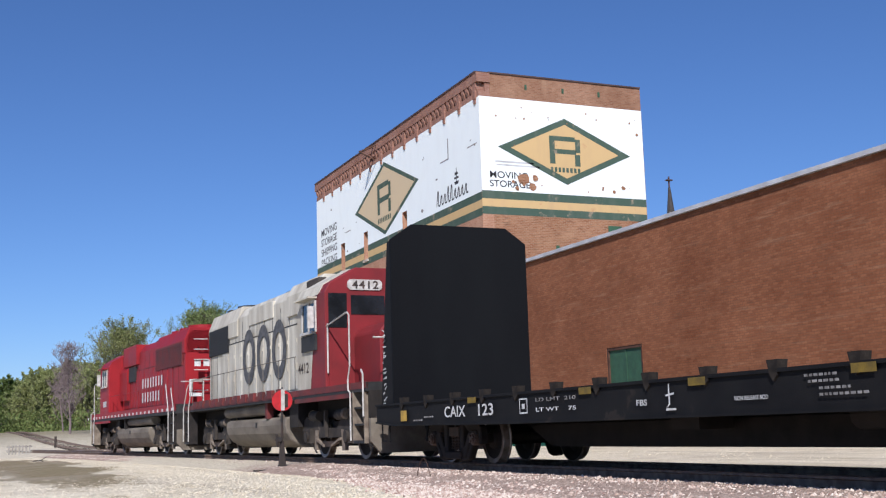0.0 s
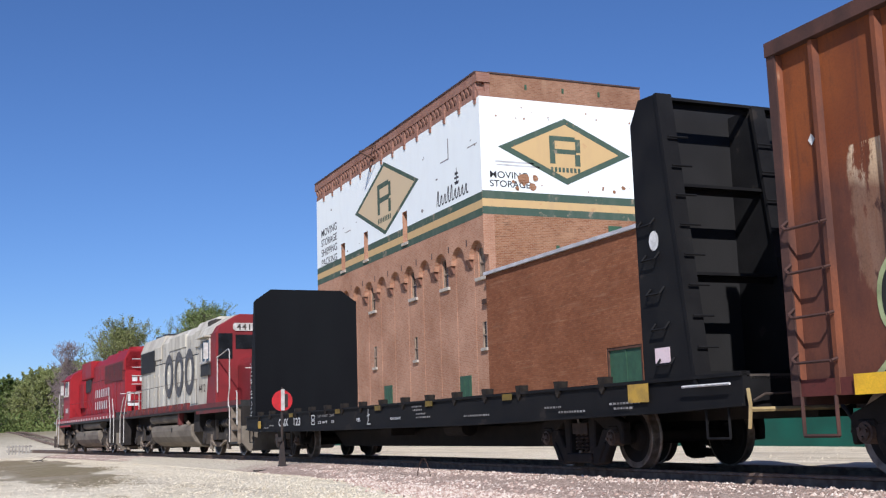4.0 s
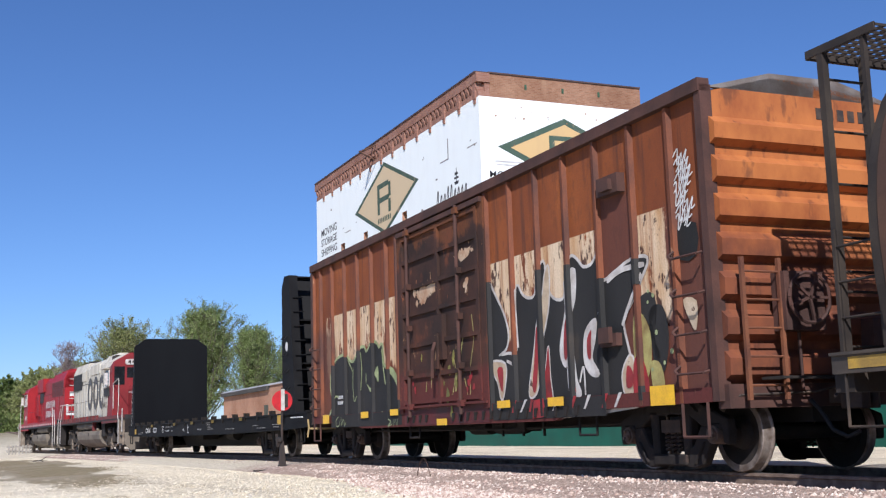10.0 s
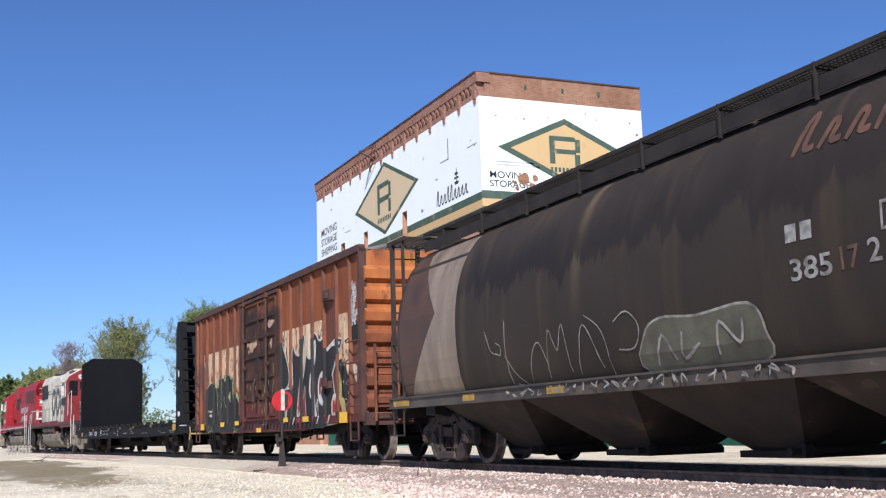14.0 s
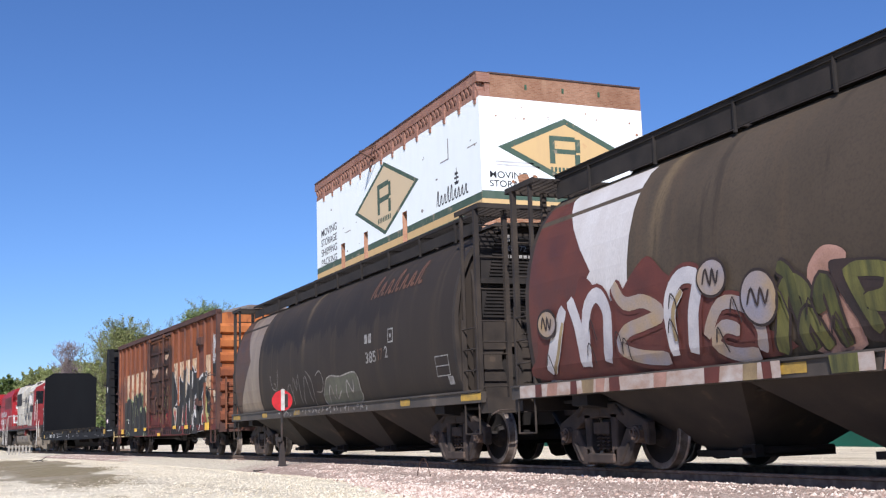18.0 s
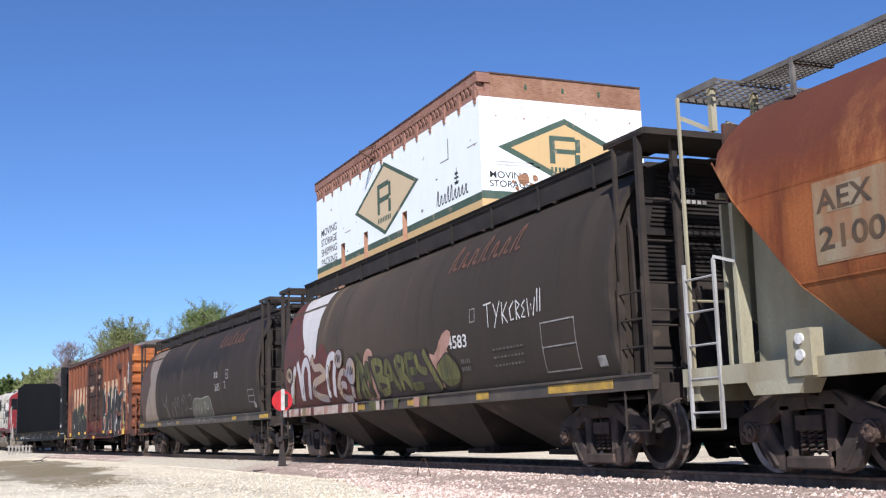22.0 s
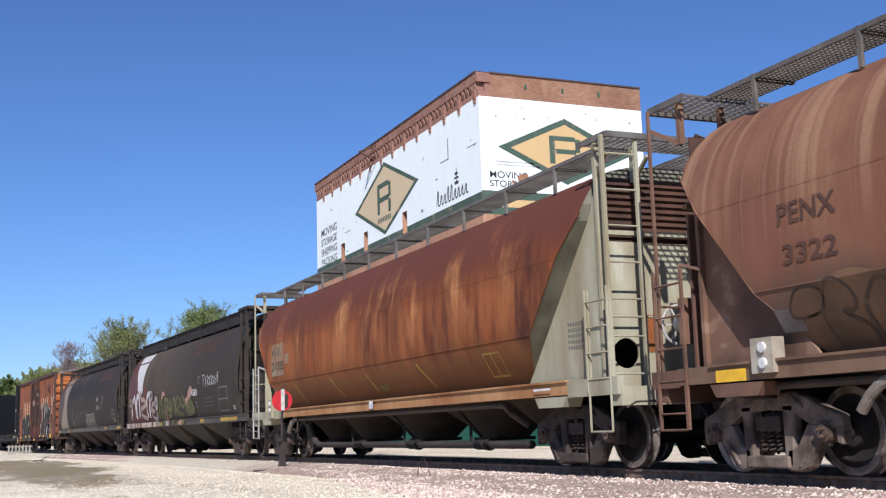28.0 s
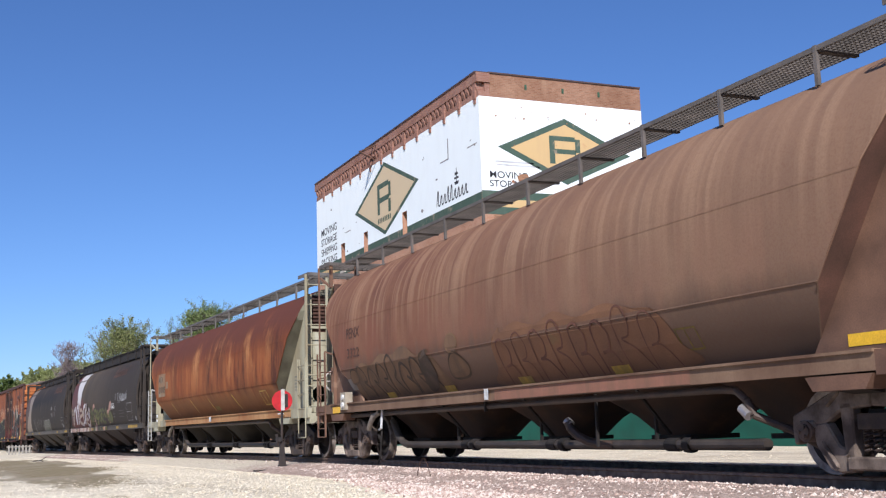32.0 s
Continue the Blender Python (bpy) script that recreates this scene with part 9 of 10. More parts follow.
    part("fuel_gauge", bx(Shape(), -0.1, 0.0, -1.42, -1.395, 0.78, 0.92), DARK_GREY, tank)
    part("filler_cap", Shape().cyl((d * 2.25, -1.36, 1.0), (d * 2.25, -1.44, 1.10), 0.06, 10), DUSTY, tank)
    for g in (-1, 1):
        part("air_reservoir", Shape().cyl((d * -3.7, g * 1.20, 1.26), (d * 0.7, g * 1.20, 1.26), 0.165, 14), TANK_GREY, v)
    part("battery_box", bx(Shape(), 2.6, 3.3, -1.3, 1.3, 0.75, 1.42), UNDER, v)
    # pilots, steps, handrails at both ends
    for e in (-1, 1):
        xe = e * half
        part("pilot", Shape().box(xe - e * 0.06, xe + e * 0.02, -1.45, 1.45, 0.30, 1.42), UNDER, v)
        part("plow", Shape().prism([(-1.46, 0.86), (1.46, 0.86), (1.46, 0.40), (1.25, 0.16), (-1.25, 0.16), (-1.46, 0.40)], 0, min(xe, xe + e * 0.10), max(xe, xe + e * 0.10)), TANK_GREY, v, "dusty grey pilot plate")
        for g in (-1, 1):
            st = part("step", Shape().box(min(xe - e * 0.1, xe - e * 0.75), max(xe - e * 0.1, xe - e * 0.75), g * 1.40, g * 1.53, 0.36, 0.42).box(min(xe - e * 0.1, xe - e * 0.75), max(xe - e * 0.1, xe - e * 0.75), g * 1.30, g * 1.50, 0.72, 0.76).box(min(xe - e * 0.1, xe - e * 0.75), max(xe - e * 0.1, xe - e * 0.75), g * 1.25, g * 1.50, 1.06, 1.10), DARK_GREY, v)
            for so in (0.08, 0.73):
                part("step_plate", Shape().box(xe - e * (so + 0.04), xe - e * so, g * 1.25, g * 1.53, 0.36, 1.42), UNDER if e != d else DUSTY, v)
            if e == d:
                xx = xe - e * 0.80
                part("handrail", Shape().tube([(d * c1, g * 1.47, 2.95), (xx - e * 0.15, g * 1.55, 3.10), (xx, g * 1.56, 3.02), (xx, g * 1.56, 1.95), (xx - e * 0.12, g * 1.56, 1.70), (xx - e * 0.12, g * 1.56, 1.46), (xx, g * 1.56, 1.40), (xx, g * 1.56, 0.42)], 0.018, 6), RAIL_WHITE, v)
                part("handrail", Shape().tube([(xe - e * 0.05, g * 1.56, 0.90), (xe - e * 0.05, g * 1.56, 1.75), (xe - e * 0.3, g * 1.50, 1.85)], 0.020, 6), RAIL_WHITE, v)
            else:
                for xo, rise in ((0.05, 2.3), (0.80, 2.45)):
                    xx = xe - e * xo
                    part("handrail", Shape().tube([(xx, g * 1.56, 0.45), (xx, g * 1.56, 1.50), (xx - e * 0.42, g * 1.54, rise - 0.15), (xx - e * 0.55, g * 1.52, rise)], 0.018, 6), RAIL_WHITE, v)
        for g in (-1, 1):
            part("end_rail", Shape().tube([(xe - e * 0.1, g * 1.3, 2.5), (xe - e * 0.1, g * 0.5, 2.5), (xe - e * 0.1, g * 0.5, 1.5)], 0.02, 6), RAIL_WHITE, v)
        coupler(v, xe, e, 0.88)
    rail = Shape().tube([(d * -7.6, -1.48, 2.42), (d * 3.7, -1.48, 2.42)], 0.012, 6)
    for i in range(9):
        x = d * (-7.4 + 1.38 * i)
        rail.tube([(x, -1.48, 1.60), (x, -1.48, 2.42)], 0.011, 6)
    part("side_handrail", rail, mat("dull_grey_handrail", (0.20, 0.18, 0.15), (0.10, 0.09, 0.075), rough=0.7) if k == 0 else CP_RED, v)
    part("grab_iron", Shape().tube([(d * (c1 + 0.05), -1.46, 1.9), (d * (c1 + 0.05), -1.46, 3.0)], 0.02, 6), RAIL_WHITE, v)
    for x in (-5.2, 5.2):
        loco_truck(v, x)
    flat = lambda z: 0.95
    if k == 0:
        # three big plain rings and blocks in place of the owner's name
        for i in range(3):
            c = (-0.88 + 1.505 * (i - 1), 2.84)
            a, b = 0.66, 0.80
            n = 20
            out = [(c[0] + a * math.cos(2 * math.pi * j / n), c[1] + b * math.sin(2 * math.pi * j / n)) for j in range(n)]
            inn = [(c[0] + a * 0.56 * math.cos(2 * math.pi * j / n), c[1] + b * 0.58 * math.sin(2 * math.pi * j / n)) for j in range(n)]
            side_decal("owner_mark", [[out[j], out[(j + 1) % n], inn[(j + 1) % n], inn[j]] for j in range(n)], flat, mat("charcoal_lettering", (0.065, 0.065, 0.07), (0.12, 0.12, 0.12), rough=0.7, scale=6) if i == 0 else bpy.data.materials["charcoal_lettering"], v, 0.018, step=0)
        side_text("unit_number", "4412", d * c0 + 0.05, 1.98, 0.34, lambda z: 1.508, BLACK_MARK, v, 0.8, 0.006, step=0)
        me = text_mesh("4412", 0.25, 1.15, 0.006)
        w = max(p.co.x for p in me.vertices)
        for p in me.vertices:
            p.co = (xf + d * 0.036, -0.85 + p.co.x * 0.64 / w, 3.815 + p.co.y)
        me.materials.clear()
        part("unit_number", me, BLACK_MARK, v)
        # open grab and thin mast on the roof
        part("roof_mast", Shape().cyl((d * 5.9, 0.2, 4.1), (d * 5.9, 0.2, 4.5), 0.02, 6).cyl((d * 5.6, -0.3, 4.1), (d * 5.6, -0.3, 4.3), 0.07, 10), DARK_GREY, v)
    else:
        bars = [rect(-4.0 + 0.46 * i, -3.80 + 0.46 * i, 2.58, 2.96) for i in range(8)]
        bars += [rect(-4.0 + 0.46 * i, -3.80 + 0.46 * i, 2.02, 2.40) for i in range(7)]
        bars = [[(a + 4.2, b) for a, b in p] for p in bars]
        bars += [rect(0.5 + 0.7 * i, 1.0 + 0.7 * i, 1.74, 1.79) for i in range(4)]
        side_decal("owner_mark", bars, flat, WHITE_MARK, v, 0.018, step=0)
        side_decal("number_mark", [rect(d * c0 - 1.2 + 0.2 * i, d * c0 - 1.06 + 0.2 * i, 2.0, 2.25) for i in range(4)], lambda z: 1.508, WHITE_MARK, v, 0.006, step=0)
        e = Shape()
        xr = -d * 7.35
        for i in range(4):
            e.box(xr, xr - d * 0.012, -0.72 + 0.32 * i, -0.50 + 0.32 * i, 3.05, 3.28)
        part("number_mark", e, WHITE_MARK, v)
        part("end_stripe", Shape().box(xr, xr - d * 0.01, -0.9, -0.4, 2.0, 2.12).box(xr, xr - d * 0.01, -0.9, -0.78, 2.12, 2.6), WHITE_MARK, v)
        for i in range(6):
            part("end_grab", Shape().tube([(xr - d * 0.06, -0.75, 2.2 + 0.36 * i), (xr - d * 0.06, -0.25, 2.2 + 0.36 * i)], 0.02, 6), RAIL_WHITE, v)
    return v


locomotive("locomotive", "off-white and red diesel locomotive with large dark lettering", -30.35, 1, 0)
locomotive("locomotive", "bright red diesel locomotive with white markings", -47.75, -1, 1)


# ---- switch stand with its round red target ----
def switch_stand():
    st = thing("switch_stand", "low railway switch stand with a round red target", "switch stand", pose(-25.49, 6.96, -0.185, 0, 0, 0))
    IRON = mat("black_iron", (0.025, 0.024, 0.024), (0.05, 0.035, 0.028), rough=0.7, scale=8)
    RED = mat("red_target_enamel", (0.50, 0.010, 0.014), (0.30, 0.010, 0.012), rough=0.4, scale=6)
    part("base", Shape().prism([(-0.14, 0.0), (0.14, 0.0), (0.075, 0.12), (0.055, 0.40), (0.035, 0.62), (-0.035, 0.62), (-0.055, 0.40), (-0.075, 0.12)], 0, -0.055, 0.055).box(-0.18, 0.18, -0.12, 0.12, -0.02, 0.02), IRON, st, bevel=0.01)
    part("mast", Shape().cyl((0, 0, 0.60), (0.03, 0, 1.42), 0.03, 10), IRON, st)
    part("lever", Shape().bar((0.02, -0.10, 0.50), (0.07, -0.14, 0.78), 0.05).cyl((-0.09, -0.08, 0.66), (0.11, -0.08, 0.66), 0.055, 8), IRON, st)
    d = Vector((0.88, -0.47, 0)).normalized()
    c = Vector((0.05, 0, 1.53))
    part("target_disc", Shape().cyl(c - d * 0.008, c + d * 0.008, 0.237, 32), RED, st, "round red enamel disc")
    a = Vector((0, 0, 1)).cross(d).normalized()
    part("target_blade", Shape().bar(c + d * 0.03 + a * 0.02 + Vector((0, 0, -0.22)), c + d * 0.03 + a * 0.02 + Vector((0, 0, 0.26)), 0.08, 0.03), RAIL_WHITE, st, "narrow white vertical blade")
    part("target_backing", Shape().bar(c + d * 0.02 + a * 0.10 + Vector((0, 0, -0.15)), c + d * 0.02 + a * 0.10 + Vector((0, 0, 0.15)), 0.075, 0.012), IRON, st, "narrow black vertical panel")
    part("finial", Shape().cyl((0.05, 0, 1.40), (0.05, 0, 1.83), 0.018, 8), IRON, st)
    plank = thing("head_block", "weathered timber head block under the switch stand", "timber", pose(-25.49, 6.95, -0.20, 0, 0, 3))
    part("beam", Shape().box(0.10, 0.34, -0.7, 1.0, -0.10, 0.025), TIE_WOOD, plank, bevel=0.01)


switch_stand()


# ---- ballast bed and loose stone ----
def stone_mat(name, a, b, c):
    g = Graph(name, 0.95, 0.2)
    geo = g.nt.nodes.new("ShaderNodeNewGeometry").outputs["Random Per Island"]
    ramp = g.nt.nodes.new("ShaderNodeValToRGB")
    e = ramp.color_ramp.elements
    e[0].color, e[1].color = (*a, 1), (*c, 1)
    m = e.new(0.55)
    m.color = (*b, 1)
    g.put(ramp.inputs[0], geo)
    col = g.mix(g.math("MULTIPLY", g.step(g.noise(40, 3), 0.4, 0.7), 0.4), ramp.outputs[0], g.mix(1.0, ramp.outputs[0], (0.6, 0.58, 0.55), "MULTIPLY"))
    return g.done(col)


PINK_STONE = stone_mat("pink_granite_stone", (0.30, 0.200, 0.160), (0.56, 0.445, 0.37), (0.72, 0.64, 0.55))
PALE_STONE = stone_mat("pale_limestone_stone", (0.52, 0.45, 0.32), (0.68, 0.605, 0.455), (0.77, 0.71, 0.57))


def bed_mat():
    g = Graph("ballast_bed", 0.95, 0.15)
    fine, mid = g.noise(34, 3, rough=0.7), g.noise(9, 5)
    pink = g.mix(g.step(mid, 0.35, 0.65), (0.34, 0.245, 0.195), (0.56, 0.45, 0.37))
    pale = g.mix(g.step(mid, 0.3, 0.65), (0.58, 0.51, 0.37), (0.76, 0.69, 0.54))
    drift = g.math("ADD", g.x, g.math("MULTIPLY", g.math("SUBTRACT", g.noise(0.5, 5), 0.5), 9.0))
    col = g.mix(g.math("MULTIPLY", g.step(drift, -25, -29), g.step(g.math("ABSOLUTE", g.math("ADD", drift, 54.0)), 8.0, 11.0)), pink, pale)
    # bed along the rails darkened: oil plus the train's shade in one colour
    oil_and_shade = g.math("MULTIPLY", g.step(g.math("ABSOLUTE", g.math("SUBTRACT", g.y, TRACK_Y)), 1.0, 0.85), g.step(g.x, -42, -38))
    col = g.mix(g.math("MULTIPLY", oil_and_shade, 0.7), col, (0.07, 0.055, 0.045))
    col = g.mix(g.step(fine, 0.34, 0.6), g.mix(1.0, col, (0.62, 0.60, 0.57), "MULTIPLY"), col)
    g.bump(fine, 0.9, 0.03)
    return g.done(col)


BED = bed_mat()


def ballast_edge(x):
    """The near edge of the pink ballast."""
    return 5.15 + 1.7 * smooth(-11.5, -23, x) + 0.35 * smooth(-23, -45, x) - (track_y(-45) - track_y(min(x, -45)))


def build_bed():
    s = Shape()
    offs = [-3.4, -2.9, -2.3, -1.7, -1.2, -0.95, -0.4, 0.4, 1.2, 1.7, 2.4, 3.2]
    hs = [-0.34, -0.22, -0.130, -0.105, -0.105, -0.14, -0.190, -0.190, -0.185, -0.168, -0.195, -0.33]
    xs = [-140 + 0.7 * i for i in range(260)]
    rings = []
    for x in xs:
        ring = []
        for o, h in zip(offs, hs):
            px, py, k = path_pose(x, o)
            ring.append((px, py, h + 0.018 * noise.noise((px * 2.1, py * 2.1, 5))))
        rings.append(ring)
    s.loft(rings, closed=False, caps=False)
    tagged(part("ballast_bed", s, BED, smooth=True), "pinkish crushed granite ballast bed", "ballast", kind="structure")


def scatter(name, label, points, material):
    """Loose angular stones as one joined mesh."""
    rng = np.random.default_rng(4)
    base = np.array([(1, 0, 0), (-1, 0, 0), (0, 1, 0), (0, -1, 0), (0, 0, 1), (0, 0, -1)], float)
    faces = np.array([(0, 2, 4), (2, 1, 4), (1, 3, 4), (3, 0, 4), (2, 0, 5), (1, 2, 5), (3, 1, 5), (0, 3, 5)])
    p = np.array([q[:3] for q in points])
    r = np.array([q[3] for q in points])
    n = len(p)
    a = rng.uniform(0, 2 * np.pi, n)
    jit = rng.uniform(0.65, 1.25, (n, 6, 1))
    v = base[None] * jit + rng.normal(0, 0.18, (n, 6, 3))
    v[:, :, 2] *= 0.75
    ca, sa = np.cos(a)[:, None], np.sin(a)[:, None]
    x, y = v[:, :, 0] * ca - v[:, :, 1] * sa, v[:, :, 0] * sa + v[:, :, 1] * ca
    v = np.stack([x, y, v[:, :, 2]], 2) * r[:, None, None] + p[:, None]
    f = (faces[None] + 6 * np.arange(n)[:, None, None]).reshape(-1, 3)
    me = bpy.data.meshes.new(name)
    me.from_pydata(v.reshape(-1, 3).tolist(), [], f.tolist())
    me.materials.append(material)
    tagged(new(name, me), label, name.split("_")[-1], kind="stuff")


def build_stones():
    rng = np.random.default_rng(9)
    pts = []
    for _ in range(95000):
        x = -5.5 - 49.5 * rng.random() ** 1.6
        lo, hi = ballast_edge(x), track_y(x) + 3.0
        y = lo + (hi - lo) * rng.random() ** 1.15 - 0.5 * abs(rng.normal(0, 0.35))
        off = track_y(x) - y
        if x < -34 + rng.normal(0, 3.0):
            continue
        if x < -24.5 + rng.normal(0, 1.8) and rng.random() < 0.8:
            continue
        if abs(off) < 0.9:
            continue
        z = -0.185 if off < 0 else (-0.125 + 0.5 * min(0.0, off - 0.98) if off < 1.7 else (-0.12 - 0.042 * (off - 1.7) / 0.6 if off < 2.3 else max(ground_z(x, y), -0.145 - 0.15 * (off - 2.3))))
        pts.append((x, y, z + 0.003, rng.uniform(0.015, 0.040)))
    for _ in range(5000):
        x, off = -42 - 20 * rng.random(), 1.1 + 1.5 * rng.random() ** 1.4
        pts.append((x, track_y(x) - off, -0.12 - 0.045 * max(0.0, off - 1.7), rng.uniform(0.015, 0.036)))
    scatter("ballast_stones", "loose pinkish granite ballast stones beside the rails", pts, PINK_STONE)
    pts = []
    for _ in range(42000):
        x = -12 - 48 * rng.random() ** 1.5
        open_edge = x < -23.5 + rng.normal(0, 1.8)
        edge = track_y(x) - 1.15 if open_edge else ballast_edge(x)
        y = -0.5 + (edge + 0.9) * rng.random()
        if y > edge + rng.normal(0, 0.3):
            continue
        if -61 < x < -43 and track_y(x) - y < 2.4:
            continue
        if ((x + 38) / 16) ** 2 + ((y - 2.4) / 1.7) ** 2 < rng.uniform(0.75, 1.15):
            continue
        off = track_y(x) - y
        pts.append((x, y, max(ground_z(x, y), -0.12 - 0.045 * max(0.0, off - 1.7) if off < 2.3 else -0.147 - 0.15 * (off - 2.3)) + 0.001, rng.uniform(0.006, 0.018)))
    scatter("gravel_stones", "loose pale limestone gravel on the lot", pts, PALE_STONE)
    pts = []
    for _ in range(2600):
        x, y = rng.uniform(-60, -12), rng.uniform(11.8, 19.4)
        pts.append((x, y, ground_z(x, y) + 0.001, rng.uniform(0.008, 0.022)))
    scatter("far_gravel_stones", "loose pale gravel behind the train", pts, PALE_STONE)


build_bed()
build_stones()


# ---- weeds and twigs beside the track ----
def dry_weeds():
    rng = random.Random(12)
    s = Shape()
    for _ in range(900):
        cx, cy = rng.gauss(-37, 8), rng.gauss(2.4, 0.75)
        if cx > -21.5:
            continue
        z = ground_z(cx, cy)
        for _ in range(5):
            a, h, l = rng.uniform(0, 6.28), rng.uniform(0.04, 0.13), rng.uniform(0.02, 0.09)
            x, y = cx + rng.uniform(-0.1, 0.1), cy + rng.uniform(-0.1, 0.1)
            s.add([(x - 0.006, y, z), (x + 0.006, y, z), (x + l * math.cos(a), y + l * math.sin(a), z + h)], [(0, 1, 2)])
    tagged(part("dry_weeds", s, mat("dry_straw", (0.30, 0.25, 0.13), (0.17, 0.17, 0.07), rough=0.95)), "sparse dry weeds on tan dirt", "weeds", kind="stuff")
    twig = Shape().tube([(-46.5, 3.0, -0.14), (-45.6, 3.2, -0.10), (-45.0, 3.25, -0.12)], 0.02, 5).tube([(-45.6, 3.2, -0.10), (-45.3, 3.4, 0.02)], 0.012, 5)
    tagged(part("fallen_branch", twig, TIE_WOOD), "small dry fallen branch on gravel", "branch")
    arc = [(-17.2 + 0.05 * i, 6.9, -0.15 + 0.30 * math.sin(math.pi * i / 12)) for i in range(13)]
    tagged(part("loose_wire", Shape().tube(arc, 0.006, 5), RUST_IRON), "thin loop of loose wire beside the rail", "wire")


dry_weeds()

# ---- the straight track going on at the switch ----
def side_track():
    t = thing("siding_track", "distant siding track climbing a gravel grade", "railway track", kind="structure")
    xs = [-70 - 4 * i for i in range(34)]
    for side in (-0.755, 0.755):
        rings = []
        for x in xs:
            z = max(ground_z(x, 9.16), -0.17) + 0.17
            rings.append([(x, 9.16 + side + o, z + h) for o, h in ((-0.06, -0.16), (0.06, -0.16), (0.036, 0.0), (-0.036, 0.0))])
        part("rail", Shape().loft(rings), RAIL_STEEL, t)
    for i in range(60):
        x = -74 - 2.1 * i
        part("tie", Shape().box(x, x + 0.25, 8.1, 10.2, ground_z(x, 9.16) - 0.10, ground_z(x, 9.16) + 0.025), TIE_WOOD, t)


side_track()


def barrier():
    b = thing("track_barrier", "low white slatted barrier beside the far track", "barrier", pose(-76, 4.1, 0.0, 0, 0, 88))
    W = mat("dusty_grey_board", (0.36, 0.34, 0.30), (0.22, 0.20, 0.17), rough=0.85)
    for i in range(7):
        part("slat", Shape().box(-0.66 + 0.2 * i, -0.56 + 0.2 * i, -0.03, 0.03, -0.15, 0.42), W, b)
    part("board", Shape().box(-0.75, 0.75, 0.03, 0.06, 0.28, 0.36).box(-0.75, 0.75, 0.03, 0.06, -0.02, 0.06), W, b)
    for i, (x, y, h) in enumerate(((-98, 8.0, 0.9), (-90, 12.2, 1.2), (-84, 11.4, 1.1), (-120, 4.5, 1.6))):
        p = thing("marker_post", "short weathered wooden marker post", "post", pose(x, y, ground_z(x, y)))
        part("post", Shape().cyl((0, 0, -0.1), (0, 0, h), 0.09, 8), TIE_WOOD, p)


barrier()

# ---- trees ----
BARK = mat("grey_bark", (0.16, 0.13, 0.105), (0.09, 0.075, 0.06), rough=0.95, scale=4, stretch=(1, 1, 0.3))
BARE = mat("bare_twig_bark", (0.25, 0.20, 0.19), (0.17, 0.13, 0.125), rough=0.95)


def leaf_mat(name, a, b):
    g = Graph(name, 0.6, 0.25)
    geo = g.nt.nodes.new("ShaderNodeNewGeometry").outputs["Random Per Island"]
    col = g.mix(geo, a, b)
    tr = g.nt.nodes.new("ShaderNodeBsdfTranslucent")
    g.put(tr.inputs["Color"], col)
    mx = g.nt.nodes.new("ShaderNodeMixShader")
    mx.inputs[0].default_value = 0.5
    out = g.nt.nodes["Material Output"]
    g.nt.links.new(g.b.outputs[0], mx.inputs[1])
    g.nt.links.new(tr.outputs[0], mx.inputs[2])
    g.nt.links.new(mx.outputs[0], out.inputs[0])
    return g.done(col)


LEAF_A = leaf_mat("young_green_leaves", (0.21, 0.275, 0.095), (0.37, 0.44, 0.175))
LEAF_B = leaf_mat("olive_spring_leaves", (0.25, 0.285, 0.105), (0.42, 0.445, 0.19))
LEAF_C = leaf_mat("deep_green_leaves", (0.15, 0.20, 0.055), (0.26, 0.32, 0.11))


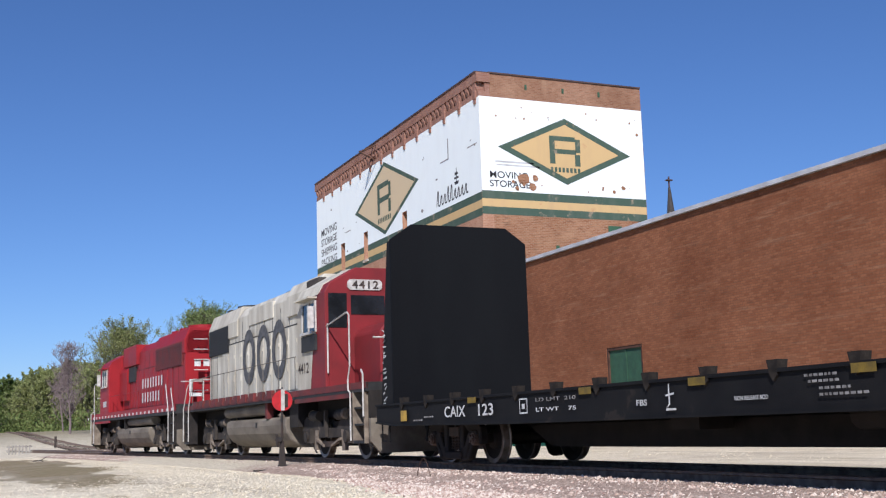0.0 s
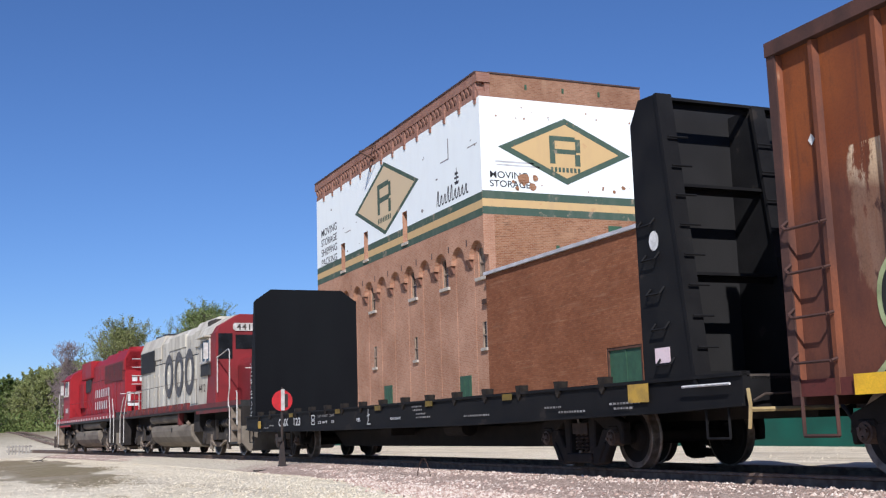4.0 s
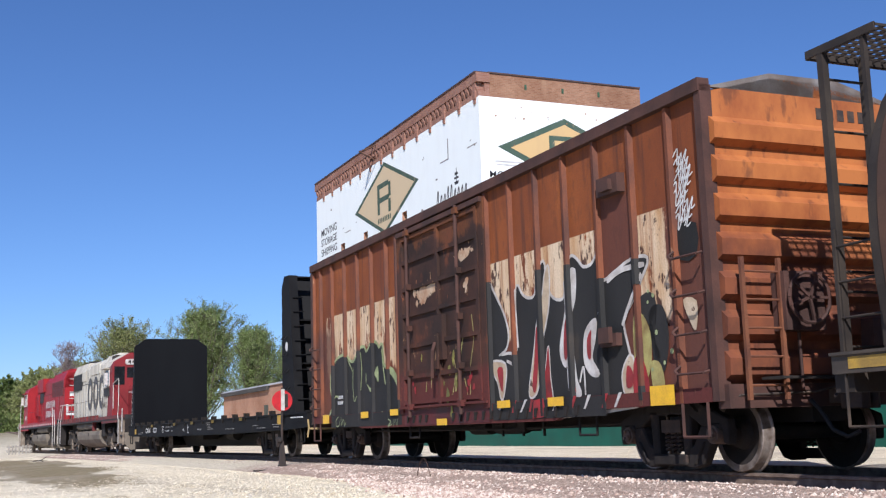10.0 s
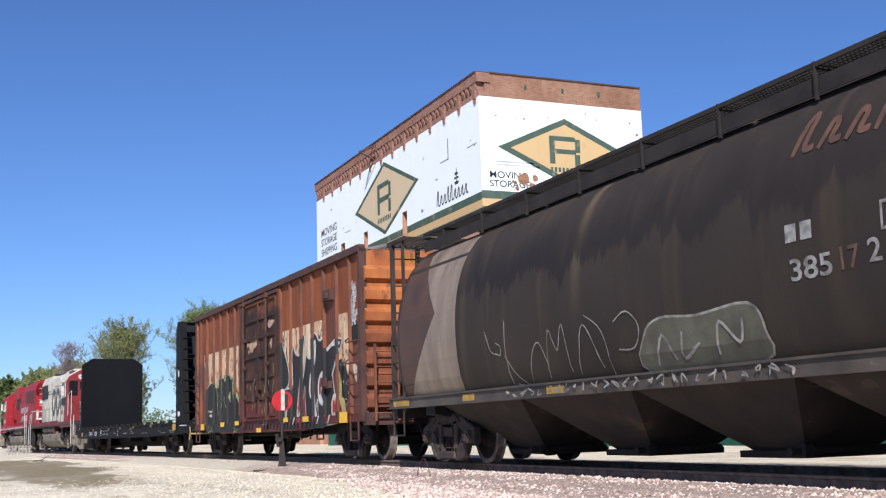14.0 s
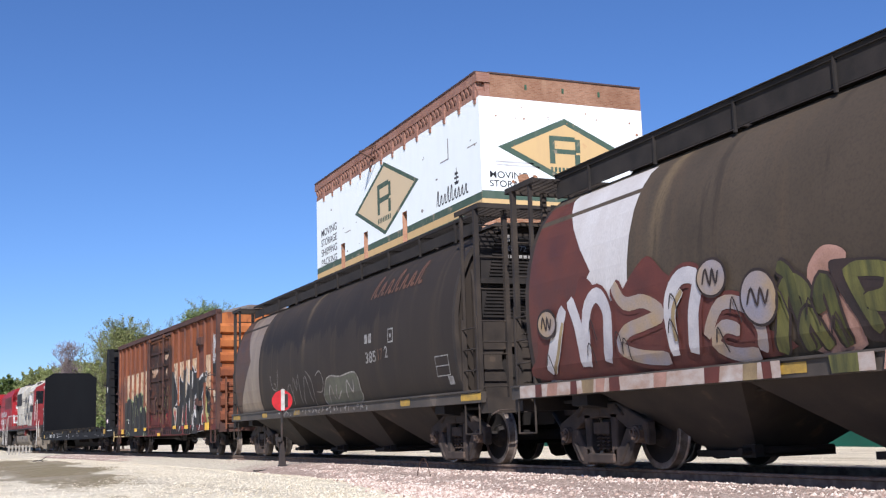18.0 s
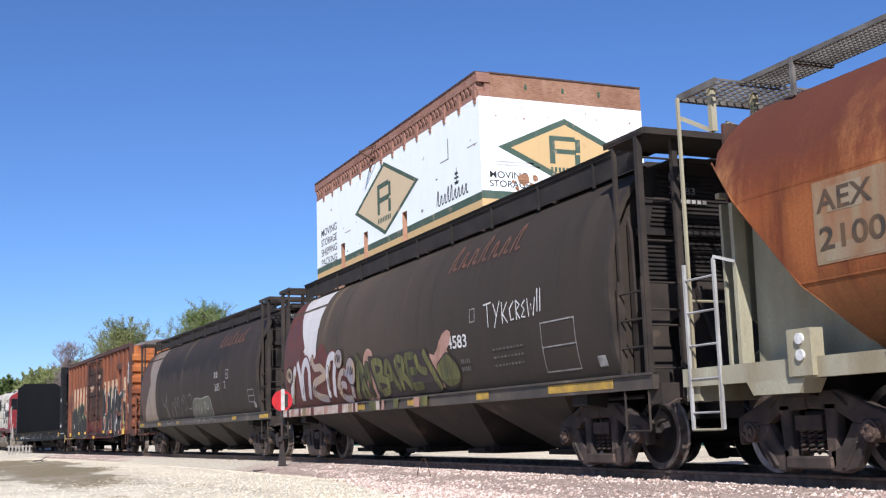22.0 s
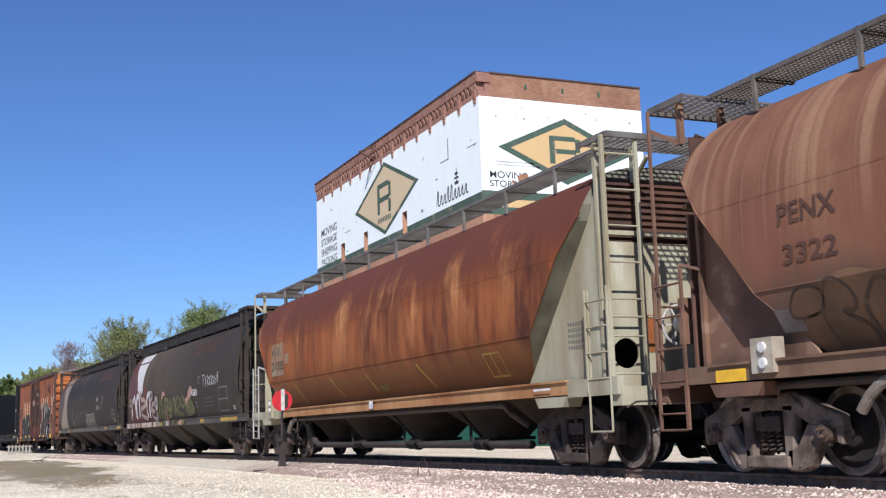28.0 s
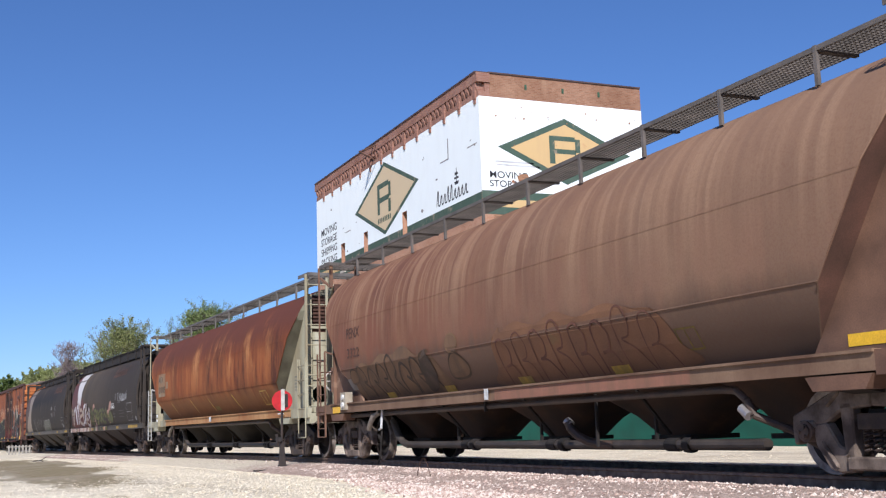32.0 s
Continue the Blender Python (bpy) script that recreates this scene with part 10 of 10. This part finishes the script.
def tree(label, x, y, height, radius, leaf, seed, branches=70, twigs=7, per=16, size=0.075, low=0.10, bare=False, sink=0.1):
    """Tapered trunk, rising limbs from near the ground, fine twigs and many small leaves."""
    rng = random.Random(seed)
    t = thing("tree", label, "tree", pose(x, y, ground_z(x, y) - sink))
    wood, cv, cf = Shape(), [], []
    lean = Vector((rng.gauss(0, 0.03), rng.gauss(0, 0.03), 1))
    stem = [Vector((lean.x * h + 0.12 * math.sin(h * 0.9 + seed), lean.y * h + 0.12 * math.cos(h * 0.7 + seed), h)) for h in [height * 0.92 * i / 8 for i in range(9)]]
    r0 = height * 0.014
    for i in range(8):
        wood.cyl(stem[i], stem[i + 1], r0 * (1 - i / 8.5), 7, r0 * (1 - (i + 1) / 8.5))
    for _ in range(branches):
        f = low + (0.97 - low) * rng.random() ** 0.8
        k = min(7, int(f * 8))
        p = stem[k].lerp(stem[k + 1], f * 8 - k)
        reach = 1.25 * radius * (0.40 + 0.60 * math.sin(math.pi * min(1.0, (0.10 + f * 0.95)) ** 0.9)) * rng.uniform(0.5, 1.12)
        az = rng.uniform(0, 2 * math.pi)
        d = Vector((math.cos(az), math.sin(az), rng.uniform(0.45, 1.7))).normalized()
        pts = [p]
        for i in range(4):
            d = (d + Vector((rng.gauss(0, 0.12), rng.gauss(0, 0.12), 0.14))).normalized()
            pts.append(pts[-1] + d * reach * 0.3)
        for i in range(4):
            w = 0.028 * (1 - 0.2 * i) * (1.2 - f)
            wood.cyl(pts[i], pts[i + 1], w + 0.012, 4, w * 0.8 + 0.01)
        for _ in range(twigs):
            i = rng.randint(1, 3)
            q = pts[i].lerp(pts[i + 1], rng.random())
            e = q + Vector((rng.gauss(0, 0.5), rng.gauss(0, 0.5), rng.uniform(0.2, 1.0))) * (0.16 * reach + 0.25)
            wood.bar(q, e, 0.018 if not bare else 0.030)
            if bare:
                for _ in range(3):
                    wood.bar(q.lerp(e, rng.random()), e + Vector((rng.gauss(0, 0.3), rng.gauss(0, 0.3), rng.uniform(0.1, 0.5))), 0.016)
                continue
            for _ in range(per):
                c = q.lerp(e, rng.uniform(0.2, 1.15)) + Vector((rng.gauss(0, 0.11), rng.gauss(0, 0.11), rng.gauss(0, 0.12)))
                a = Vector((rng.gauss(0, 1), rng.gauss(0, 1), rng.gauss(0, 0.8))).normalized()
                b = a.orthogonal().normalized()
                s = size * rng.uniform(0.6, 1.4)
                n = len(cv)
                cv.extend([tuple(c + a * s), tuple(c + b * s * 0.6), tuple(c - a * s), tuple(c - b * s * 0.6)])
                cf.append((n, n + 1, n + 2, n + 3))
    part("trunk", wood, BARE if bare else BARK, t)
    if cv:
        me = bpy.data.meshes.new("crown")
        me.from_pydata(cv, [], cf)
        part("crown", me, leaf, t)
    return t


tree("young spring tree with sparse yellow-green leaves", -118.0, 15.4, 11.0, 4.0, LEAF_B, 1, 170, 10, 26, 0.062, low=0.04)
tree("leafy green tree behind the tracks", -104.0, 21.3, 11.1, 4.1, LEAF_A, 2, 240, 10, 30, 0.060, low=0.03)
tree("leafy green tree beside the brick annex", -100.0, 24.5, 9.6, 3.0, LEAF_A, 3, 170, 10, 28, 0.060, low=0.03)
tree("leafy green tree over the annex roof", -104.0, 28.6, 7.8, 2.6, LEAF_A, 14, 110, 9, 26, 0.060, low=0.03)
tree("small green tree beyond the annex", -112.0, 33.4, 8.6, 2.6, LEAF_C, 4, 90, 9, 26)
tree("leafless tree with fine purplish twigs", -150.0, 13.9, 11.6, 2.9, LEAF_B, 5, 60, 8, bare=True)
tree("bare twiggy roadside tree", -172.0, 14.9, 8.6, 2.4, LEAF_B, 6, 40, 7, bare=True)
protos = [tree("roadside tree in fresh spring leaf", -215.0, 14.2, 10.5, 3.6, LEAF_B, 7, 80, 7, 16, 0.15, 0.03), tree("dense green roadside tree", -224.0, 9.2, 9.4, 3.6, LEAF_C, 8, 90, 7, 18, 0.15, 0.03),
          tree("pale green roadside tree", -236.0, 18.8, 11.0, 3.8, LEAF_A, 9, 80, 7, 16, 0.15, 0.03)]
tall = tree("tall pale green tree at the roadside", -221.0, 20.6, 12.6, 4.2, LEAF_B, 17, 110, 8, 18, 0.15, 0.03)
for x, y, a in ((-212.0, 16.4, 40), (-232.0, 24.6, 130), (-208.0, 22.2, 200), (-240.0, 19.6, 290), (-226.0, 14.6, 70), (-218.0, 26.4, 320)):
    tagged(copy_thing(tall, pose(x, y, ground_z(x, y) - 0.9 - 0.12 * (26 - y), 0, 0, a)), group="distant treeline")
tagged(tall, group="distant treeline")
rng = random.Random(33)
for i in range(34):
    src = protos[i % 3]
    x = -198 - 60 * rng.random()
    y = -10 + 40 * (i + rng.random()) / 34
    k = x / -215
    drop = max(0.0, 2.6 - 0.16 * (y / k - 2.0)) if y / k < 18 else 0.0
    c = copy_thing(src, pose(x, y, ground_z(x, y) - 0.1 - drop - rng.uniform(0, 1.2), 0, 0, rng.uniform(0, 360)))
    tagged(c, group="distant treeline")
for p in protos:
    tagged(p, group="distant treeline")


def undergrowth():
    r = random.Random(40)
    s = ([], [])
    for _ in range(26000):
        x = -190 - 100 * r.random()
        y = -14 + 50 * r.random()
        z = ground_z(x, y) + 3.6 * r.random() ** 2
        a = Vector((r.gauss(0, 1), r.gauss(0, 1), r.gauss(0, 1))).normalized() * r.uniform(0.12, 0.3)
        b = a.orthogonal().normalized() * r.uniform(0.1, 0.22)
        k = len(s[0])
        c = Vector((x, y, z))
        s[0].extend([tuple(c + a), tuple(c + b), tuple(c - a), tuple(c - b)])
        s[1].append((k, k + 1, k + 2, k + 3))
    me = bpy.data.meshes.new("undergrowth")
    me.from_pydata(s[0], [], s[1])
    tagged(part("undergrowth", me, LEAF_C), "tangled spring undergrowth below the distant trees", "undergrowth", kind="stuff")


undergrowth()


# ---- motion ----
def motions():
    for v, x, half in TRAIN:
        rows = []
        for i in range(65):
            t = 0.5 * i
            c = x - run(t)
            ya, yb = track_y(c - half), track_y(c + half)
            rows.append((t, pose(c, (ya + yb) / 2, 0, 0, 0, math.degrees(math.atan2(yb - ya, 2 * half)))))
        walk(v, rows)
    n = 192
    for ws, x, r in ROLLING:
        walk(ws, [(i / 6, pose(x, 0, r) @ Matrix.Rotation(-run(min(32.0, i / 6)) / r, 4, "Y")) for i in range(n + 1)])


motions()
